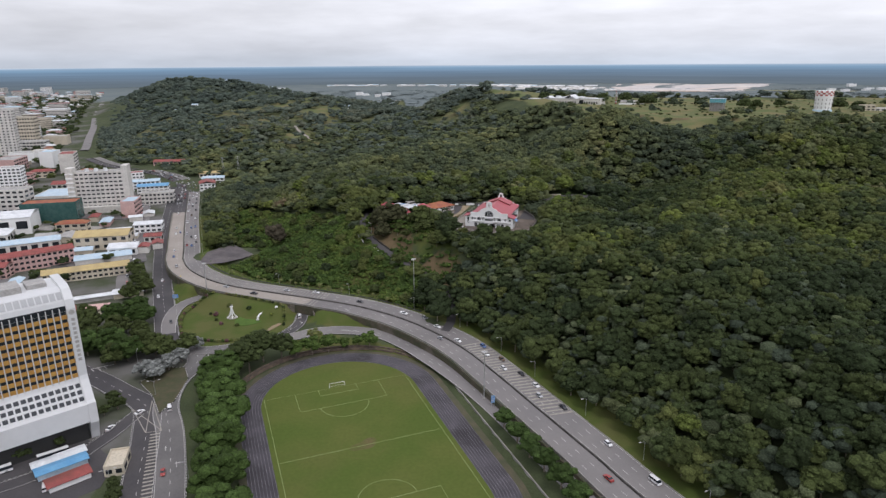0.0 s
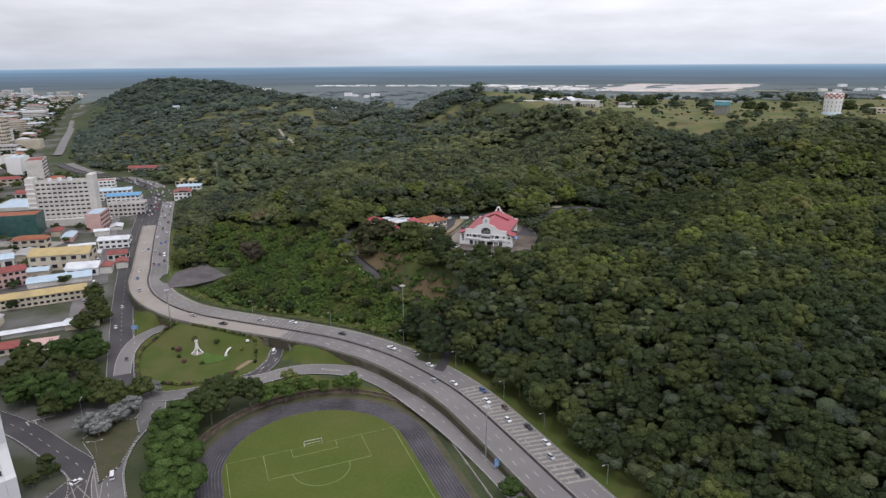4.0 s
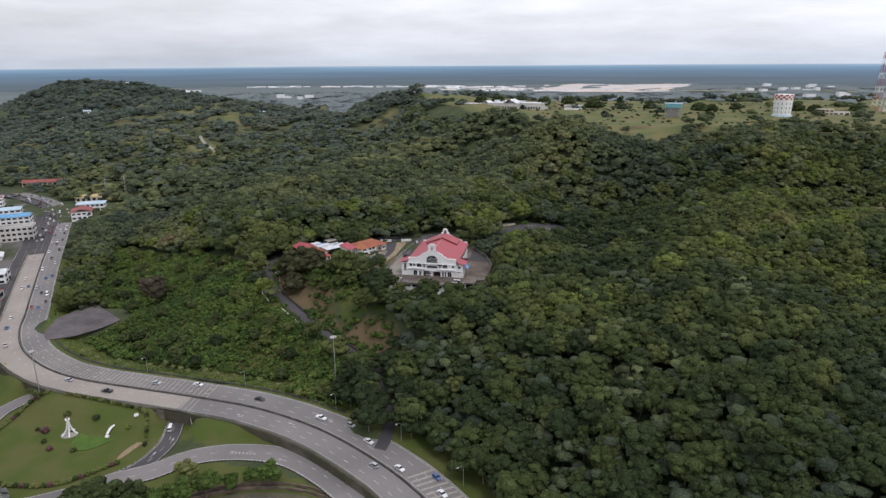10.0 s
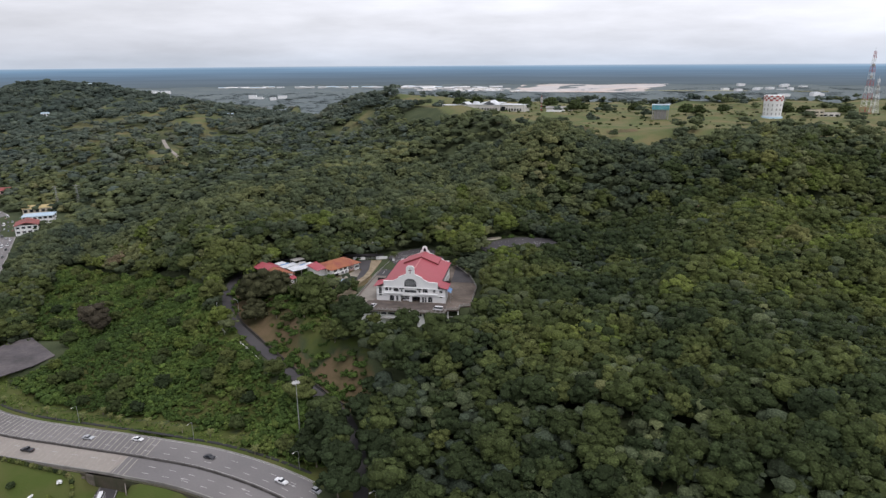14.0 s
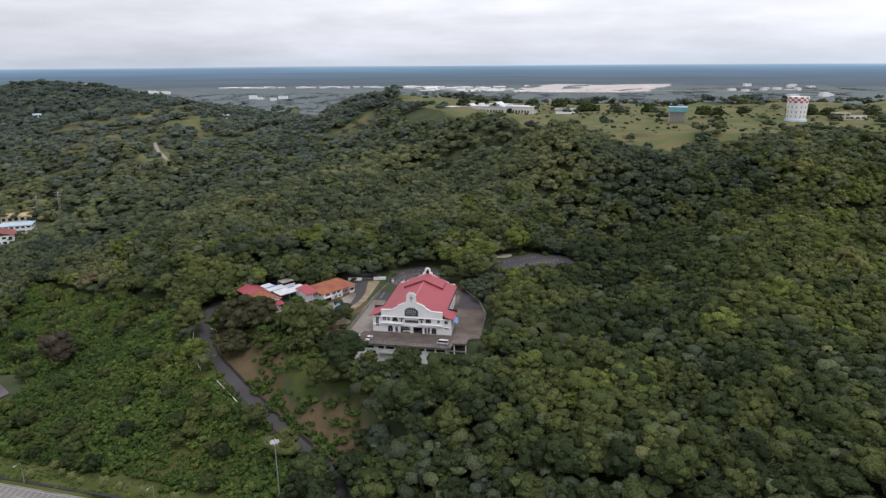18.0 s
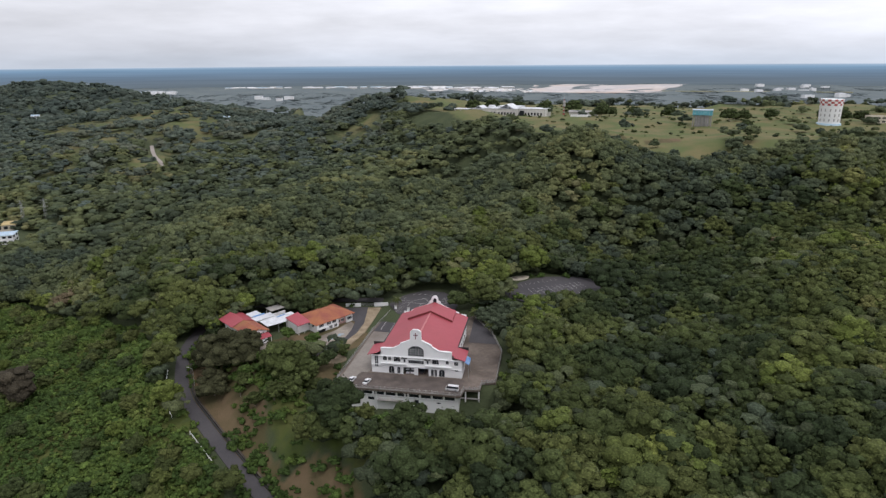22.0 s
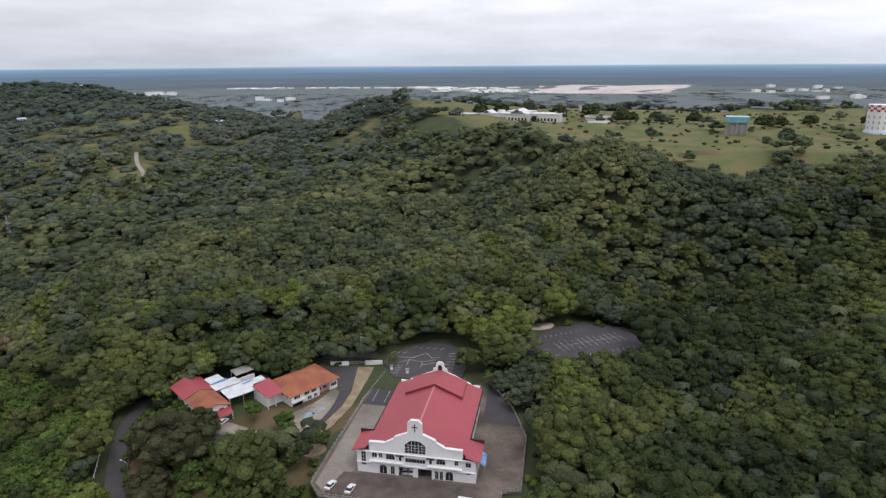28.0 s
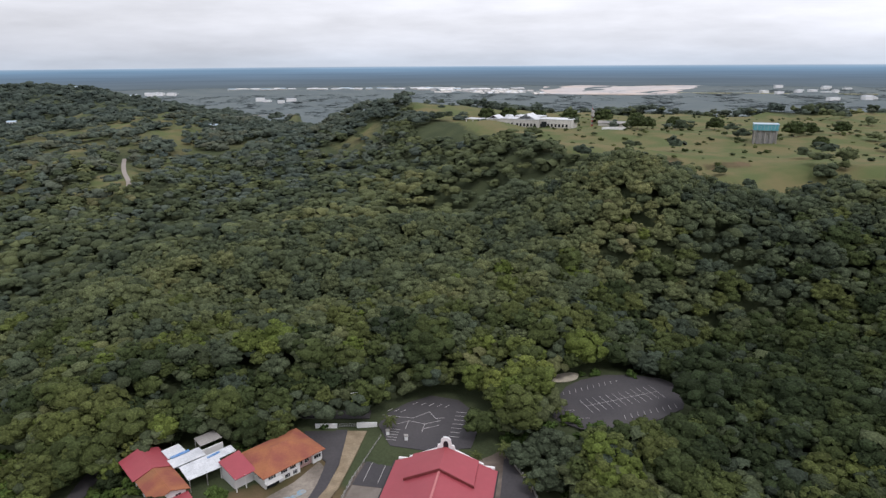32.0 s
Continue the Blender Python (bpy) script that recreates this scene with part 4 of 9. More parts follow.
    k = (s > 40) & (y + 1.25 * np.minimum(x + 100, 0) < 1750) & ((covers(x, y)["meadow"] < 0.5) | (r.uniform(size=len(x)) < 0.15)) & (x > -0.78 * y - 60)
    x, y = x[k], y[k]
    rad = r.uniform(11, 17, len(x))
    z = height(x, y) + 4 + r.uniform(-2, 2, len(x)) - rad * 0.35
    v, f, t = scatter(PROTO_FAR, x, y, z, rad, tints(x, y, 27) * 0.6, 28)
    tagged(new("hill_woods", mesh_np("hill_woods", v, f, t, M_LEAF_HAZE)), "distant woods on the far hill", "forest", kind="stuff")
    # scrub
    x, y = jitter_grid(-225, 0, 340, 640, 2.7, 15)
    k = scrub_zone(x, y) & (clearance(x, y) > 1.2)
    x, y = x[k], y[k]
    rad = r.uniform(1.3, 2.5, len(x)) * (1 + 0.3 * waves(x, y, 33, 40)).clip(0.7, 1.6)
    z = height(x, y) + rad * 0.35 + 0.7 + 0.7 * waves(x, y, 34, 25)
    v, f, t = scatter(PROTO_BUSH, x, y, z, rad, tints(x, y, 37) + 0.1, 38)
    k = np.random.RandomState(91).uniform(size=len(x)) < 0.035
    vv, ff, t2 = scatter(PROTO_MID, x[k], y[k], z[k] + 2.5, rad[k] * 0.6 + 2.6, tints(x[k], y[k], 92), 93)
    tagged(new("slope_trees", mesh_np("slope_trees", vv, ff, t2, M_LEAF)), "darker young trees among the shrubs of the slope", "trees", kind="stuff")
    xx, yy = jitter_grid(-200, 0, 360, 520, 1.9, 19)
    _, ss = hill(xx, yy)
    k = (ss > 15.5) & (ss < 33) & ~scrub_zone(xx, yy) & (clearance(xx, yy) > 1.5) & (waves(xx, yy, 95, 16) > -0.6) & (disc(xx, yy, -170, 479, 22, 18, 20, 0.05) < 0.5)
    xx, yy = xx[k], yy[k]
    rr = r.uniform(0.3, 0.8, len(xx))
    vg, fg, tg = scatter(PROTO_LOW, xx, yy, height(xx, yy) + rr * 0.15, rr, np.clip(tints(xx, yy, 96) + 0.35, 0, 1), 97)
    tagged(new("verge_grass", mesh_np("verge_grass", vg, fg, tg, M_LEAF_BUSH)), "rough yellow-green grass tufts along the highway verge", "grass", kind="stuff")
    tagged(new("scrub", mesh_np("scrub", v, f, t, M_LEAF_BUSH)), "bright green tangled shrubs and creepers on an open slope", "shrubs", kind="stuff")


build_forest()

M_RED = material("red_metal_roof", (0.345, 0.066, 0.082), 0.5, second=(0.31, 0.058, 0.073), scale=0.08, fine=0.6, stain=(0.31, 0.062, 0.07), grain_amount=0.05)
M_RED_DARK = material("dark_red_roof_edge", (0.17, 0.035, 0.035), 0.6)
M_ORANGE = material("orange_tile_roof", (0.33, 0.125, 0.055), 0.75, second=(0.24, 0.072, 0.05), scale=0.16, fine=2.2, stain=(0.21, 0.105, 0.055), grain_amount=0.1)
M_WHITE_ROOF = material("white_sheet_roof", (0.66, 0.68, 0.70), 0.5, second=(0.56, 0.58, 0.60), scale=0.3, stain=(0.42, 0.44, 0.46))
M_BLUE = material("blue_sheet", (0.05, 0.19, 0.48), 0.6, second=(0.25, 0.38, 0.55), scale=0.7)
M_STAIN = material("stained_terrace", (0.175, 0.142, 0.118), 0.9, second=(0.10, 0.080, 0.064), scale=0.13, fine=0.8, stain=(0.062, 0.05, 0.042))
M_PINK = material("pink_plaster", (0.55, 0.36, 0.33), 0.7, second=(0.48, 0.32, 0.30), scale=0.3)
M_RAIL = material("weathered_rail", (0.38, 0.375, 0.35), 0.7, second=(0.2, 0.19, 0.18), scale=0.5)
M_SOIL = material("bare_earth", (0.30, 0.24, 0.16), 0.95, second=(0.22, 0.17, 0.11), scale=0.3, fine=2.0, stain=(0.14, 0.12, 0.08))
M_SAND = material("pale_sand", (0.55, 0.50, 0.40), 0.95, second=(0.45, 0.40, 0.32), scale=0.4)


def window(parent, x, z0, w, h, y=0.0, arch=False, bars=1, label="", m=None, mat=None):
    """A window on a front: frame proud of the wall, dark pane inside and glazing bars."""
    n = 6
    ring = [(-w / 2, 0), (w / 2, 0)]
    if arch:
        hs = h - w * 0.35
        ring += [(w / 2 * math.cos(t), hs + w * 0.35 * math.sin(t)) for t in np.linspace(0, math.pi, n)]
    else:
        ring += [(w / 2, h), (-w / 2, h)]
    fr = 0.12
    big = [(px * (1 + 2 * fr / w), -fr + pz * (1 + 2 * fr / h)) for px, pz in ring]
    m = (m or Matrix()) @ Matrix.Translation((x, y, z0))
    wd = part("window", Shape().slab(big, -0.06, 0.05).mesh("window", M_WHITE), parent, label, m)
    part("pane", Shape().slab(ring, -0.09, 0.0).mesh("pane", mat or M_GLASS), wd)
    if bars:
        sh = Shape()
        for i in range(1, bars + 1):
            bx = -w / 2 + w * i / (bars + 1)
            sh.box(bx - 0.035, bx + 0.035, -0.13, -0.05, 0.03, h * (0.82 if arch else 0.97))
        part("glazing_bars", sh.mesh("glazing_bars", M_WHITE), wd)
    return wd


def gable(name, y0, y1, steps, base, mat, parent, label=""):
    ring = [(-14.1, base), (14.1, base)] + [(x, z) for x, z in reversed(steps)]
    return part(name, Shape().slab(ring, y0, y1).mesh(name, mat), parent, label)


def build_church():
    ch = thing("church", CHURCH, "white two-storey church with a red metal roof and stepped gable", "church")
    # front wall round two wide porch openings
    sh = Shape()
    sh.box(-18, -5.4, 0, 0.4, -0.2, 7.4)
    sh.box(5.3, 18, 0, 0.4, -0.2, 7.4)
    sh.box(-0.5, 0.5, 0, 0.4, -0.2, 2.9)
    sh.box(-5.4, 5.3, 0, 0.4, 2.9, 7.4)
    part("front_wall", sh.mesh("front_wall", M_WHITE), ch)
    part("porch_back", boxed("porch_back", M_WHITE, -5.6, 5.6, 6.6, 6.9, -0.2, 3.2), ch)
    part("porch_ceiling", boxed("porch_ceiling", M_WHITE, -5.6, 5.6, 0.4, 6.6, 3.0, 3.2), ch)
    for x in (-5.6, 5.4):
        part("porch_side", boxed("porch_side", M_WHITE, x, x + 0.2, 0.4, 6.6, -0.2, 3.0), ch)
    for x in (-5.4, -0.5, 0.5, 5.2):
        part("pilaster", boxed("pilaster", M_WHITE, x - 0.25, x + 0.25, -0.22, 0.0, -0.2, 3.3), ch)
    for x0, x1, y1 in ((-18, -17.6, 8.4), (17.6, 18, 8.4)):
        part("side_wall", boxed("side_wall", M_WHITE, x0, x1, 0.4, y1, -0.2, 7.4), ch)
    part("side_wall", boxed("side_wall", M_WHITE, -17.6, -14, 8.0, 8.4, -0.2, 7.8), ch)
    part("side_wall", boxed("side_wall", M_WHITE, 14, 17.6, 8.0, 8.4, -0.2, 7.8), ch)
    for x in (-14.1, 13.7):
        part("nave_wall", boxed("nave_wall", M_WHITE, x, x + 0.4, 0.4, 40, -0.2, 9.1), ch)
    part("back_wall", boxed("back_wall", M_WHITE, -13.7, 13.7, 39.6, 40, -0.2, 9.6), ch)
    front = [(-14.1, 10.4), (-9.2, 10.6), (-6.4, 12.1), (-6.2, 12.8), (-2.3, 14.5), (-2.15, 17.9), (-1.1, 18.9), (1.1, 18.9), (2.15, 17.9), (2.3, 14.5), (6.2, 12.8), (6.4, 12.1), (9.2, 10.6), (14.1, 10.4)]
    back = [(-14.1, 10.0), (-11.0, 10.0), (-10.8, 10.7), (-2.6, 14.4), (-2.4, 15.6), (-1.6, 15.8), (-1.4, 17.4), (-0.6, 18.2), (0.6, 18.2), (1.4, 17.4), (1.6, 15.8), (2.4, 15.6), (2.6, 14.4), (10.8, 10.7), (11.0, 10.0), (14.1, 10.0)]
    gb = gable("front_gable", -0.08, 0.42, front, 7.3, M_WHITE, ch, "stepped white gable with a small bell arch")
    for (xa, za), (xb, zb) in zip(front[:-1], front[1:]):
        if abs(xb - xa) > 1.0:
            part("coping", Shape().faces([(xa, -0.3, za), (xb, -0.3, zb), (xb, 0.65, zb), (xa, 0.65, za), (xa, -0.3, za + 0.35), (xb, -0.3, zb + 0.35), (xb, 0.65, zb + 0.35), (xa, 0.65, za + 0.35)],
                 [(0, 3, 2, 1), (4, 5, 6, 7), (0, 1, 5, 4), (2, 3, 7, 6), (1, 2, 6, 5), (3, 0, 4, 7)]).mesh("coping", M_WHITE), gb)
    gbb = gable("back_gable", 39.7, 40.3, back, 9.0, M_WHITE, ch, "stepped white rear gable with an arched belfry")
    part("belfry_opening", Shape().slab([(-0.75, 14.9), (0.75, 14.9), (0.75, 16.3), (0.5, 16.9), (0, 17.15), (-0.5, 16.9), (-0.75, 16.3)], 39.62, 39.72).mesh("belfry_opening", M_GLASS), gbb)
    cross = Shape().box(-0.16, 0.16, -0.2, -0.06, 15.3, 18.0)
    cross.box(-0.85, 0.85, -0.2, -0.06, 16.75, 17.07)
    part("cross", cross.mesh("cross", material("dark_red_cross", (0.12, 0.02, 0.025), 0.6)), gb, "dark red cross on the bell arch")
    # big pentagon window with a grid
    pw = part("gable_window", Shape().slab([(-3.1, 8.2), (3.1, 8.2), (3.1, 10.9), (1.3, 12.3), (-1.3, 12.3), (-3.1, 10.9)], -0.16, 0.0).mesh("gable_window", M_GLASS), ch, "large dark pentagonal window with white glazing bars")
    sh = Shape()
    for x in (-2.05, -1.05, 0, 1.05, 2.05):
        sh.box(x - 0.04, x + 0.04, -0.2, -0.15, 8.25, 11.2 if abs(x) > 1.5 else 12.2)
    for z in (9.1, 10.0, 10.9):
        sh.box(-3.05, 3.05, -0.2, -0.15, z - 0.04, z + 0.04)
    part("glazing_bars", sh.mesh("glazing_bars", M_WHITE), pw)
    for x, z0, w, h, arch, bars in ((0, 5.0, 6.0, 1.25, False, 6), (-12.5, 5.5, 1.5, 1.7, True, 1), (-10.6, 5.6, 1.0, 1.5, True, 1), (-7.6, 5.3, 2.6, 1.5, True, 2), (-4.6, 5.1, 0.7, 1.3, False, 0),
                                    (4.6, 5.1, 0.7, 1.3, False, 0), (7.7, 5.3, 2.6, 1.6, True, 2), (12.3, 5.6, 1.1, 1.4, True, 1), (15.8, 5.4, 1.5, 1.4, False, 1), (15.9, 2.9, 1.3, 0.6, False, 1),
                                    (-9.9, 0.2, 2.2, 2.9, True, 1), (-7.0, 0.2, 1.1, 2.7, False, 1), (6.4, 0.1, 1.0, 2.8, False, 1), (7.8, 0.1, 0.9, 2.8, False, 1), (10.2, 0.2, 2.2, 2.9, True, 1)):
        window(ch, x, z0, w, h, -0.02, arch, bars)
    for i in range(4):
        window(ch, -15.9, 2.6 + i * 1.15, 1.3, 1.0, -0.02, False, 1)
    side = Matrix.Translation((14.1, 0, 0)) @ Matrix.Rotation(radians(90), 4, "Z")
    for y in np.arange(11.5, 39, 4.6):
        window(ch, y, 5.2, 1.5, 1.8, 0, True, 1, m=side)
        window(ch, y, 1.2, 1.5, 1.8, 0, False, 1, m=side)
    side = Matrix.Translation((-14.1, 0, 0)) @ Matrix.Rotation(radians(-90), 4, "Z")
    for y in np.arange(11.5, 39, 4.6):
        window(ch, -y, 5.2, 1.5, 1.8, 0, True, 1, m=side)
    side = Matrix.Translation((18, 0, 0)) @ Matrix.Rotation(radians(90), 4, "Z")
    for y in (2.5, 6):
        window(ch, y, 4.9, 1.4, 1.4, 0, False, 1, m=side)
    # ledges and hoods
    for x0, x1, z, d in ((-14, -3.6, 4.35, 0.9), (3.6, 14, 4.35, 0.9), (-18, 18, 3.45, 0.35), (-18.1, 18.1, 7.35, 0.5)):
        part("ledge", boxed("ledge", M_WHITE, x0, x1, -d, 0.0, z, z + 0.22), ch)
    for x in (-7.6, 4.6, -4.6, 7.7):
        part("window_hood", Shape().faces([(x - 1.2, 0, 7.3), (x + 1.2, 0, 7.3), (x + 1.2, -0.7, 6.95), (x - 1.2, -0.7, 6.95), (x - 1.2, 0, 7.2), (x + 1.2, 0, 7.2), (x + 1.2, -0.7, 6.85), (x - 1.2, -0.7, 6.85)],
             [(0, 3, 2, 1), (4, 5, 6, 7), (3, 7, 6, 2), (0, 4, 7, 3), (1, 2, 6, 5)]).mesh("window_hood", M_DARK), ch)
    # roofs
    for s in (-1, 1):
        v = [(s * 15.0, 0.45, 8.95), (0, 0.45, 14.35), (0, 39.7, 14.35), (s * 15.0, 39.7, 8.95)]
        v += [(x, y, z - 0.25) for x, y, z in v]
        q = [(0, 1, 2, 3), (7, 6, 5, 4), (0, 4, 5, 1), (1, 5, 6, 2), (2, 6, 7, 3), (3, 7, 4, 0)]
        rf = part("roof", Shape().faces(v, q if s < 0 else [tuple(reversed(f)) for f in q]).mesh("roof", M_RED), ch)
        v = [(s * 9.6, 28.4, 10.95 + 0.85), (0, 29.6, 14.3 + 0.95), (0, 39.65, 14.3 + 0.95), (s * 9.6, 39.65, 10.95 + 0.85)]
        v += [(x, y, z - 0.95) for x, y, z in v]
        part("raised_roof", Shape().faces(v, q if s < 0 else [tuple(reversed(f)) for f in q]).mesh("raised_roof", M_RED), ch)
        v = [(s * 9.8, 28.15, 11.75), (0, 29.35, 15.2), (0, 29.55, 15.2), (s * 9.8, 28.35, 11.75), (s * 9.8, 28.15, 11.0), (0, 29.35, 14.4), (0, 29.55, 14.4), (s * 9.8, 28.35, 11.0)]
        part("roof_fascia", Shape().faces(v, q if s < 0 else [tuple(reversed(f)) for f in q]).mesh("roof_fascia", M_RED_DARK), ch)
        part("gutter", boxed("gutter", M_DARK, min(s * 15, s * 15.4), max(s * 15, s * 15.4), 8.8, 39.6, 8.6, 9.0), ch)
        # lower side roofs
        x0, x1 = s * 19.4, s * 15.0
        v = [(x0, -0.7, 7.75), (x1, -0.7, 8.9), (x1, 8.8, 8.9), (x0, 8.8, 7.75)]
        v += [(x, y, z - 0.2) for x, y, z in v]
        part("side_roof", Shape().faces(v, q if s < 0 else [tuple(reversed(f)) for f in q]).mesh("side_roof", M_RED), ch)
        part("roof_edge", boxed("roof_edge", M_DARK, min(x0, x1), max(x0, x1), 8.8, 9.1, 7.6, 9.0), ch)
    part("ridge_cap", boxed("ridge_cap", material("faded_ridge_cap", (0.46, 0.16, 0.16), 0.5, scale=0.5), -0.3, 0.3, 0.5, 29.4, 14.3, 14.5), ch)
    part("blue_tarpaulin", Shape().faces([(18.05, 1.0, 7.2), (18.05, 7.0, 7.2), (20.6, 7.0, 5.4), (20.6, 1.0, 5.4), (18.05, 1.0, 7.1), (18.05, 7.0, 7.1), (20.6, 7.0, 5.3), (20.6, 1.0, 5.3)],
         [(0, 3, 2, 1), (4, 5, 6, 7), (2, 3, 7, 6), (0, 1, 5, 4), (0, 4, 7, 3), (1, 2, 6, 5)]).mesh("blue_tarpaulin", M_BLUE), ch, "blue sheet awning on the side wall")
    for y in (1.2, 6.8):
        part("awning_post", Shape().tube((20.4, y, 0), (20.4, y, 5.4), 0.06).mesh("awning_post", M_STEEL), ch)


build_church()


def fence(name, pts, label, post_h=1.1, gap=2.4, rails=(0.55, 1.0), mat=M_RAIL, base=0.0, post_w=0.09):
    """Posts along a line of (x, y, z), and rails between them."""
    line = np.array(pts, float)
    seg = np.r_[0, np.cumsum(np.linalg.norm(np.diff(line, axis=0), axis=1))]
    n = max(2, int(seg[-1] / gap) + 1)
    pos = [Vector([np.interp(s, seg, line[:, k]) for k in range(3)]) for s in np.linspace(0, seg[-1], n)]
    t = thing(name, Matrix.Translation(pos[0]), label, "fence")
    post = Shape().box(-post_w, post_w, -post_w, post_w, -0.4, post_h + 0.12).mesh("post", mat)
    for p in pos:
        part("post", post, t, m=Matrix.Translation(p - pos[0]))
    for z in rails:
        sh = Shape()
        for a, b in zip(pos[:-1], pos[1:]):
            sh.tube(a - pos[0] + Vector((0, 0, z)), b - pos[0] + Vector((0, 0, z)), 0.055, n=5)
        part("rail", sh.mesh("rail", mat), t)
    if base:
        sh = Shape()
        for a, b in zip(pos[:-1], pos[1:]):
            d = (b - a).normalized()
            o = Vector((-d.y, d.x, 0)) * 0.12
            u, w = a - pos[0], b - pos[0]
            up = Vector((0, 0, base))
            dn = Vector((0, 0, -0.5))
            sh.faces([u - o + dn, w - o + dn, w + o + dn, u + o + dn, u - o + up, w - o + up, w + o + up, u + o + up], [(4, 5, 6, 7), (0, 1, 5, 4), (2, 3, 7, 6), (1, 2, 6, 5), (3, 0, 4, 7)])
        part("base_wall", sh.mesh("base_wall", M_CONCRETE), t)
    return t


def world_of(m, pts, z=0.0):
    return [tuple(m @ Vector((x, y, z))) for x, y in pts]


TERRACE = [(-30.0, -8.5), (-25.5, -13.5), (19.5, -13.8), (20.2, -8.6), (26, -8.0), (26.2, -2.4), (31.5, -1.4), (31.6, 26), (25, 46), (14.5, 63), (-16, 64), (-27, 64), (-29.3, 40)]


def build_terrace():
    te = thing("terrace", CHURCH, "stained concrete terrace on a white podium with rows of openings", "terrace", kind="structure")
    part("deck", Shape().prism(TERRACE, -0.7, -0.02).mesh("deck", M_STAIN), te)
    part("front_paving", Shape().prism([(-25, -12.9), (19, -13.2), (19.2, -1.2), (-22, -1.0)], 0.0, 0.03).mesh("front_paving", material("dark_worn_paving", (0.085, 0.07, 0.062), 0.9, second=(0.13, 0.105, 0.09), scale=0.25, stain=(0.055, 0.046, 0.042))), te)
    part("back_paving", Shape().prism([(-28.4, 38), (-16.5, 38), (-16.3, 63), (-26.5, 63)], 0.0, 0.03).mesh("back_paving", M_ASPHALT), te)
    part("side_paving", Shape().prism([(16, 33), (29, 33), (24.5, 45.8), (15, 61), (15.6, 46)], 0.0, 0.03).mesh("side_paving", M_ASPHALT), te)
    part("left_paving", Shape().prism([(-28.6, -7.5), (-24.6, -11.5), (-19.8, -1.2), (-15.6, 9.0), (-15.4, 37.8), (-28.2, 37.8)], 0.0, 0.025).mesh("left_paving", material("pale_worn_concrete", (0.27, 0.245, 0.215), 0.9, second=(0.21, 0.185, 0.16), scale=0.11, fine=0.9, stain=(0.13, 0.108, 0.09), grain_amount=0.1)), te)
    for x in (-25.5, -21):
        part("paint_line", boxed("paint_line", M_LINE, x, x + 0.15, 40, 62, 0.032, 0.04), te)
    part("podium_wall", boxed("podium_wall", M_WHITE, -23.5, 18.6, -12.6, -12.2, -11, -0.7), te)
    part("podium_wall", boxed("podium_wall", M_WHITE, 18.2, 18.6, -12.2, -2, -11, -0.7), te)
    part("podium_wall", boxed("podium_wall", M_WHITE, -23.9, -23.5, -12.6, -2, -11, -0.7), te)
    for i, x in enumerate(np.arange(-22.5, 17.5, 4.5)):
        part("podium_opening", boxed("podium_opening", M_GLASS, x, x + 3.7, -12.68, -12.58, -2.5, -1.35), te)
        part("sill", boxed("sill", M_WHITE, x - 0.1, x + 3.8, -12.95, -12.6, -2.75, -2.55), te)
    for x in (-12.8, -1.6):
        part("podium_pilaster", boxed("podium_pilaster", M_WHITE, x - 0.3, x + 0.3, -12.9, -12.6, -11, -0.7), te)
    part("podium_balcony", boxed("podium_balcony", M_CONCRETE, -12, -2.2, -14.0, -12.6, -4.4, -4.1), te)
    part("podium_door", boxed("podium_door", M_GLASS, 2.0, 3.6, -12.68, -12.58, -5.4, -3.6), te)
    part("podium_vent", boxed("podium_vent", M_GLASS, 10.5, 11.9, -12.68, -12.58, -4.4, -3.9), te)
    part("podium_vent", boxed("podium_vent", M_GLASS, -16, -13.6, -12.68, -12.58, -4.9, -3.8), te)
    # open frame under the side deck
    for x, y in ((20.6, -8.0), (25.6, -7.6), (25.6, -2.6)):
        part("column", boxed("column", M_WHITE, x - 0.25, x + 0.25, y - 0.25, y + 0.25, -11, -0.7), te)
    for z in (-4.0, -7.2):
        part("beam", boxed("beam", M_CONCRETE, 18.6, 25.9, -8.2, -7.8, z, z + 0.4), te)
    part("side_podium", boxed("side_podium", M_WHITE, 26.2, 31.4, -1.2, -0.8, -8, -0.7), te)
    rail = [(-28.9, 40), (-29.8, -8.3), (-25.4, -13.2), (19.2, -13.5), (19.9, -8.4), (25.8, -7.8), (26, -2.2), (31.2, -1.2), (31.3, 26), (24.8, 45.8), (14.6, 62.6)]
    tagged(fence("balustrade", world_of(CHURCH, rail), "weathered concrete balustrade round the church terrace", 1.15, 2.2, (0.5, 1.05), M_RAIL, 0.3, 0.15), group="terrace railings")
    fence("yard_rail", world_of(CHURCH, [(-28.9, 40), (-26.6, 63.5)]), "weathered rail beside the upper church yard", 1.1, 2.2)


build_terrace()


def flat(name, ring, z, mat, label, category="paving", thick=0.3, kind="structure"):
    """A flat sheet of paving over a ring of world places."""
    return tagged(new(name, Shape().prism(ring, z - thick, z).mesh(name, mat)), label, category, kind=kind)


def blob(cx, cy, rx, ry, turn=0.0, n=26, seed=0, rough=0.07):
    r = np.random.RandomState(seed)
    w = 1 + rough * (np.sin(np.arange(n) * 6.283 * 2 / n + r.uniform(0, 6)) + np.sin(np.arange(n) * 6.283 * 3 / n + r.uniform(0, 6)))
    c, s = math.cos(radians(turn)), math.sin(radians(turn))
    return [(cx + rx * w[i] * math.cos(t) * c - ry * w[i] * math.sin(t) * s, cy + rx * w[i] * math.cos(t) * s + ry * w[i] * math.sin(t) * c) for i, t in enumerate(np.arange(n) * 2 * math.pi / n)]


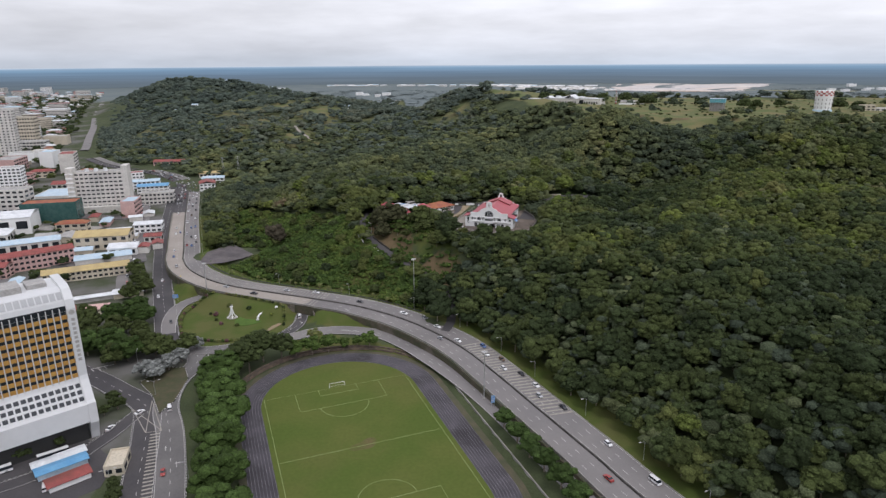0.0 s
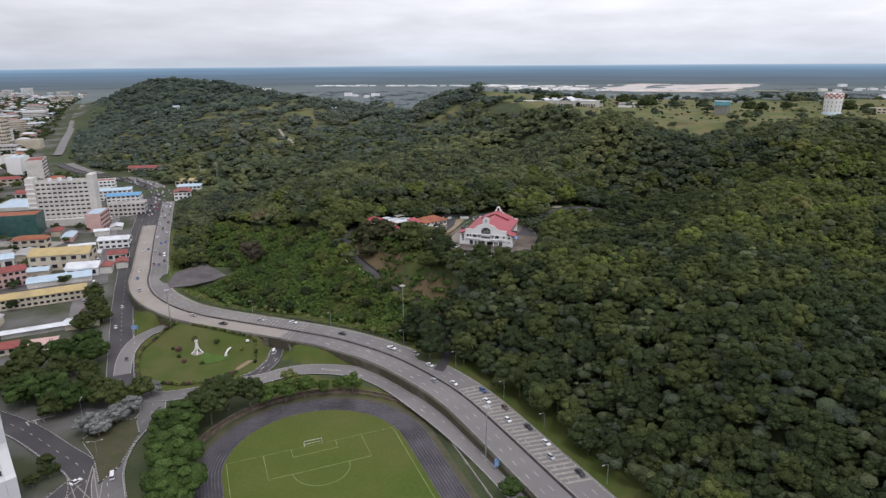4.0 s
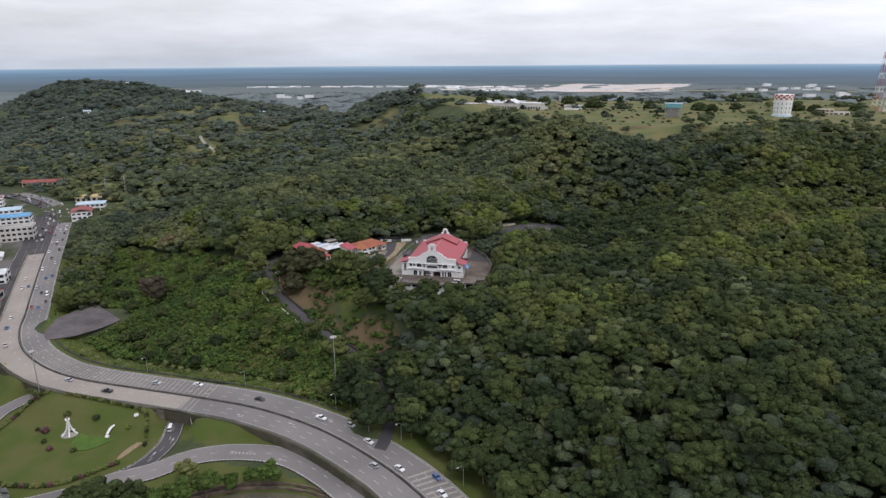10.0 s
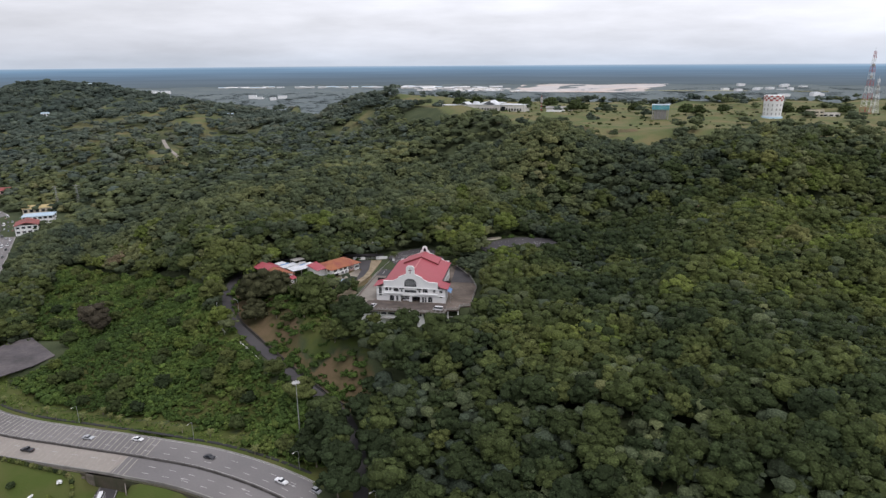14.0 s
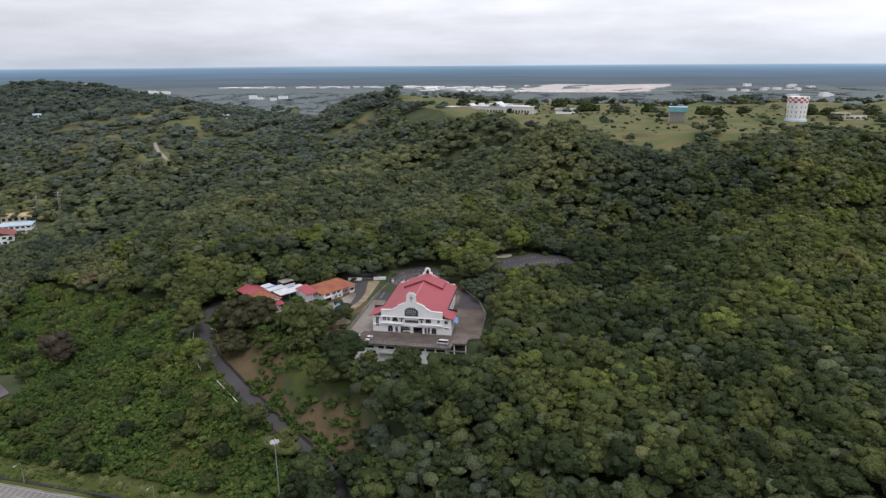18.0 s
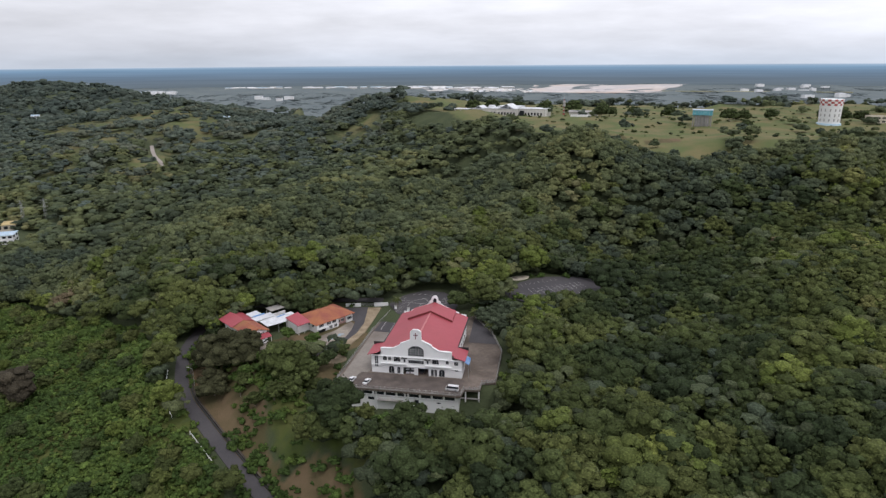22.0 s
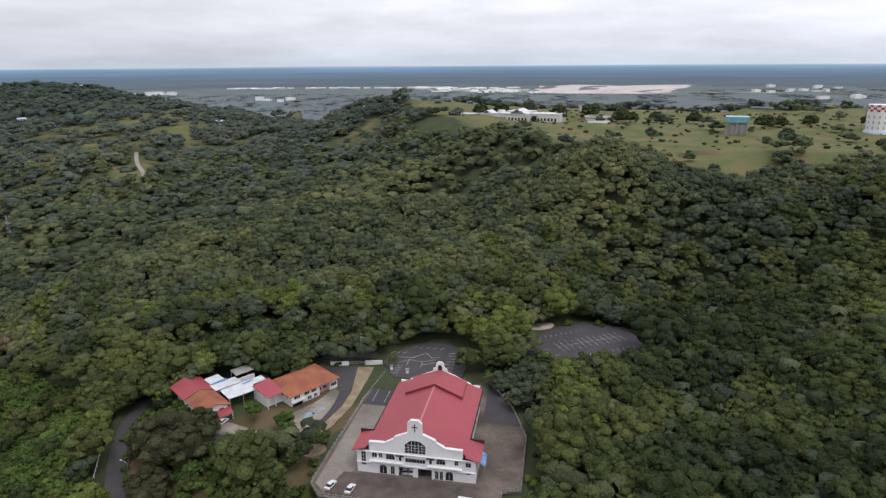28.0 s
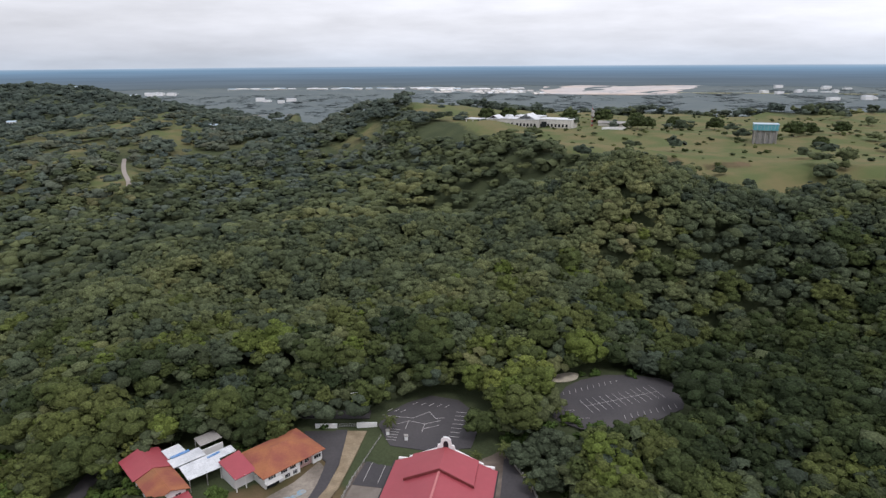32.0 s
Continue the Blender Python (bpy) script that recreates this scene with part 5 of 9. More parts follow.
def paint(parent, segs, z, w=0.14, mat=None):
    """Painted strokes between world places, each its own part."""
    for (xa, ya), (xb, yb) in segs:
        d = Vector((xb - xa, yb - ya))
        n = Vector((-d.y, d.x)).normalized() * w / 2
        ring = [(xa + n.x, ya + n.y), (xa - n.x, ya - n.y), (xb - n.x, yb - n.y), (xb + n.x, yb + n.y)]
        part("paint_line", Shape().prism(ring, z, z + 0.012).mesh("paint_line", mat or M_LINE), parent)


M_TRACK_WORN = material("cracked_purple_grey_tarmac", (0.085, 0.076, 0.082), 0.9, second=(0.12, 0.105, 0.105), scale=0.14, fine=0.9, stain=(0.055, 0.05, 0.05))


def build_yards():
    a = flat("parking_upper", [(26.5, 531), (30, 538), (37.2, 544), (46.8, 548.2), (56.5, 543.6), (61, 534), (60.5, 524), (56, 513), (43, 513), (30, 518)], 33.25, M_ASPHALT, "dark asphalt church car park with white bay lines", "car park")
    o, u, v = Vector((40, 531)), Vector((0.95, -0.30)), Vector((0.30, 0.95))
    q = lambda i, j: tuple(o + u * i + v * j)
    segs = [(q(12.5, -7 + 2.6 * k), q(16, -7 + 2.6 * k)) for k in range(7)]
    segs += [(q(-4 + 3 * k, 11), q(-2.6 + 3 * k, 13)) for k in range(5)]
    segs += [(q(-13, 2), q(-2, 2)), (q(-2, 2), q(3, 7)), (q(3, 7), q(6, 3)), (q(6, 3), q(9, 4)), (q(-7, -3), q(-3, 0)), (q(-3, 0), q(3, -1)), (q(-3, 0), q(-3, -5)), (q(3, -1), q(3, -6)), (q(3, -1), q(8, 2)), (q(3.2, -4), q(8, -1))]
    segs += [(q(-12 + 2.4 * k, 5), q(-10.5 + 2.4 * k, 7)) for k in range(3)] + [(q(-8, -6 - 1.6 * k), q(-4.5, -6 - 1.6 * k)) for k in range(5)]
    paint(a, segs, 33.26, 0.2)
    b = flat("parking_east", [(82, 524), (86.5, 517), (92, 511.5), (99, 509.5), (109, 510), (121, 514), (131, 519), (136, 527), (137, 535), (132.5, 541), (124, 544.5), (113, 546), (103, 543.5), (96, 539.5), (91, 533)], 38.3, M_ASPHALT, "dark asphalt overflow car park ringed by trees", "car park")
    o = Vector((112, 528))
    u, v = Vector((0.97, 0.22)), Vector((-0.22, 0.97))
    segs = [(q(-14 + 2.7 * k, -4.5), q(-14 + 2.7 * k, 4.5)) for k in range(12)] + [(q(-14, 0), q(16, 0))]
    segs += [(q(-20 + 2.6 * k, 9 + 0.15 * k), q(-19 + 2.6 * k, 11.5 + 0.15 * k)) for k in range(11)] + [(q(-6 + 2.6 * k, -12), q(-5 + 2.6 * k, -9.6)) for k in range(9)]
    segs += [(q(-21, -6), q(-17, -7)), (q(-22, 0), q(-19, -1))]
    paint(b, segs, 38.31, 0.12)
    tagged(new("sand_patch", Shape().prism(blob(97, 546, 7, 3.0, 10, seed=8), 38.2, 38.42).mesh("sand_patch", M_SAND)), "pale sand patch at the edge of the car park", "sand", kind="structure")
    flat("parking_roadside", [(-189, 484), (-181, 499), (-172.5, 503), (-163, 492), (-150, 477), (-156, 466), (-167, 456), (-180, 452), (-186, 462)], 6.15, M_TRACK_WORN, "small dark asphalt lot beside the highway", "car park")
    # house yards
    flat("yard_tarmac", [(1.5, 531), (2.5, 520), (6.3, 516.9), (9.4, 512.8), (11.6, 505.4), (14.1, 511.1), (17, 529)], 32.72, M_ASPHALT, "dark tarmac yard behind the gate", "yard")
    court = material("stained_yard_concrete", (0.30, 0.265, 0.22), 0.9, second=(0.20, 0.172, 0.142), scale=0.22, fine=1.1, stain=(0.135, 0.115, 0.095))
    flat("yard_court", [(-7.2, 497), (-3.6, 483), (0.4, 484.4), (6.7, 493.2), (12.6, 498.6), (11.6, 505.4), (7.5, 513), (0.6, 503.5)], 32.66, court, "patchy concrete yard beside the house", "yard")
    flat("yard_path", [(-35, 490.5), (-25.8, 482.4), (-18.8, 480), (-13.5, 480.4), (-17.5, 487.2), (-28.1, 494.2)], 32.62, court, "worn concrete forecourt of the red-roofed house", "yard")
    blue = material("faded_blue_paint", (0.17, 0.31, 0.42), 0.8, second=(0.3, 0.31, 0.30), scale=0.6)
    for x, y, rx, ry in ((-0.9, 495.1, 2.3, 1.3), (3.1, 498.3, 1.9, 1.0), (1.0, 496.4, 1.2, 0.8)):
        tagged(new("blue_court_patch", Shape().prism(blob(x, y, rx, ry, 35, seed=4, rough=0.16), 32.6, 32.69).mesh("blue_court_patch", blue)), "faded blue paint on the yard", "paint", kind="structure")
    flat("earth_bank", [(16.1, 529), (22.6, 528), (19.0, 515.2), (13.8, 498.4), (7.4, 486.3), (2.6, 481.4), (5.1, 489.5), (10.4, 498.9), (13.8, 509.7)], 32.9, M_SOIL, "pale bare earth strip along the terrace wall", "earth", 0.7)
    flat("earth_patch", blob(-1, 474, 6.5, 5, 10, seed=17), 32.5, M_SOIL, "bare earth below the drive", "earth", 0.8)
    flat("earth_patch", blob(-12, 473.5, 7, 3.4, 170, seed=19, rough=0.14), 32.5, M_SOIL, "bare earth beside the drive", "earth", 0.8)


build_yards()


def hip_roof(x0, x1, y0, y1, z0, rise, over=0.8, ridge=None):
    """A hipped roof over a rectangle: eaves, ridge and a thin edge."""
    x0, x1, y0, y1 = x0 - over, x1 + over, y0 - over, y1 + over
    w = min(x1 - x0, y1 - y0) / 2 * (ridge or 1.0)
    my, mx = (y0 + y1) / 2, (x0 + x1) / 2
    r = [(x0 + w, my), (x1 - w, my)] if x1 - x0 >= y1 - y0 else [(mx, y0 + w), (mx, y1 - w)]
    v = [(x0, y0, z0), (x1, y0, z0), (x1, y1, z0), (x0, y1, z0), (*r[0], z0 + rise), (*r[1], z0 + rise)]
    f = [(0, 1, 5, 4), (1, 2, 5), (2, 3, 4, 5), (3, 0, 4)] if x1 - x0 >= y1 - y0 else [(0, 1, 4), (1, 2, 5, 4), (2, 3, 5), (3, 0, 4, 5)]
    v += [(x, y, z0 - 0.22) for x, y, _ in v[:4]]
    return Shape().faces(v, f + [(6, 9, 8, 7), (0, 6, 7, 1), (1, 7, 8, 2), (2, 8, 9, 3), (3, 9, 6, 0)])


def gable_roof(x0, x1, y0, y1, z0, rise, over=0.6, along_x=True, thick=0.2):
    x0, x1, y0, y1 = x0 - over, x1 + over, y0 - over, y1 + over
    if along_x:
        m = (y0 + y1) / 2
        top = [(x0, y0, z0), (x1, y0, z0), (x1, m, z0 + rise), (x0, m, z0 + rise), (x1, y1, z0), (x0, y1, z0)]
    else:
        m = (x0 + x1) / 2
        top = [(x1, y0, z0), (x1, y1, z0), (m, y1, z0 + rise), (m, y0, z0 + rise), (x0, y1, z0), (x0, y0, z0)]
    v = top + [(x, y, z - thick) for x, y, z in top]
    f = [(0, 1, 2, 3), (3, 2, 4, 5), (7, 6, 9, 8), (8, 9, 11, 10), (0, 6, 7, 1), (4, 10, 11, 5), (1, 7, 8, 2), (2, 8, 10, 4), (0, 3, 9, 6), (3, 5, 11, 9)]
    return Shape().faces(v, f)


def side_of(x, y, turn):
    """The pose of a wall face at (x, y) that looks along the turned -y."""
    return Matrix.Translation((x, y, 0)) @ Matrix.Rotation(radians(turn), 4, "Z")


def build_houses():
    # orange-roofed house, x along its long front
    m = Matrix.Translation((-7.4, 501.4, 32.4)) @ Matrix.Rotation(radians(38), 4, "Z")
    h = thing("orange_roof_house", m, "white two-storey house with a stained orange tile roof", "house")
    part("wall", boxed("wall", M_WHITE, 0, 12, 0, 15, 0, 4.4), h)
    part("wall", boxed("wall", M_PINK, 12, 17, 1.5, 14, 0, 3.9), h, "faded pink wing wall")
    part("wall", boxed("wall", M_WHITE, 17, 20.5, 0.6, 12, 0, 3.9), h)
    part("roof", hip_roof(0, 20.0, 0, 15, 4.4, 3.0, 0.9).mesh("roof", M_ORANGE), h)
    part("wall", boxed("wall", M_WHITE, -6.3, -0.02, 6.5, 14.4, 0, 4.4), h)
    part("porch_roof", Shape().faces([(-6.8, 4.6, 4.5), (0, 4.6, 4.6), (0, 15, 6.4), (-6.8, 15, 5.6), (-6.8, 4.6, 4.3), (0, 4.6, 4.4), (0, 15, 6.2), (-6.8, 15, 5.4)], [(0, 1, 2, 3), (7, 6, 5, 4), (0, 4, 5, 1), (3, 2, 6, 7), (0, 3, 7, 4)]).mesh("porch_roof", M_RED), h, "red sheet roof over the side porch")
    for x, y in ((-6.5, 4.9), (-6.5, 14.6), (-3.5, 4.9)):
        part("post", boxed("post", M_WHITE, x - 0.12, x + 0.12, y - 0.12, y + 0.12, -0.3, 4.6), h)
    part("veranda", boxed("veranda", M_WHITE, -0.2, 5.2, -1.6, 0, 2.1, 2.35), h)
    # dark sheet on the wall stands in for the shade inside the carport
    part("carport_opening", boxed("carport_opening", M_GLASS, 0.5, 4.6, -0.05, 0.05, 0.0, 2.0), h)
    for x in np.arange(0, 5.3, 0.75):
        part("baluster", boxed("baluster", M_WHITE, x - 0.06, x + 0.06, -1.55, -1.4, 2.35, 3.3), h)
    for x, z0, w in ((6.5, 2.6, 2.0), (9.5, 2.6, 2.0), (2.4, 2.6, 2.4), (7.5, 0.4, 1.6), (10.2, 0.4, 1.4), (18.7, 1.4, 2.4)):
        window(h, x, z0, w, 1.3, -0.02 if x < 12 else 0.58, bars=2)
    for x in (13, 15.3):
        window(h, x, 1.2, 1.4, 1.2, 1.48, bars=1)
    for y in (3, 6, 9, 12):
        window(h, -y, 2.5, 1.5, 1.3, 0, bars=1, m=side_of(0, 0, -90))
    # white sheet-roofed sheds
    m = Matrix.Translation((-29.2, 502.6, 32.4)) @ Matrix.Rotation(radians(36), 4, "Z")
    s = thing("white_roof_shed", m, "long open shed under patched white sheet roofing", "shed")
    for nm, mat, ring, z in (("roof_sheet", M_WHITE_ROOF, [(0, 0), (11, -0.4), (11.2, 4.2), (17, 4.6), (17, 8.6), (0.4, 8.2)], 4.4), ("roof_sheet", M_WHITE_ROOF, [(-1, 8.4), (9, 8.6), (9, 14), (-1, 13.6)], 4.7), ("roof_sheet", M_WHITE_ROOF, [(-0.5, 14), (5.2, 14.2), (5.0, 20), (-0.6, 19.6)], 4.9), ("skylight", M_BLUE, [(0.2, 13.2), (6, 13.4), (6, 14.6), (0.2, 14.4)], 5.0), ("skylight", M_BLUE, [(8.6, 6.4), (12.8, 6.8), (12.8, 7.6), (8.6, 7.2)], 4.62)):
        part(nm, Shape().prism(ring, z - 0.15, z).mesh(nm, mat), s)
    part("roof_sheet", Shape().prism([(9.2, 13), (16.4, 13.2), (16.2, 19), (9.4, 18.8)], 5.2, 5.35).mesh("roof_sheet", M_CONCRETE), s, "grey sheet roof over the rear bay")
    for x, y in ((0.4, 0.3), (10.6, 0.2), (16.6, 4.9), (0.5, 13), (0, 19), (16, 18.6), (9.6, 18.4), (5.5, 0.2)):
        part("post", boxed("post", M_RAIL, x - 0.12, x + 0.12, y - 0.12, y + 0.12, -0.4, 4.6), s)
    part("back_wall", boxed("back_wall", M_WHITE, 0.5, 16, 12, 12.3, -0.2, 4.3), s)
    # red-roofed house
    m = Matrix.Translation((-35.6, 493.8, 32.4)) @ Matrix.Rotation(radians(36), 4, "Z")
    h = thing("red_roof_house", m, "white house with a weathered red roof and a red porch awning", "house")
    part("wall", boxed("wall", M_WHITE, 0, 8.5, 0.5, 24, -0.2, 4.2), h)
    part("roof", gable_roof(-0.3, 8.8, 0.6, 14, 4.2, 2.0, 0.8, False).mesh("roof", M_ORANGE), h, "weathered orange-red front roof")
    part("roof", gable_roof(-0.9, 9.4, 14.5, 26, 4.4, 2.0, 0.8, False).mesh("roof", M_RED), h, "dull red rear roof")
    part("porch_awning", Shape().faces([(-0.5, -3, 2.4), (9, -3, 2.4), (9, 0.5, 3.3), (-0.5, 0.5, 3.3), (-0.5, -3, 2.25), (9, -3, 2.25), (9, 0.5, 3.15), (-0.5, 0.5, 3.15)], [(0, 1, 2, 3), (7, 6, 5, 4), (0, 4, 5, 1), (1, 5, 6, 2), (3, 7, 4, 0)]).mesh("porch_awning", M_RED), h)
    for x in (0, 4.2, 8.6):
        part("post", boxed("post", M_WHITE, x - 0.1, x + 0.1, -2.8, -2.6, -0.2, 2.4), h)
    for x in (1.8, 6.2):
        window(h, x, 3.2 - 0.5, 1.6, 1.1, 0.48, bars=1)
        window(h, x, 0.4, 1.6, 1.4, 0.48, bars=1)
    part("gable_infill", Shape().slab([(0, 4.2), (8.5, 4.2), (4.25, 5.9)], 0.5, 0.8).mesh("gable_infill", M_WHITE), h)
    # gate and low walls
    g = thing("gate_wall", Matrix.Translation((6, 532.5, 32.7)) @ Matrix.Rotation(radians(-6), 4, "Z"), "low white wall with a metal sliding gate between the yards", "gate")
    part("wall", boxed("wall", M_WHITE, -1, 6.5, -0.2, 0.2, -0.3, 1.5), g)
    part("wall", boxed("wall", M_WHITE, 13.2, 20.2, -0.3, 0.3, -0.3, 1.7), g)
    for z in (0.35, 0.8, 1.3):
        part("gate_rail", boxed("gate_rail", M_STEEL, 6.5, 13.2, -0.05, 0.05, z, z + 0.1), g)
    for x in np.arange(6.6, 13.2, 0.6):
        part("gate_bar", boxed("gate_bar", M_STEEL, x - 0.03, x + 0.03, -0.03, 0.03, 0.2, 1.4), g)
    for x, y in ((29.5, 524.5), (35.5, 520.5)):
        p = thing("gate_pillar", Matrix.Translation((x, y, 32.6)), "white gate pillar with a small cap", "pillar", "gate pillars")
        part("shaft", boxed("shaft", M_WHITE, -0.55, 0.55, -0.55, 0.55, -0.3, 2.1), p)
        part("cap", boxed("cap", M_CONCRETE, -0.7, 0.7, -0.7, 0.7, 2.1, 2.35), p)


build_houses()

# ---- sports ground ----
M_PITCH = material("pitch_grass", (0.072, 0.102, 0.022), 0.95, spec=0.1, second=(0.092, 0.110, 0.028), scale=0.035, fine=0.7, stain=(0.106, 0.103, 0.036), grain_amount=0.08)
M_TRACK = material("worn_running_track", (0.046, 0.042, 0.049), 0.8, spec=0.25, second=(0.078, 0.071, 0.082), scale=0.09, fine=1.0, stain=(0.024, 0.021, 0.024))
M_CHALK = material("faded_lime_line", (0.30, 0.36, 0.17), 0.9, second=(0.19, 0.24, 0.085), scale=0.3)
M_WORN = material("worn_brown_turf", (0.115, 0.098, 0.045), 0.95, spec=0.1, second=(0.085, 0.100, 0.028), scale=0.12, fine=0.9)
M_TRACK_LINE = material("faded_lane_line", (0.24, 0.235, 0.25), 0.8, second=(0.10, 0.095, 0.105), scale=0.25)
M_BRICK = material("stained_block_wall", (0.16, 0.12, 0.09), 0.9, second=(0.08, 0.065, 0.055), scale=0.4)


def oval(r, n=40, half=42.2):
    top = [(r * math.cos(t), half + r * math.sin(t)) for t in np.linspace(0, math.pi, n)]
    return top + [(-x, -y) for x, y in top]


def ring_mesh(name, outer, inner, z, mat):
    n = len(outer)
    v = [(x, y, z) for x, y in outer] + [(x, y, z) for x, y in inner]
    return mesh_of(name, v, [(i, (i + 1) % n, n + (i + 1) % n, n + i) for i in range(n)], mat)


def line_mesh(name, pts, w, z, mat, closed=False):
    p = [Vector(q) for q in pts]
    v, f = [], []
    for i, q in enumerate(p):
        a = p[i - 1] if (i or closed) else q
        b = p[(i + 1) % len(p)] if (i < len(p) - 1 or closed) else q
        d = (b - a).normalized()
        k = Vector((-d.y, d.x)) * w / 2
        v += [(q.x + k.x, q.y + k.y, z), (q.x - k.x, q.y - k.y, z)]
    n = len(p)
    f = [(2 * i, 2 * i + 1, 2 * ((i + 1) % n) + 1, 2 * ((i + 1) % n)) for i in range(n if closed else n - 1)]
    return mesh_of(name, v, f, mat)


def build_field():
    t = thing("running_track", PITCH @ Matrix.Translation((0, 0, 0.12)), "dark worn eight-lane running track round a football pitch", "running track", kind="structure")
    part("apron", Shape().prism(oval(49.5), -0.4, 0.0).mesh("apron", material("damp_grassy_verge", (0.06, 0.065, 0.035), 0.95, second=(0.09, 0.08, 0.05), scale=0.15)), t)
    part("surface", ring_mesh("surface", oval(46.6), oval(36.4), 0.05, M_TRACK), t)
    for k in range(9):
        part("lane_line", line_mesh("lane_line", oval(36.6 + 1.22 * k), 0.11, 0.065, M_TRACK_LINE, True), t)
    g = thing("football_pitch", PITCH @ Matrix.Translation((0, 0, 0.18)), "green football pitch with faded white markings and a worn middle", "football pitch", kind="structure")
    part("grass", Shape().prism(oval(36.4), -0.3, 0.02).mesh("grass", M_PITCH), g)
    W, H = 68.5 / 2, 104 / 2

    def rect(x0, x1, y0, y1):
        return [(x0, y0), (x1, y0), (x1, y1), (x0, y1)]

    circ = lambda cx, cy, r, a, b: [(cx + r * math.cos(q), cy + r * math.sin(q)) for q in np.linspace(a, b, 36)]
    part("touch_lines", line_mesh("touch_lines", rect(-W, W, -H, H), 0.2, 0.04, M_CHALK, True), g)
    part("halfway_line", line_mesh("halfway_line", [(-W, 0), (W, 0)], 0.2, 0.042, M_CHALK), g)
    part("centre_circle", line_mesh("centre_circle", circ(0, 0, 9.15, 0, 2 * math.pi), 0.12, 0.044, M_WORN), g)
    part("worn_patch", Shape().prism(blob(0.5, 0.5, 5.5, 3.6, 20, seed=31, rough=0.14), 0.0, 0.03).mesh("worn_patch", M_WORN), g)
    for s in (1, -1):
        part("penalty_area", line_mesh("penalty_area", [(-20.16, s * H), (-20.16, s * (H - 16.5)), (20.16, s * (H - 16.5)), (20.16, s * H)], 0.2, 0.042, M_CHALK), g)
        part("goal_area", line_mesh("goal_area", [(-9.16, s * H), (-9.16, s * (H - 5.5)), (9.16, s * (H - 5.5)), (9.16, s * H)], 0.2, 0.042, M_CHALK), g)
        mid = -s * math.pi / 2
        part("penalty_arc", line_mesh("penalty_arc", circ(0, s * (H - 16.5), 11.0, mid - math.pi / 2, mid + math.pi / 2), 0.17, 0.044, M_CHALK), g)
        go = thing("football_goal", PITCH @ Matrix.Translation((0, s * (H + 0.1), 0.18)) @ Matrix.Rotation(0 if s > 0 else math.pi, 4, "Z"), "white tubular football goal on the grass", "goal", "football goals")
        for x in (-3.66, 3.66):
            part("post", Shape().tube((x, 0, 0), (x, 0, 2.44), 0.07).mesh("post", M_WHITE), go)
            part("stay", Shape().tube((x, 0, 2.44), (x, 1.6, 0), 0.04).mesh("stay", M_WHITE), go)
        part("crossbar", Shape().tube((-3.7, 0, 2.44), (3.7, 0, 2.44), 0.07).mesh("crossbar", M_WHITE), go)
        part("back_bar", Shape().tube((-3.66, 1.6, 0.03), (3.66, 1.6, 0.03), 0.04).mesh("back_bar", M_WHITE), go)
    # low wall and steps round the top bend
    for r, h, z in ((51.5, 1.0, 0.0), (53.2, 1.7, 0.0)):
        pts = [PITCH @ Vector((r * math.cos(q), 42.2 + r * math.sin(q), 0)) for q in np.linspace(radians(5), radians(150), 46)]
        line = np.array([(p.x, p.y, 0) for p in pts])
        tagged(ribbon("bank_wall", line, ((-0.25,), (0.25,)), M_BRICK, h, "stained low block wall round the track bend", "wall", thick=h + 0.6), kind="structure")
    # long side wall next to the slip road
    pts = [PITCH @ Vector((53.0, y, 0)) for y in np.linspace(46, -60, 30)]
    tagged(ribbon("bank_wall", np.array([(p.x, p.y, 0) for p in pts]), ((-0.2,), (0.2,)), M_CONCRETE, 1.3, "pale concrete wall between track and slip road", "wall", thick=1.8), kind="structure")


build_field()


# ---- lamps, signs ----
def lamp_mast(x, y, z, h, label="tall steel mast with a ring of floodlights"):
    t = thing("high_mast_light", Matrix.Translation((x, y, z)), label, "lamp", "high mast lights")
    part("pole", Shape().tube((0, 0, -0.5), (0, 0, h), 0.28, 0.14, 10).mesh("pole", M_STEEL), t)
    part("lamp_ring", Shape().tube((0, 0, h - 0.7), (0, 0, h - 0.5), 0.8, 0.8, 12).mesh("lamp_ring", M_STEEL), t)
    for i in range(8):
        a = i * math.pi / 4
        m = Matrix.Rotation(a, 4, "Z")
        part("floodlight", boxed("floodlight", M_LINE, 0.75, 1.55, -0.28, 0.28, h - 0.85, h - 0.45), t, m=m)
    part("base_plate", boxed("base_plate", M_CONCRETE, -0.7, 0.7, -0.7, 0.7, -0.5, 0.15), t)
    return t


def street_lamp(x, y, z, turn, h=9.0, double=False):
    t = thing("street_lamp", Matrix.Translation((x, y, z)) @ Matrix.Rotation(radians(turn), 4, "Z"), "slim grey street lamp with a curved arm" if not double else "grey street lamp with two arms", "lamp", "street lamps")
    part("pole", Shape().tube((0, 0, -0.5), (0, 0, h), 0.11, 0.07, 7).mesh("pole", M_STEEL), t)
    for s in ((1, -1) if double else (1,)):
        part("arm", Shape().tube((0, 0, h - 0.1), (0.7 * s, 0, h + 0.35), 0.06, n=6).tube((0.7 * s, 0, h + 0.35), (2.2 * s, 0, h + 0.5), 0.05, n=6).mesh("arm", M_STEEL), t)
        x0, x1 = sorted((2.0 * s, 2.9 * s))
        part("lamp_head", boxed("lamp_head", M_LINE, x0, x1, -0.18, 0.18, h + 0.4, h + 0.6), t)
    return t


M_BRICK_BANK = material("damp_bank_wall", (0.075, 0.060, 0.048), 0.9, second=(0.045, 0.04, 0.034), scale=0.4, stain=(0.12, 0.10, 0.08))


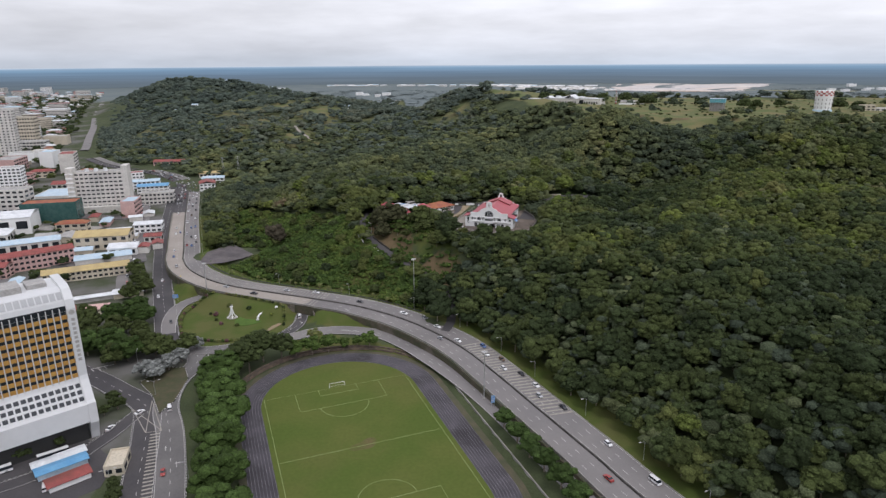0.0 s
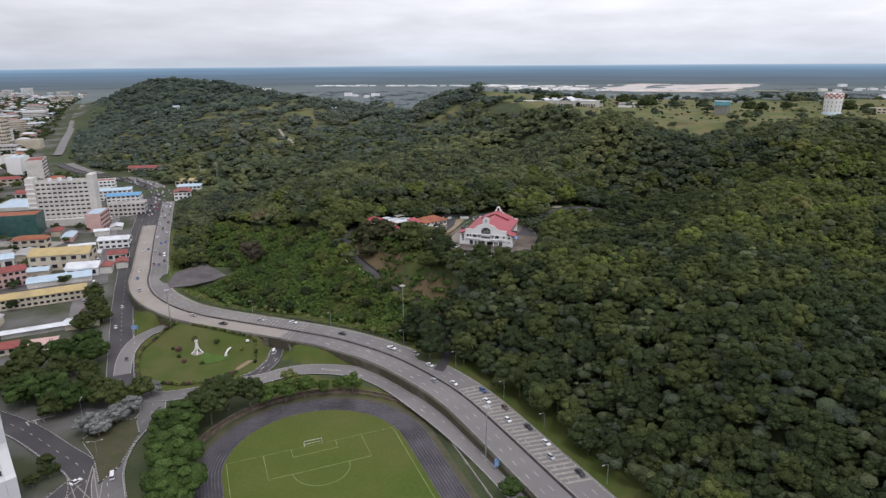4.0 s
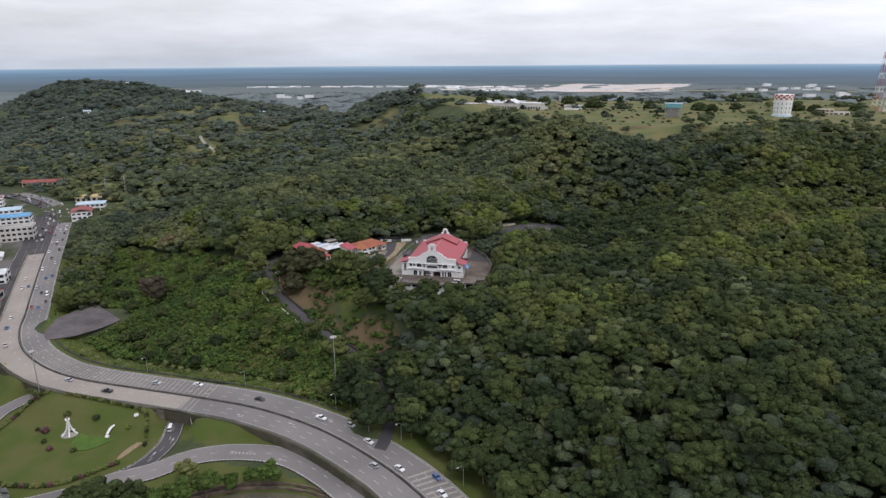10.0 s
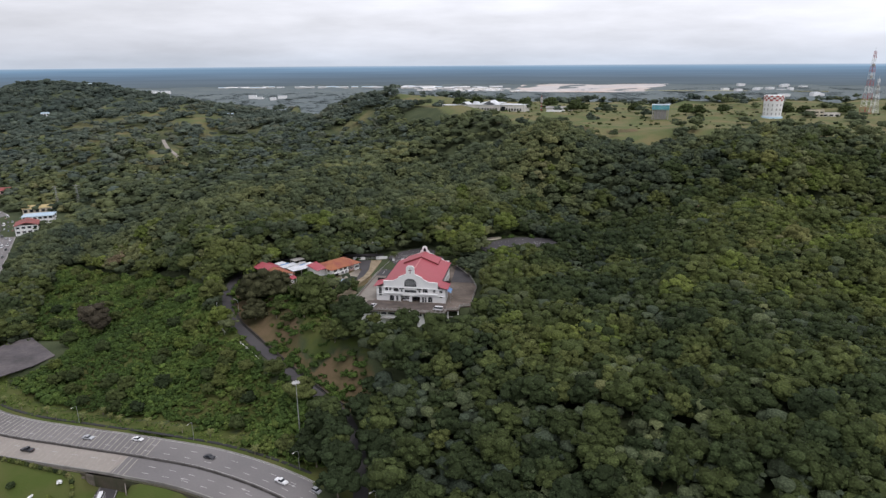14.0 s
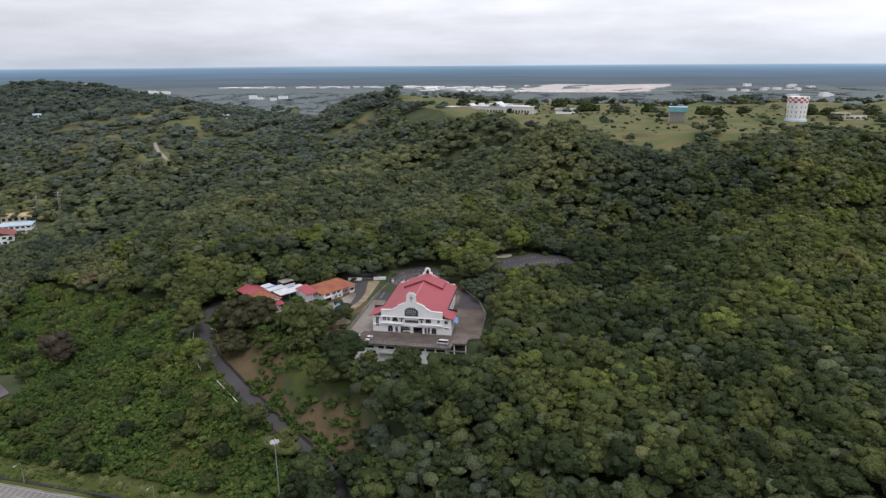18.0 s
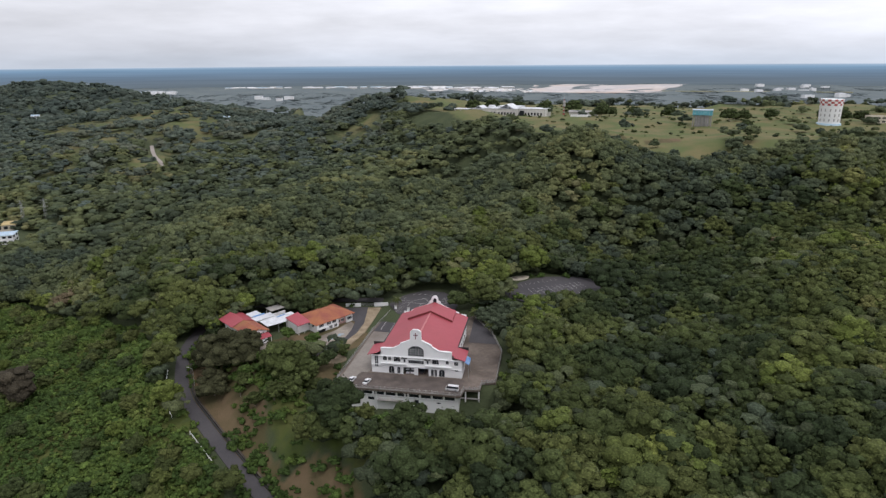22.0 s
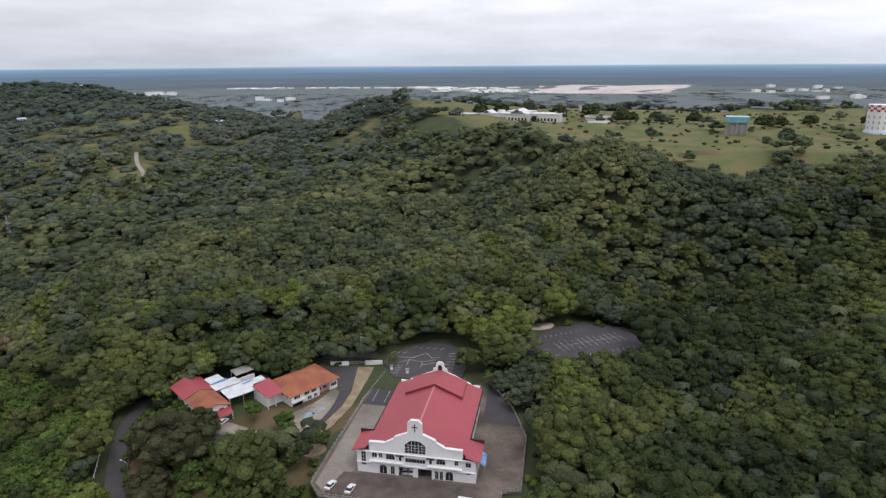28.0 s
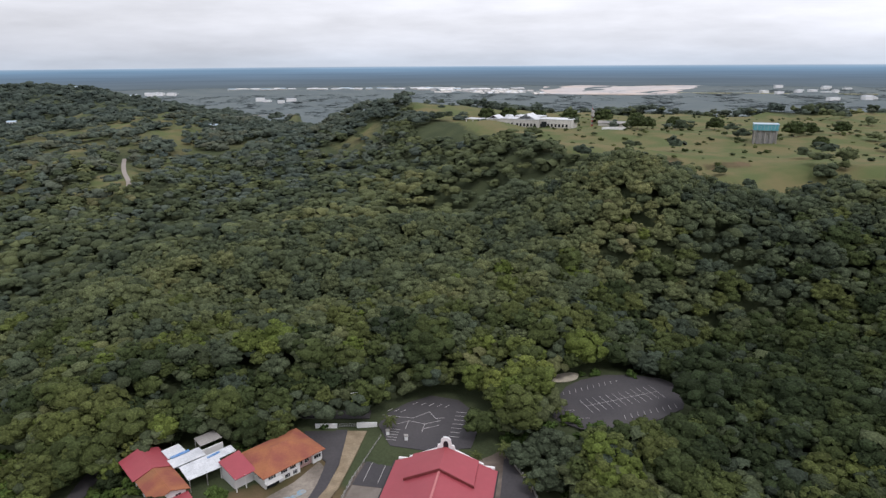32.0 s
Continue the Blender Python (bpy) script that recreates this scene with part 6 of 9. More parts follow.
def build_lamps():
    lamp_mast(18, 260, 2.0, 24)
    lamp_mast(-19, 376.3, float(height(-19, 376.3)), 33.5 - float(height(-19, 376.3)))
    lamp_mast(-158, 396.5, 1.0, 24)
    h = FINE["high"]
    for y in (175, 205, 236, 268, 296, 322, 348, 372, 392):
        i = min(range(len(h)), key=lambda k: abs(h[k][1] - y) + (1e6 if h[k][1] > 400 else 0))
        t = h[i + 1] - h[i - 1]
        a = math.degrees(math.atan2(t[1], t[0]))
        n = np.array([t[1], -t[0]]) / math.hypot(t[0], t[1])
        street_lamp(h[i][0] + n[0] * 15.5, h[i][1] + n[1] * 15.5, float(height(h[i][0] + n[0] * 15.5, h[i][1] + n[1] * 15.5)), a + 90, 8.0)
    for y in (470, 520, 570, 620, 680, 740):
        i = min(range(len(h)), key=lambda k: abs(h[k][1] - y))
        t = h[i + 1] - h[i - 1]
        n = np.array([t[1], -t[0]]) / math.hypot(t[0], t[1])
        street_lamp(h[i][0] + n[0] * 15, h[i][1] + n[1] * 15, float(height(h[i][0] + n[0] * 15, h[i][1] + n[1] * 15)), math.degrees(math.atan2(t[1], t[0])) + 90, 9.0)
    for x, y, a in ((-137, 268, 20), (-124, 200, 25), (-56.5, 478, 150), (20, 541, 200), (8, 544, 160), (-40, 528, 250), (-97, 205, 200), (-160, 300, 100)):
        street_lamp(x, y, float(height(x, y)), a, 7.5, double=x < -100 and y < 280)
    for x, y, w, hh, mat, lab in ((-177, 391, 3.6, 2.6, M_BLUE, "blue road sign on two posts"), (-187, 424, 2.2, 1.6, material("yellow_sign", (0.6, 0.45, 0.05), 0.6), "small yellow road sign board"), (21.5, 253, 1.8, 3.6, M_BLUE, "upright blue banner sign by the slip road")):
        t = thing("road_sign", Matrix.Translation((x, y, float(height(x, y)))) @ Matrix.Rotation(radians(12), 4, "Z"), lab, "sign")
        for s in (-0.35, 0.35):
            part("post", Shape().tube((s * w, 0, -0.3), (s * w, 0, 2.4 + hh), 0.07).mesh("post", M_STEEL), t)
        b = part("board", boxed("board", mat, -w / 2, w / 2, -0.12, -0.06, 2.2, 2.2 + hh), t)
        for k in range(3):
            part("text_bar", boxed("text_bar", M_LINE, -w * 0.38, w * (0.3 - 0.1 * k), -0.13, -0.121, 2.4 + hh * (0.2 + 0.25 * k), 2.4 + hh * (0.28 + 0.25 * k)), b)
    # guard rails
    for run in ([(-70, 491), (-68.6, 483), (-67.2, 474), (-64.4, 465), (-60.4, 457.5)], [(-51.5, 447.5), (-46.4, 440), (-40.5, 431.2)]):
        fence("guard_rail", [(x, y, float(height(x, y)) + 0.55) for x, y in run], "white guard rail on the outside of the hill lane", 0.85, 2.5, (0.5, 0.68, 0.84), M_WHITE)
    pts = [(x, y, z) for x, y, z in zip(*(FINE["hill"][cut(FINE["hill"], 388, 495)[0]:cut(FINE["hill"], 388, 495)[1], k] for k in range(3)))]
    line = np.array(pts)
    tagged(ribbon("drain", line, ((2.9,), (3.5,)), M_DARK, 0.02, "dark open drain along the hill lane", "drain"), kind="structure")
    tagged(ribbon("low_bank", line, ((3.6,), (4.2,)), M_BRICK_BANK, 0.55, "dark stained low wall above the lane drain", "bank", thick=0.9), kind="structure")


build_lamps()


# ---- small park ----
def bush_thing(name, x, y, rad, hgt, label, mat, group="", seed=0):
    z = float(height(x, y))
    v, f = PROTO_MID[seed % len(PROTO_MID)]
    t = thing(name, Matrix.Translation((x, y, z)), label, "shrub", group)
    part("foliage", mesh_np("foliage", v * (rad, rad, hgt) + (0, 0, hgt * 0.5), f, np.full(len(v), (seed * 0.37) % 1), mat), t)
    part("stem", Shape().tube((0, 0, -0.3), (0, 0, hgt * 0.6), 0.09, 0.05, 6).mesh("stem", M_BARK), t)
    return t


M_PLUM = material("plum_leaves", (0.075, 0.03, 0.04), 0.7, second=(0.11, 0.05, 0.05), scale=0.5, island=0.3)
M_GOLD_LEAF = material("golden_leaves", (0.125, 0.130, 0.035), 0.7, second=(0.085, 0.105, 0.03), scale=0.4, island=0.3)
M_SILVER = leaf_material("silvery_leaves", [(0.0, (0.150, 0.162, 0.152)), (1.0, (0.270, 0.278, 0.270))])


def build_park():
    z = float(height(-131, 363))
    m = thing("monument", Matrix.Translation((-131, 363.5, z)) @ Matrix.Scale(0.82, 4), "white concrete monument with curved legs and a ringed top", "monument")
    pts = [(3.9, 0.2), (2.6, 1.1), (1.5, 2.6), (0.8, 5.2), (0.45, 7.6)]
    sh = Shape()
    for (r0, z0), (r1, z1) in zip(pts[:-1], pts[1:]):
        sh.tube((r0, 0, z0), (r1, 0, z1), 0.42 - z0 * 0.02, 0.42 - z1 * 0.02, 7)
    leg = sh.mesh("leg", M_WHITE)
    for i in range(5):
        part("leg", leg, m, m=Matrix.Rotation(i * 2 * math.pi / 5, 4, "Z"))
    part("shaft", Shape().tube((0, 0, 2), (0, 0, 8.6), 0.55, 0.4, 10).mesh("shaft", M_WHITE), m)
    part("ring", Shape().tube((0, 0, 8.3), (0, 0, 8.9), 1.15, 1.15, 14).mesh("ring", M_WHITE), m)
    part("cap", Shape().tube((0, 0, 8.9), (0, 0, 10.0), 0.6, 0.35, 10).mesh("cap", M_CONCRETE), m)
    part("plinth", Shape().tube((0, 0, -0.4), (0, 0, 0.3), 4.4, 4.2, 20).mesh("plinth", M_CONCRETE), m)
    s = thing("pergola_sculpture", Matrix.Translation((-113.2, 363, z)) @ Matrix.Rotation(radians(80), 4, "Z"), "white curved arch sculpture lying over the lawn", "sculpture")
    sh = Shape()
    pts = [(-4.5 + 9 * i / 8, 0.5 + 2.2 * math.sin(math.pi * (0.15 + 0.85 * i / 8))) for i in range(9)]
    for (x0, z0), (x1, z1) in zip(pts[:-1], pts[1:]):
        sh.tube((x0, 0, z0), (x1, 0, z1), 0.5, 0.5, 8)
    part("arch", sh.mesh("arch", M_WHITE), s)
    part("foot", boxed("foot", M_WHITE, -5.1, -3.9, -0.7, 0.7, -0.3, 1.0), s)
    part("foot", boxed("foot", M_WHITE, 3.9, 5.1, -0.7, 0.7, -0.3, 1.0), s)
    tagged(new("flower_bed", Shape().prism(blob(-118, 359.5, 10.5, 8, 25, seed=21), z - 0.3, z + 0.22).mesh("flower_bed", material("bright_bed_grass", (0.065, 0.120, 0.016), 0.95, second=(0.05, 0.095, 0.014), scale=0.2, fine=1.2))), "bright green planted bed on the lawn", "flower bed", kind="structure")
    tagged(new("flower_bed", Shape().prism(blob(-101, 348.5, 7, 1.6, 64, seed=22), z - 0.3, z + 0.3).mesh("flower_bed", material("pinkish_flowers", (0.28, 0.16, 0.13), 0.9, second=(0.2, 0.2, 0.1), scale=0.9))), "pinkish flower bed at the park edge", "flower bed", kind="structure")
    edge = spline([(-152, 390, 0), (-160, 382, 0), (-163, 368.5, 0), (-159, 352, 0), (-152, 337, 0), (-146, 331.5, 0), (-131.5, 327.5, 0), (-118.5, 328, 0), (-103, 338, 0)], 2.0)
    for i, p in enumerate(edge):
        bush_thing("hedge_bush", p[0] + 0.4, p[1] + 0.4, 1.2, 1.3, "clipped ochre and green hedge bush along the park kerb", (M_GOLD_LEAF, M_LEAF_BUSH, M_PLUM, M_LEAF_BUSH, M_GOLD_LEAF)[i % 5], "park hedge bushes", i)
    back = spline([(-96, 353, 0), (-100.5, 370, 0), (-114, 378, 0), (-128, 385, 0), (-142, 391, 0)], 2.2)
    for i, p in enumerate(back):
        bush_thing("hedge_bush", p[0], p[1] - 3, 1.0, 1.3, "dark green hedge bush under the raised road", (M_LEAF, M_GOLD_LEAF, M_LEAF)[i % 3], "park hedge bushes", i)
    for i, (x, y, r_, mat) in enumerate(((-142, 366, 1.8, M_PLUM), (-139, 358, 1.3, M_LEAF), (-134, 352, 1.4, M_PLUM), (-122, 369, 1.6, M_LEAF), (-124, 350, 1.3, M_LEAF), (-106, 361, 1.2, M_LEAF), (-146, 368, 1.0, M_LEAF), (-136, 374, 1.5, M_LEAF), (-104, 366, 1.0, M_WHITE))):
        bush_thing("round_shrub", x, y, r_, r_ * 1.1, "round clipped shrub on the park lawn", mat, "park shrubs", i)


build_park()


# ---- junction details ----
def build_markings():
    west, east = bpy.data.objects["road_avenue_west"], bpy.data.objects["road_avenue_east"]
    a, b, c, d = (-136.3, 262.7), (-121.2, 237.7), (-127.3, 236.0), (-142.0, 255.4)
    paint(west, [(a, c), (d, b), (c, b), (d, c), (a, b)], 0.26, 0.35, M_YELLOW_LINE)
    for x, y in ((-179, 294.5), (-176.5, 296), (-174, 297.5)):
        paint(west, [((x - 3.0, y + 0.5), (x, y - 2.2)), ((x - 3.0, y + 0.5), (x + 1.6, y + 2.6))], 0.25, 0.5)
    tri = [(-128.0, 251.0), (-125.6, 262), (-127.5, 284), (-134, 296), (-146, 296), (-150, 280), (-138, 267)]
    nose = tagged(new("grass_island", Shape().prism(tri, -0.3, 0.42).mesh("grass_island", material("dull_island_grass", (0.052, 0.058, 0.026), 0.95, second=(0.075, 0.066, 0.038), scale=0.2))), "grassy traffic island between the two avenues", "traffic island", kind="structure")
    ring = np.array([(x, y, 0.3) for x, y in tri + tri[:1]])
    for p, q in zip(ring[:-1], ring[1:]):
        line = np.linspace(p, q, max(2, int(np.linalg.norm(q - p) / 2)))
        kb = ribbon("kerb_edge", line, ((-0.2,), (0.2,)), M_DARK, 0.16, parent=nose, thick=0.5)
        dashes("white_block", line, 0, 0.42, 0.9, 0.9, M_LINE, kb, z=0.17)
    # arrows on the slip road, the highway and the underpass lane
    for key, y, off, flip in (("slip", 300, -2.4, 1), ("slip", 318, 2.4, 1), ("slip", 332, -2.4, 1), ("slip", 250, 2.4, 1), ("high", 352, -3, 1), ("high", 366, -7, 1), ("high", 344, 7, -1), ("high", 388, 8, -1), ("under", 344, 1.2, -1), ("under", 350, -1.4, -1), ("ave", 226, -1.8, 1), ("ave", 214, 2.2, 1)):
        ln = FINE[key]
        i = min(range(1, len(ln) - 1), key=lambda k: abs(ln[k][1] - y) + (1e6 if key == "high" and ln[k][0] < -150 else 0))
        t = (ln[i + 1] - ln[i - 1])[:2]
        t = Vector(t / np.linalg.norm(t)) * flip
        n = Vector((t.y, -t.x))
        o = Vector(ln[i][:2]) + n * off * flip
        z = ln[i][2] + 0.06
        ow = {"slip": "road_slip", "high": "road_highway_concrete" if off < 0 else "road_highway_hill_side", "under": "road_underpass", "ave": "road_avenue_east"}[key]
        q = lambda u, v: (o.x + t.x * u + n.x * v, o.y + t.y * u + n.y * v)
        ring = [q(-2, -0.12), q(-2, 0.12), q(0.4, 0.12), q(0.4, 0.5), q(2, 0), q(0.4, -0.5), q(0.4, -0.12)]
        part("arrow", Shape().prism(ring, z, z + 0.012).mesh("arrow", M_LINE), bpy.data.objects[ow])
    # chevrons at the nose of the slip road
    for k in range(7):
        x, y = -59.0 + k * 1.5, 338.2 - k * 0.35
        paint(bpy.data.objects["road_slip"], [((x, y + 1.0 - 0.1 * k), (x + 0.9, y)), ((x + 0.9, y), (x, y - 1.0 + 0.1 * k))], 2.06, 0.35)


build_markings()


# ---- vehicles ----
M_TYRE = material("tyre_rubber", (0.02, 0.02, 0.02), 0.9)
CAR_PAINT = {n: material("car_paint_" + n, c, 0.3, metal=0.1, spec=0.5, scale=0.5) for n, c in (("white", (0.72, 0.72, 0.73)), ("silver", (0.42, 0.43, 0.45)), ("black", (0.03, 0.03, 0.035)), ("red", (0.30, 0.035, 0.03)), ("blue", (0.06, 0.13, 0.32)), ("brown", (0.14, 0.09, 0.06)), ("yellow", (0.55, 0.36, 0.04)))}
M_LAMP = material("headlamp_glass", (0.6, 0.6, 0.58), 0.2)
M_TAIL = material("tail_lamp", (0.35, 0.02, 0.02), 0.3)


def profile_body(name, prof, w, mat, inset=0.0):
    """A body from a side profile of (x, z), drawn across a width and pulled in at the sides' top."""
    n = len(prof)
    zt = max(z for _, z in prof)
    zb = min(z for _, z in prof)
    v = []
    for s in (-1, 1):
        for x, z in prof:
            k = w / 2 - inset * (z - zb) / (zt - zb)
            v.append((x, s * k, z))
    f = [tuple(range(n)), tuple(reversed(range(n, 2 * n)))] + [((i + 1) % n, i, n + i, n + (i + 1) % n) for i in range(n)]
    return mesh_of(name, v, f, mat)


def make_car(kind, color):
    paint_ = CAR_PAINT[color]
    lab = {"sedan": color + " saloon car with dark windows", "hatch": "small " + color + " hatchback car with dark windows", "van": color + " passenger van with dark windows", "pickup": color + " pickup truck with an open bed", "truck": "lorry with a " + color + " cab and flat bed", "bus": "long " + color + " coach with dark windows"}[kind]
    t = thing("car" if kind in ("sedan", "hatch") else kind, Matrix.Translation((0, 0, -50)), lab, "car" if kind in ("sedan", "hatch") else kind)
    L, W, r = {"sedan": (4.5, 1.75, 0.32), "hatch": (3.8, 1.65, 0.30), "van": (4.9, 1.85, 0.33), "pickup": (5.2, 1.85, 0.37), "truck": (8.5, 2.4, 0.5), "bus": (11.0, 2.5, 0.5)}[kind]
    h = L / 2
    if kind == "sedan":
        body = [(-h, 0.3), (h, 0.3), (h, 0.62), (h * 0.93, 0.78), (h * 0.4, 0.92), (-h * 0.55, 0.95), (-h * 0.97, 0.9), (-h, 0.6)]
        cab = [(h * 0.42, 0.9), (h * 0.12, 1.42), (-h * 0.35, 1.44), (-h * 0.68, 0.93)]
    elif kind == "hatch":
        body = [(-h, 0.3), (h, 0.3), (h, 0.65), (h * 0.9, 0.85), (h * 0.45, 0.98), (-h * 0.95, 1.0), (-h, 0.6)]
        cab = [(h * 0.5, 0.96), (h * 0.15, 1.5), (-h * 0.7, 1.5), (-h * 0.95, 0.98)]
    elif kind == "van":
        body = [(-h, 0.3), (h, 0.3), (h, 0.8), (h * 0.9, 1.1), (-h, 1.15)]
        cab = [(h * 0.9, 1.08), (h * 0.6, 1.9), (-h * 0.97, 1.95), (-h, 1.13)]
    elif kind == "pickup":
        body = [(-h, 0.4), (h, 0.4), (h, 0.85), (h * 0.9, 1.0), (h * 0.4, 1.1), (-h, 1.1), (-h, 0.7)]
        cab = [(h * 0.42, 1.08), (h * 0.15, 1.72), (-h * 0.2, 1.75), (-h * 0.28, 1.1)]
    elif kind == "truck":
        body = [(-h, 0.8), (h * 0.5, 0.8), (h * 0.5, 1.05), (-h, 1.05)]
        cab = [(h, 0.5), (h, 1.6), (h * 0.92, 2.5), (h * 0.55, 2.55), (h * 0.55, 0.5)]
    else:
        body = [(-h, 0.35), (h, 0.35), (h, 1.35), (-h, 1.35)]
        cab = [(h, 1.35), (h * 0.96, 2.6), (-h, 2.6), (-h, 1.35)]
    part("body", profile_body("body", body, W, paint_, 0.03), t)
    if kind == "truck":
        part("cab", profile_body("cab", cab, W, paint_, 0.08), t)
        part("windscreen", boxed("windscreen", M_GLASS, h * 0.97, h + 0.02, -0.95, 0.95, 1.5, 2.2), t)
        for s in (-1, 1):
            part("side_board", boxed("side_board", CAR_PAINT["red"], -h, h * 0.48, s * 1.15 - 0.05, s * 1.15 + 0.05, 1.05, 1.5), t)
    else:
        top = profile_body("glazing", cab, W - 0.06, M_GLASS, 0.2)
        part("glazing", top, t)
        xs = [x for x, _ in cab[1:3]]
        zt = max(z for _, z in cab)
        part("roof", boxed("roof", paint_ if kind != "bus" else CAR_PAINT["white"], min(xs) - 0.1, max(xs) + 0.08, -W / 2 + 0.2, W / 2 - 0.2, zt - 0.03, zt + 0.05), t)
    for x in (h * 0.62, -h * 0.6):
        for s in (-1, 1):
            wh = part("wheel", Shape().tube((x, s * (W / 2 - 0.2), r), (x, s * (W / 2 + 0.02), r), r, r, 12).mesh("wheel", M_TYRE), t)
            part("rim", Shape().tube((x, s * (W / 2 + 0.02), r), (x, s * (W / 2 + 0.035), r), r * 0.6, r * 0.6, 10).mesh("rim", M_STEEL), wh)
    zf = body[2][1] - 0.05
    for s in (-0.34, 0.34):
        part("headlight", boxed("headlight", M_LAMP, h - 0.04, h + 0.02, s * W * 1.0 - 0.17, s * W + 0.17, zf - 0.14, zf), t)
        part("tail_light", boxed("tail_light", M_TAIL, -h - 0.02, -h + 0.04, s * W - 0.15, s * W + 0.15, zf - 0.1, zf + 0.06), t)
    return t


def build_cars():
    r = random.Random(3)
    made = {}

    def place(kind, color, x, y, z, head, group=""):
        """head: degrees, the way the car faces, anticlockwise from +x."""
        m = Matrix.Translation((x, y, z)) @ Matrix.Rotation(radians(head), 4, "Z")
        key = (kind, color)
        if key in made:
            c = copy_thing(made[key], m)
        else:
            c = made[key] = make_car(kind, color)
            c.matrix_basis = m
        if group:
            c["group"] = group
        return c

    def on(key, s, off, back, kind, color, group):
        line = FINE[key]
        i = min(range(1, len(line) - 1), key=lambda k: abs(k - s))
        t = line[i + 1] - line[i - 1]
        a = math.degrees(math.atan2(t[1], t[0]))
        n = np.array([t[1], -t[0]]) / math.hypot(t[0], t[1])
        place(kind, color, line[i][0] + n[0] * off, line[i][1] + n[1] * off, line[i][2] + 0.03, a + (180 if back else 0), group)

    h = FINE["high"]
    colors = ["white", "white", "silver", "silver", "black", "brown", "white", "white", "silver", "white", "black", "silver", "black", "blue", "red"]
    near = lambda y: min(range(len(h)), key=lambda k: abs(h[k][1] - y))
    # open stretch beside the forest
    for y, off, back, kind, col in ((192, 10, True, "van", "white"), (214, 9.5, True, "hatch", "white"), (243, 10.2, True, "sedan", "black"), (252, 6.4, True, "hatch", "silver"), (262, 10.3, True, "sedan", "white"),
                                    (271, 10.4, True, "sedan", "black"), (279, 5.8, True, "hatch", "white"), (287, 10.2, True, "hatch", "brown"), (296, 6.2, True, "sedan", "white"), (303, 10, True, "hatch", "blue"), (311, 2.8, True, "sedan", "white"), (318, -2.8, False, "hatch", "silver"),
                                    (329, 6, True, "sedan", "white"), (338, 9.4, True, "hatch", "silver"), (347, 6.2, True, "pickup", "white"), (366, 6.5, True, "sedan", "black"), (380, 9.6, True, "sedan", "white"), (387, 6.2, True, "sedan", "silver"), (394, -6.2, False, "pickup", "black"), (405, -3, False, "sedan", "silver"), (200, -4.2, False, "sedan", "red")):
        on("high", near(y), off, back, kind, col, "cars on the highway")
    # queue on the upper stretch
    for lane, back in ((2.6, True), (6.2, True), (9.8, True), (-3.0, False), (-6.6, False), (-9.8, False)):
        y = 445 + r.uniform(0, 20)
        while y < 900:
            i = near(y)
            if not (lane < -9 and y < 640) and r.random() < (0.75 if y > 650 else 0.5):
                on("high", i, lane, back, r.choice(["sedan", "hatch", "sedan", "hatch", "pickup", "van"]), r.choice(colors), "cars on the highway")
            y += r.uniform(9, 26) if y > 650 else r.uniform(14, 44)
    # parked along the frontage road
    f = FINE["front"]
    for i in range(4, len(f) - 6, 2):
        if r.random() < 0.7:
            on("front", i, r.choice([-3.4, 3.4]), r.random() < 0.5, r.choice(["sedan", "hatch", "van"]), r.choice(colors), "parked cars")
    s = FINE["service"]
    for i, off, back in ((10, 3, True), (22, -3, False), (30, 0, False), (44, 3.2, True), (60, -3, False)):
        on("service", i, off, back, "sedan", r.choice(colors), "cars on the service road")
    on("ave", 32, 1.8, False, "van", "white", "cars on the avenue")
    on("ave", 20, -2.6, True, "sedan", "red", "cars on the avenue")
    on("ave", 14, 2.6, True, "hatch", "silver", "cars on the avenue")
    on("depot", 3, 3.0, True, "sedan", "white", "cars on the avenue")
    on("under", 6, 1.2, True, "van", "white", "cars at the underpass")
    # on the church terrace, in the porch and by the house
    for x, y, a, kind, col in ((-23.5, -8.6, 78, "sedan", "white"), (-17.3, -9.2, 82, "sedan", "white"), (15.8, -9.6, 176, "van", "white"), (-3.6, 2.4, 98, "van", "silver"), (-1.6, 2.6, 98, "van", "white"), (2.0, 2.8, 90, "sedan", "black")):
        p = CHURCH @ Vector((x, y, 0.04))
        place(kind, col, p.x, p.y, p.z, a - 17.7, "cars at the church")
    place("hatch", "white", -29.8, 494.0, 32.64, 60)
    # bus yard
    for x, y, a, kind, col in ((-156.5, 219.5, 38, "bus", "white"), (-150, 220, 42, "bus", "silver"), (-172, 208, 40, "bus", "white"), (-176, 203, 40, "bus", "white"), (-148, 199.5, 120, "van", "white"), (-137, 252, 60, "sedan", "white")):
        place(kind, col, x, y, 0.15 + max(0, float(height(x, y))), a, "vehicles in the bus yard")
    for x, y in ((-240, 396), (-233, 399), (-226, 402), (-252, 391), (-246, 393), (-262, 386), (-225, 410), (-218, 404)):
        place(r.choice(["sedan", "hatch", "van"]), r.choice(colors), x, y, float(height(x, y)) + 0.05, 25 + r.uniform(-5, 5), "parked cars in the town lot")


build_cars()


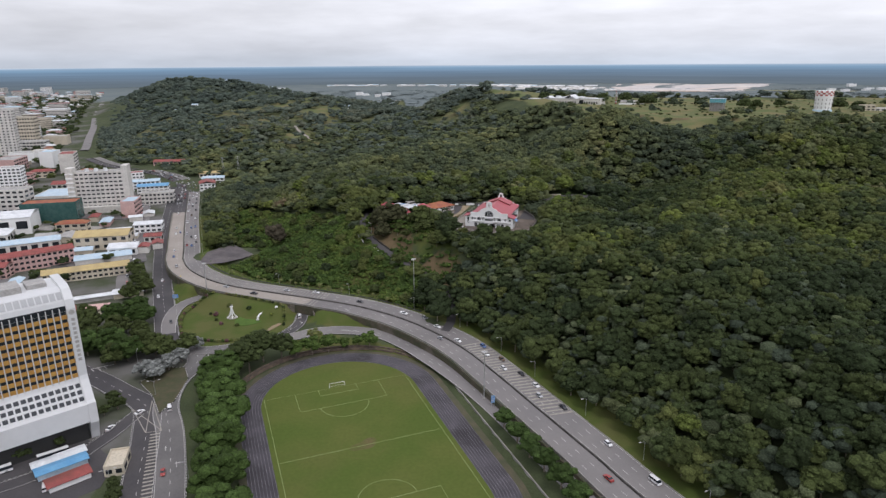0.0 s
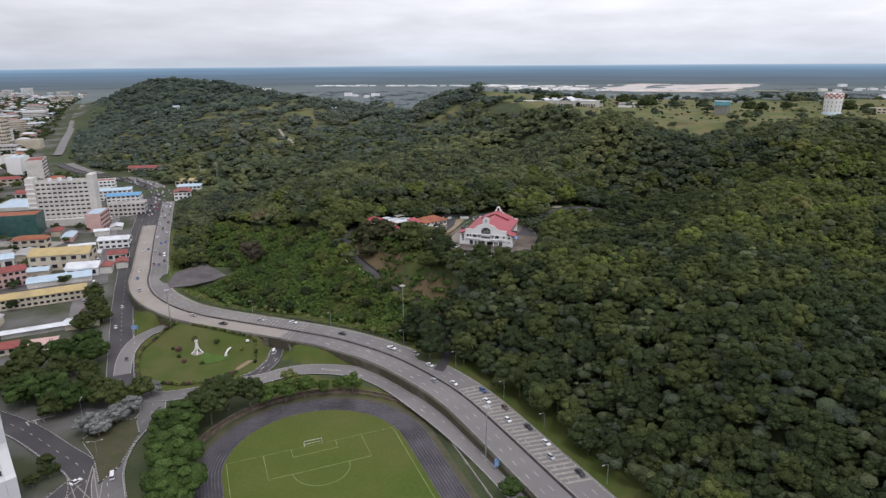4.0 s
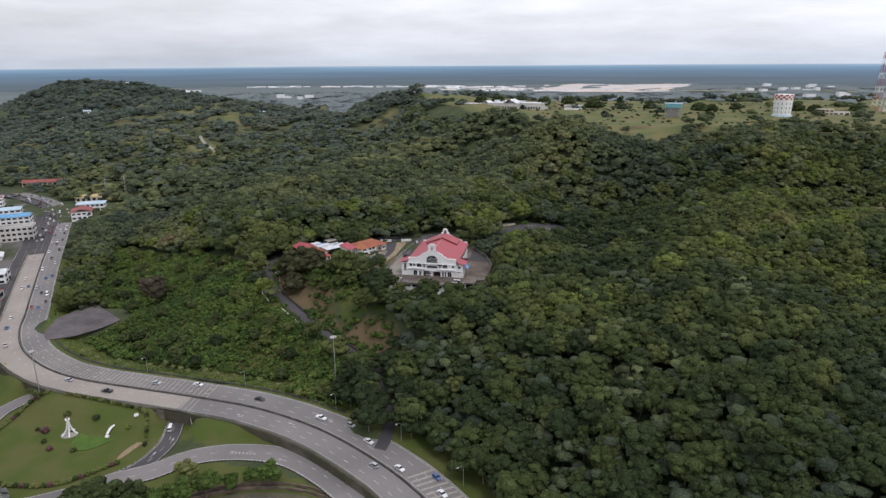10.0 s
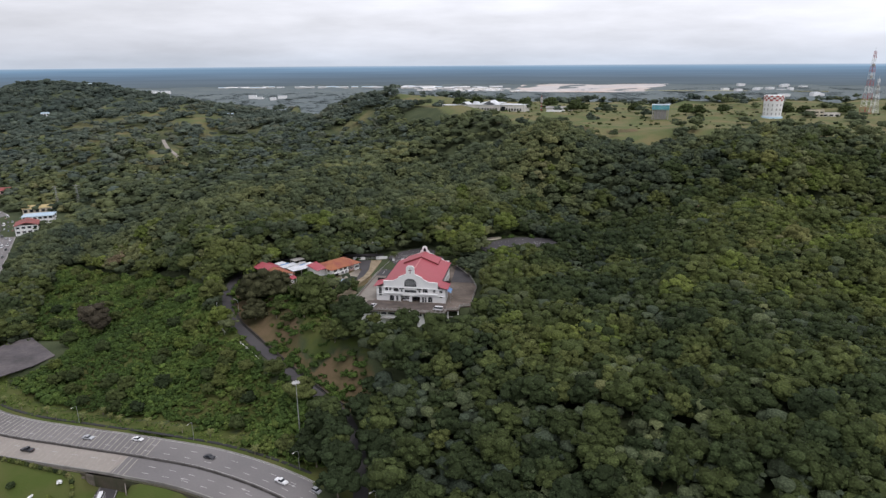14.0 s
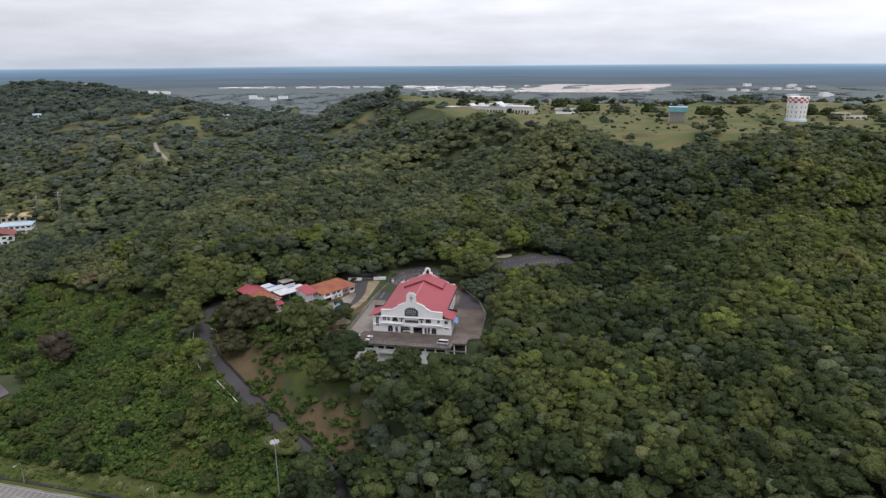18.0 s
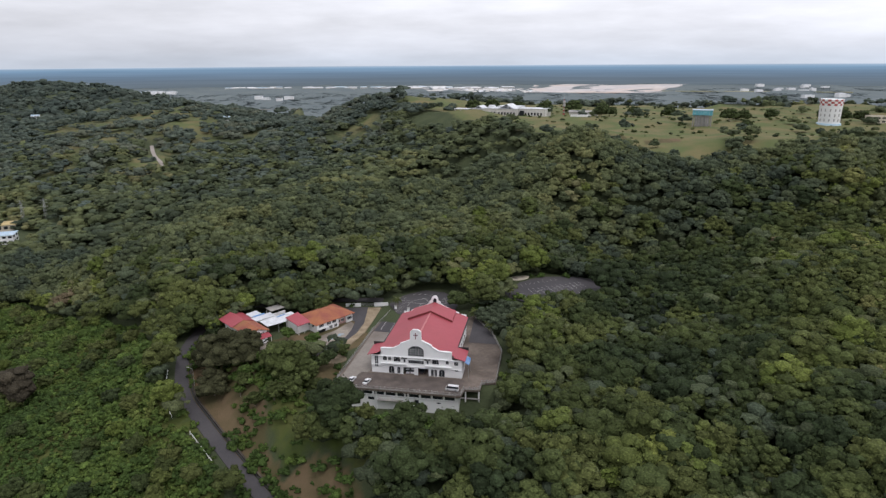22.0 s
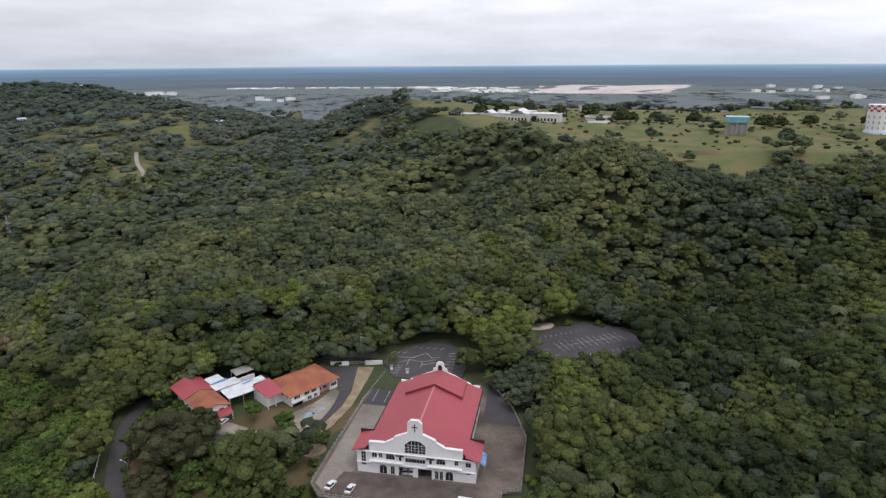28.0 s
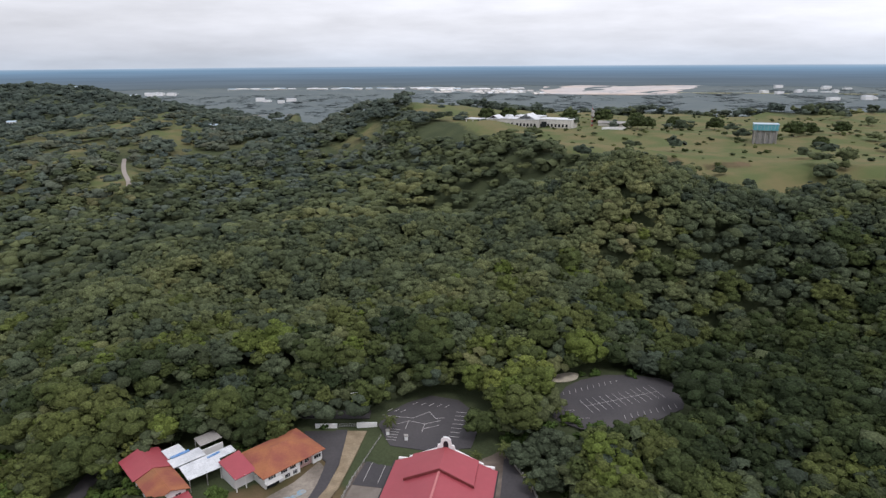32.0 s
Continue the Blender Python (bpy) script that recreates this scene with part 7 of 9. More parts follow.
# ---- town ----
M_CREAM = material("cream_plaster", (0.56, 0.50, 0.40), 0.75, second=(0.48, 0.43, 0.34), scale=0.15, stain=(0.38, 0.34, 0.28))
M_OFFWHITE = material("off_white_plaster", (0.62, 0.60, 0.56), 0.75, second=(0.54, 0.52, 0.49), scale=0.1, stain=(0.42, 0.41, 0.39))
M_GREY_ROOF = material("grey_flat_roof", (0.30, 0.295, 0.285), 0.85, second=(0.38, 0.37, 0.355), scale=0.15, stain=(0.19, 0.185, 0.18))
M_YELLOW_ROOF = material("ochre_sheet_roof", (0.46, 0.36, 0.17), 0.7, second=(0.40, 0.31, 0.15), scale=0.2, stain=(0.31, 0.25, 0.14))
M_BLUE_ROOF = material("pale_blue_sheet_roof", (0.36, 0.48, 0.58), 0.6, second=(0.45, 0.54, 0.60), scale=0.2)
M_STRONG_BLUE = material("blue_sheet_roof", (0.10, 0.27, 0.47), 0.55, second=(0.14, 0.33, 0.52), scale=0.3)
M_TEAL_GLASS = material("dark_teal_glass", (0.03, 0.085, 0.08), 0.25, second=(0.05, 0.11, 0.10), scale=0.3)
M_GOLD = material("gold_spandrel", (0.47, 0.27, 0.065), 0.5, second=(0.38, 0.20, 0.05), scale=0.3)
M_DULL_RED = material("dull_red_roof", (0.28, 0.075, 0.065), 0.7, second=(0.22, 0.06, 0.055), scale=0.3, stain=(0.17, 0.06, 0.05))


def building(label, x, y, turn, w, d, h, floors, cols, wall=None, roof=None, kind="flat", name="building", z=None, rise=2.0, glass=None, side_cols=None, win_w=0.62, win_h=0.45):
    """A block: front along local x facing -y, with windows on the front and the right side."""
    z = float(height(x, y)) if z is None else z
    t = thing(name, Matrix.Translation((x, y, z)) @ Matrix.Rotation(radians(turn), 4, "Z"), label, name.split("_")[-1])
    wall, roof = wall or M_OFFWHITE, roof or M_GREY_ROOF
    part("wall", boxed("wall", wall, -w / 2, w / 2, 0, d, -1.5, h), t)
    if kind == "flat":
        part("roof", boxed("roof", roof, -w / 2 + 0.25, w / 2 - 0.25, 0.25, d - 0.25, h, h + 0.06), t)
        sh = Shape()
        for b in ((-w / 2, w / 2, 0, 0.25), (-w / 2, w / 2, d - 0.25, d), (-w / 2, -w / 2 + 0.25, 0.25, d - 0.25), (w / 2 - 0.25, w / 2, 0.25, d - 0.25)):
            sh.box(*b, h, h + 0.8)
        part("parapet", sh.mesh("parapet", wall), t)
    elif kind == "gable":
        part("roof", gable_roof(-w / 2, w / 2, 0, d, h, rise, 0.7, w >= d).mesh("roof", roof), t)
    else:
        part("roof", hip_roof(-w / 2, w / 2, 0, d, h, rise, 0.8).mesh("roof", roof), t)
    if floors and cols:
        fh, cw = h / floors, w / cols
        pane = boxed("window", glass or M_GLASS, -cw * win_w / 2, cw * win_w / 2, -0.1, 0.05, 0, fh * win_h)
        for i in range(floors):
            for j in range(cols):
                part("window", pane, t, m=Matrix.Translation((-w / 2 + cw * (j + 0.5), 0, fh * (i + 0.33))))
        sc = max(1, int(d / cw * 0.8)) if side_cols is None else side_cols
        if sc:
            sw = d / sc
            pane2 = boxed("window", glass or M_GLASS, -0.05, 0.1, -sw * win_w / 2, sw * win_w / 2, 0, fh * win_h)
            for i in range(floors):
                for j in range(sc):
                    part("window", pane2, t, m=Matrix.Translation((w / 2, sw * (j + 0.5), fh * (i + 0.33))))
    return t


# white greyed to carry the shade on the tower's front
M_TOWER_SHADED = material("shaded_tower_white", (0.58, 0.59, 0.60), 0.55, second=(0.54, 0.55, 0.56), scale=0.06, fine=0.4, grain_amount=0.03)


def golden_tower():
    t = thing("office_tower", Matrix.Translation((-145.2, 231.6, 0)) @ Matrix.Rotation(radians(41.6), 4, "Z"), "white flared office tower with gold window bands", "tower")
    X0 = -52.0
    prof = [(0, 9), (0, 17), (1.4, 17.6), (6.6, 25), (7.4, 27), (7.4, 56.5), (8.4, 60), (11.5, 63.4), (15, 64.4), (30, 64.4), (30, 0), (9, 0), (9, 9)]
    n = len(prof)
    v = [(X0, a, b) for a, b in prof] + [(-1.6, a, b) for a, b in prof]
    f = [tuple(range(n)), tuple(reversed(range(n, 2 * n)))] + [(i, (i + 1) % n, n + (i + 1) % n, n + i)[::-1] for i in range(n)]
    part("body", mesh_of("body", v, f, M_TOWER_SHADED), t)
    ext = [(-0.5, 8.6), (-0.5, 17.4), (0.8, 18.2), (5.9, 25.6), (6.6, 27.4), (6.6, 56.8), (7.6, 60.6), (11, 64.2), (15, 65.2), (31, 65.2), (31, 0), (3, 0), (2, 3.5)]
    n = len(ext)
    v = [(-1.6, a, b) for a, b in ext] + [(1.6, a, b) for a, b in ext]
    f = [tuple(range(n)), tuple(reversed(range(n, 2 * n)))] + [(i, (i + 1) % n, n + (i + 1) % n, n + i)[::-1] for i in range(n)]
    part("end_wall", mesh_of("end_wall", v, f, M_TOWER_SHADED), t, "smooth white flared end wall with an upright sign")
    # solid black block painted in for the shade below the overhang
    part("undercroft", boxed("undercroft", M_DARK, X0 + 1, -2, 3.0, 8.9, 0.0, 8.9), t)
    fl, bays = 9, 21
    bw = (-1.6 - X0) / bays
    fh = 29.0 / fl
    band = boxed("gold_band", M_GOLD, X0 + 0.1, -1.65, 7.24, 7.42, 0, fh * 0.55)
    for i in range(fl):
        part("gold_band", band, t, m=Matrix.Translation((0, 0, 26.9 + i * fh)))
    pane = boxed("window", M_GLASS, -bw * 0.4, bw * 0.4, 7.28, 7.45, 0, fh * 0.42)
    top_pane = Shape().faces([(-bw * 0.4, 8.75, 60.6), (bw * 0.4, 8.75, 60.6), (bw * 0.4, 11.0, 63.1), (-bw * 0.4, 11.0, 63.1)], [(0, 1, 2, 3)]).mesh("skylight", material("hazy_skylight", (0.34, 0.35, 0.36), 0.35))
    low = []
    for a in range(3):
        y0, z0, y1, z1 = 1.9 + a * 1.65, 18.3 + a * 2.35, 1.9 + a * 1.65 + 1.0, 18.3 + a * 2.35 + 1.45
        low.append(Shape().faces([(-bw * 0.36, y0 - 0.12, z0 + 0.08), (bw * 0.36, y0 - 0.12, z0 + 0.08), (bw * 0.36, y1 - 0.12, z1 + 0.08), (-bw * 0.36, y1 - 0.12, z1 + 0.08)], [(0, 1, 2, 3)]).mesh("sloped_window", M_GLASS))
    fin = Shape().box(-0.16, 0.16, 6.75, 7.4, 26, 57).faces([(-0.16, 7.0, 57), (0.16, 7.0, 57), (0.16, 8.1, 60.6), (-0.16, 8.1, 60.6), (0.16, 11.2, 63.9), (-0.16, 11.2, 63.9)], [(0, 1, 2, 3), (3, 2, 4, 5)]).mesh("fin", M_TOWER_SHADED)
    for j in range(bays):
        x = X0 + bw * (j + 0.5)
        part("fin", fin, t, m=Matrix.Translation((x - bw / 2, 0, 0)))
        part("skylight", top_pane, t, m=Matrix.Translation((x, 0, 0.08)))
        for lm in low:
            part("sloped_window", lm, t, m=Matrix.Translation((x, 0, 0)))
        for i in range(fl):
            part("window", pane, t, m=Matrix.Translation((x, 0, 26.9 + i * fh + fh * 0.57)))
    part("top_window_band", boxed("top_window_band", M_GLASS, X0 + 0.2, -1.7, 7.2, 7.41, 56.0, 58.2), t)
    for k in range(10):
        part("sign_bar", boxed("sign_bar", M_GREY_ROOF, -0.6, 0.7, 6.5, 6.62, 34 + k * 1.95, 35.2 + k * 1.95), t)
    part("sign_disc", Shape().tube((0, 6.62, 55.3), (0, 6.5, 55.3), 1.1, 1.1, 14).mesh("sign_disc", M_GREY_ROOF), t)
    for x0, y0, x1, y1, h in ((-30, 16, -14, 27, 2.5), (-12, 18, -5, 26, 1.8), (-46, 18, -34, 27, 3.2)):
        part("roof_plant", boxed("roof_plant", M_GREY_ROOF, x0, x1, y0, y1, 64.4, 64.4 + h), t)


def far_town(taken):
    """The hundreds of small blocks and roofs of the far town, joined."""
    r = random.Random(71)
    mats = [M_OFFWHITE, M_WHITE, M_CREAM, M_PINK, M_GREY_ROOF, M_DULL_RED, M_WHITE_ROOF, M_BLUE_ROOF, M_GLASS]
    sh, ids = Shape(), []

    def add(before, i):
        ids.extend([i] * (len(sh.f) - before))

    for k in range(1300):
        y = 1250 + 2300 * r.random() ** 1.3
        x = -r.uniform(0.42, 0.80) * y - r.uniform(0, 40)
        d, side, _ = along(np.array([x]), np.array([y]), HIGH)
        if side[0] * d[0] > -60 or min(math.hypot(x - a, y - b) for a, b in taken) < 20 + y * 0.008:
            continue
        taken.append((x, y))
        big = r.random() < 0.14
        w, h = (r.uniform(28, 60), r.uniform(14, 34)) if big else (r.uniform(14, 38), r.uniform(4, 10))
        dp, a, z = w * r.uniform(0.4, 0.8), radians(14 + r.choice([0, 90]) + r.uniform(-9, 9)), float(height(x, y))
        c, s = math.cos(a), math.sin(a)
        ring = lambda q, e=0.0: [(x + u * c - v * s, y + u * s + v * c) for u, v in ((-q * w - e, -q * dp - e), (q * w + e, -q * dp - e), (q * w + e, q * dp + e), (-q * w - e, q * dp + e))]
        n = len(sh.f)
        sh.prism(ring(0.5), z - 3, z + h)
        add(n, r.choice([0, 0, 1, 2, 3]))
        n = len(sh.f)
        sh.prism(ring(0.5, 0.6), z + h, z + h + (0.8 if big else 2.4), ring(0.5 if big else 0.2))
        add(n, r.choice([4, 5, 6, 6, 7, 4]))
        for i in range(int(h / 4.5)):
            n = len(sh.f)
            sh.prism(ring(0.5, 0.15), z + 2 + i * 4.5, z + 3.4 + i * 4.5)
            add(n, 8)
    tagged(new("far_town", mesh_of("far_town", sh.v, sh.f, mats=mats, ids=ids)), "pale low blocks and roofs of the far town", "town", kind="stuff")


def build_town():
    golden_tower()
    # hotel with a tall end slab
    t = building("long white hotel block with rows of dark windows", -362, 658, 14, 46, 15, 42, 10, 10, M_OFFWHITE, name="hotel_block", win_w=0.66, win_h=0.36, side_cols=0)
    part("end_slab", boxed("end_slab", M_OFFWHITE, 23, 29, -1.5, 14, -1, 48), t, "taller blank end slab of the hotel")
    part("end_slab", boxed("end_slab", M_OFFWHITE, -30, -23, -3, 9, -1, 47), t)
    part("podium", boxed("podium", M_OFFWHITE, -27, 27, -7, -0.1, -1, 6.5), t)
    for k in range(9):
        part("balcony", boxed("balcony", M_WHITE, -30.2, -22.8, -4.0, -3.0, 4 + k * 4.6, 5.2 + k * 4.6), t)
    for k in range(3):
        part("roof_tank", Shape().tube((-12 + k * 9, 8, 42), (-12 + k * 9, 8, 45), 2.2, 2.0, 12).mesh("roof_tank", M_WHITE_ROOF), t)
    building("round white apartment tower with stacked balconies", -482, 698, 18, 22, 18, 40, 11, 5, M_WHITE, name="apartment_tower", win_h=0.5)
    building("tall white tower with narrow window bands", -712, 1032, 20, 36, 26, 80, 18, 6, M_OFFWHITE, name="apartment_tower", win_w=0.4)
    building("beige hotel with a grid of windows", -782, 1190, 12, 42, 24, 56, 9, 9, M_CREAM, name="hotel_block")
    building("low annex with a dark window band", -760, 1150, 12, 70, 30, 16, 3, 12, M_OFFWHITE, name="building", win_w=0.8)
    building("low block clad in dark green glass", -390, 610, 13, 50, 22, 19, 3, 12, M_TEAL_GLASS, M_ORANGE, name="office_block", win_w=0.9, win_h=0.7, glass=M_TEAL_GLASS)
    building("large white warehouse with a pale roof", -402, 560, 20, 44, 36, 16, 1, 3, M_WHITE, M_WHITE_ROOF, "gable", "warehouse", rise=3, side_cols=0)
    # cream hall complex
    building("cream hall with an ochre roof", -288, 512, 12, 42, 22, 12, 2, 6, M_CREAM, M_YELLOW_ROOF, "gable", "hall", rise=3.5, win_w=0.5)
    building("low white hall with a barrel roof", -262, 494, 12, 22, 18, 7, 1, 3, M_WHITE, M_WHITE_ROOF, "gable", "hall", rise=2.5)
    building("long two-storey building under an ochre roof", -260, 437, 26, 56, 11, 7, 2, 16, M_CREAM, M_YELLOW_ROOF, "gable", "school_block", rise=2.6)
    building("L-shaped school block with a red roof", -312, 462, 38, 52, 13, 12, 3, 14, M_PINK, M_DULL_RED, "gable", "school_block", rise=2.6)
    building("school wing with pink walls and red roof", -340, 436, 8, 40, 12, 9, 3, 9, M_PINK, M_DULL_RED, "gable", "school_block", rise=2.4)
    building("low shed with a pale blue roof", -268, 476, 26, 40, 16, 4.5, 0, 0, M_OFFWHITE, M_BLUE_ROOF, "gable", "shed", rise=1.8)
    building("long pale blue market roof", -350, 500, 30, 60, 16, 9, 1, 8, M_OFFWHITE, M_BLUE_ROOF, "gable", "market_hall", rise=2.5)
    building("white domed hall roof", -392, 520, 20, 34, 26, 10, 1, 5, M_OFFWHITE, M_WHITE_ROOF, "hip", "hall", rise=4)
    building("covered car park with a light sheet roof", -232, 392, 26, 40, 6, 3, 0, 0, M_GREY_ROOF, M_WHITE_ROOF, "gable", "shelter", rise=0.7)
    building("small open pavilion with a white roof", -212, 399, 24, 18, 9, 3.6, 0, 0, M_CREAM, M_WHITE_ROOF, "gable", "pavilion", rise=1.0)
    building("red-roofed shop row beside the frontage road", -254, 532, 12, 14, 10, 6, 1, 3, M_OFFWHITE, M_DULL_RED, "gable", "shop", rise=2)
    building("white shop with a pale round roof", -274, 568, 14, 24, 14, 8, 2, 5, M_WHITE, M_WHITE_ROOF, "gable", "shop", rise=2)
    building("small house with a brick-red roof", -236, 362, 30, 16, 10, 4, 1, 3, M_CREAM, M_DULL_RED, "hip", "house", rise=2.2)
    building("small house with a pinkish roof", -218, 368, 20, 14, 9, 4, 1, 3, M_CREAM, M_PINK, "hip", "house", rise=2)
    building("three-storey shophouses with open galleries", -318, 690, 14, 34, 14, 13, 3, 8, M_OFFWHITE, name="shophouse")
    building("shophouses under a light blue roof", -344, 738, 16, 34, 18, 11, 3, 7, M_WHITE, M_STRONG_BLUE, "gable", "shophouse", rise=2)
    building("shophouses with blue trim and white roof", -372, 772, 20, 40, 16, 11, 3, 8, M_WHITE, M_BLUE_ROOF, "gable", "shophouse", rise=2)
    # bus yard
    building("long shed with a bright blue roof", -146.5, 209.0, 41, 17, 5.2, 3, 0, 0, M_BLUE_ROOF, M_STRONG_BLUE, "gable", "bus_shelter", rise=0.5)
    building("low kiosk with a red roof", -139.5, 201.5, 43, 14, 6, 2.6, 0, 0, M_WHITE, M_DULL_RED, "gable", "kiosk", rise=0.6)
    building("long shelter with a grey sheet roof", -150.5, 214, 41, 18, 4, 3, 0, 0, M_GREY_ROOF, M_WHITE_ROOF, "gable", "bus_shelter", rise=0.4)
    building("small cream kiosk by the avenue", -126, 207, 14, 7, 12, 4, 1, 2, M_CREAM, M_CREAM, "flat", "kiosk")
    flat("yard_buses", [(-215, 170), (-150, 178), (-128, 200), (-130, 216), (-150, 232), (-190, 205), (-230, 190)], 0.12, M_ASPHALT, "dark asphalt bus yard", "yard")
    # houses at the bend of the highway
    building("white house with a deep red roof", -284, 752, 20, 18, 20, 8, 2, 4, M_WHITE, M_DULL_RED, "gable", "house", rise=3, z=4)
    building("two-storey house with a white roof and blue trim", -291, 790, 12, 26, 15, 8, 2, 6, M_WHITE, M_BLUE_ROOF, "hip", "house", rise=1.8, z=4)
    building("low ochre-roofed building in the trees", -312, 838, 14, 26, 14, 6, 1, 5, M_CREAM, M_YELLOW_ROOF, "gable", "house", rise=2, z=4)
    building("long red-roofed shed by the far bend", -410, 945, 6, 46, 14, 6, 1, 8, M_PINK, M_DULL_RED, "gable", "shed", rise=2.4, z=4)
    for x, y in ((-300, 858), (-277, 852)):
        t = thing("power_pylon", Matrix.Translation((x, y, float(height(x, y)))), "slim steel lattice power mast among the trees", "pylon", "power pylons")
        sh = Shape()
        for sx, sy in ((-1, -1), (1, -1), (1, 1), (-1, 1)):
            sh.tube((sx * 1.6, sy * 1.6, -1), (sx * 0.3, sy * 0.3, 24), 0.1, 0.07, 4)
        for k in range(8):
            a, b = 1.6 - k * 0.165, 1.6 - (k + 1) * 0.165
            sh.tube((-a, -a, k * 3.0), (b, -b, (k + 1) * 3.0), 0.06, n=4).tube((a, a, k * 3.0), (-b, b, (k + 1) * 3.0), 0.06, n=4)
        part("lattice", sh.mesh("lattice", M_STEEL), t)
        for z in (17, 20.5, 23):
            part("crossarm", Shape().tube((-3.2, 0, z), (3.2, 0, z), 0.1, n=4).mesh("crossarm", M_STEEL), t)
    # rest of the town, by plots
    r = random.Random(12)
    walls, roofs = [M_OFFWHITE, M_WHITE, M_CREAM, M_OFFWHITE, M_PINK], [M_GREY_ROOF, M_DULL_RED, M_WHITE_ROOF, M_BLUE_ROOF, M_GREY_ROOF, M_ORANGE, M_DULL_RED]
    names = {"flat": "plain white town building with a flat grey roof", "gable": "small town building with a pitched sheet roof", "hip": "town house with a hipped roof"}
    taken = [(-145, 232), (-362, 658), (-482, 698), (-712, 1032), (-782, 1190), (-390, 610), (-402, 560), (-288, 512), (-260, 437), (-312, 462), (-340, 436), (-350, 500), (-392, 520), (-318, 690), (-344, 738), (-372, 772)]
    count = 0
    for k in range(1500):
        y = r.uniform(420, 1250)
        x = -r.uniform(0.36, 0.80) * y - r.uniform(0, 40)
        d, side, _ = along(np.array([x]), np.array([y]), HIGH)
        if side[0] * d[0] > -45 or count > 85:
            continue
        gap = 26 + y * 0.012
        if min(math.hypot(x - a, y - b) for a, b in taken) < gap + (14 if y < 900 else 0):
            continue
        taken.append((x, y))
        count += 1
        big = r.random() < 0.22
        kd = "flat" if big else r.choice(["flat", "gable", "hip", "gable"])
        h = r.uniform(12, 30) if big else r.uniform(5, 11)
        w = r.uniform(26, 50) if big else r.uniform(16, 40)
        near = y < 950
        building(names[kd], x, y, 14 + r.choice([0, 0, 90]) + r.uniform(-8, 8), w, w * r.uniform(0.4, 0.8), h, max(1, int(h / 4)) if near else 0, (6 if big else 4) if near else 5, r.choice(walls), r.choice(roofs), kd, "town_building", side_cols=None if near else 0, rise=r.uniform(1.5, 3))
    far_town(taken)
    # lots, lanes and low sheds between the larger blocks
    for ring, mat, lab in (([(-262, 382), (-205, 408), (-208, 416), (-266, 391)], M_ASPHALT, "dark asphalt parking strip behind the tower"), ([(-330, 470), (-250, 462), (-236, 480), (-246, 500), (-330, 486)], M_ROAD_MID, "worn grey yard between the halls"),
                           ([(-300, 540), (-262, 530), (-254, 560), (-292, 580)], M_ROAD_MID, "grey lot beside the shops"), ([(-430, 585), (-330, 572), (-326, 590), (-426, 604)], M_CONCRETE, "pale concrete forecourt of the glass block"),
                           ([(-372, 402), (-290, 430), (-296, 444), (-380, 418)], M_ROAD_MID, "grey lane beside the school"), ([(-420, 632), (-320, 618), (-316, 634), (-416, 648)], M_ROAD_MID, "grey hotel drive")):
        flat("yard_town", ring, 0.75, mat, lab, "yard", 1.2)
    q = random.Random(33)
    for x, y, w, d in ((-300, 492, 26, 12), (-318, 480, 18, 10), (-246, 508, 12, 9), (-240, 520, 12, 8), (-282, 544, 16, 9), (-300, 566, 20, 10), (-330, 548, 22, 12), (-352, 540, 16, 10), (-372, 470, 24, 10), (-296, 418, 18, 8), (-318, 412, 14, 8), (-262, 400, 20, 5), (-286, 392, 16, 6), (-420, 500, 24, 12), (-326, 604, 22, 9), (-346, 620, 18, 8), (-410, 620, 24, 10), (-436, 640, 20, 12), (-306, 612, 12, 10), (-300, 640, 14, 10)):
        building("low shed with a weathered sheet roof", x, y, 18 + q.choice([0, 90]) + q.uniform(-6, 6), w, d, q.uniform(3, 5.5), 0, 0, q.choice(walls), q.choice([M_GREY_ROOF, M_WHITE_ROOF, M_DULL_RED, M_BLUE_ROOF, M_GREY_ROOF]), "gable", "shed", rise=q.uniform(0.8, 1.8))
        taken.append((x, y))
    # dark street trees of the town
    rr = np.random.RandomState(44)
    x, y = jitter_grid(-2300, -190, 330, 3000, 19, 45)
    d, side, _ = along(x, y, HIGH)
    tk = np.array(taken)
    ok = (side * d < -32) & (x < -0.30 * y - 70) & (x > -0.82 * y - 30) & (clearance(x, y) > 6) & (rr.uniform(size=len(x)) < np.where(y > 800, 0.62, 0.75))
    dist = np.array([np.min(np.hypot(tk[:, 0] - a, tk[:, 1] - b)) for a, b in zip(x, y)])
    ok &= dist > np.where(y < 900, 13, 13)
    ok &= ~((x > -300) & (y < 470) & (x > -260 + 0 * y))
    x, y = x[ok], y[ok]
    rad = np.where(y < 800, rr.uniform(2.2, 5.0, len(x)), rr.uniform(3.5, 8, len(x)))
    v, f, tt = scatter(PROTO_FAR, x, y, height(x, y) + rad * 0.7 + 1, rad, tints(x, y, 46) * 0.6, 47)
    tagged(new("town_trees", mesh_np("town_trees", v, f, tt, M_LEAF)), "dark green trees between the town buildings", "trees", kind="stuff")


build_town()


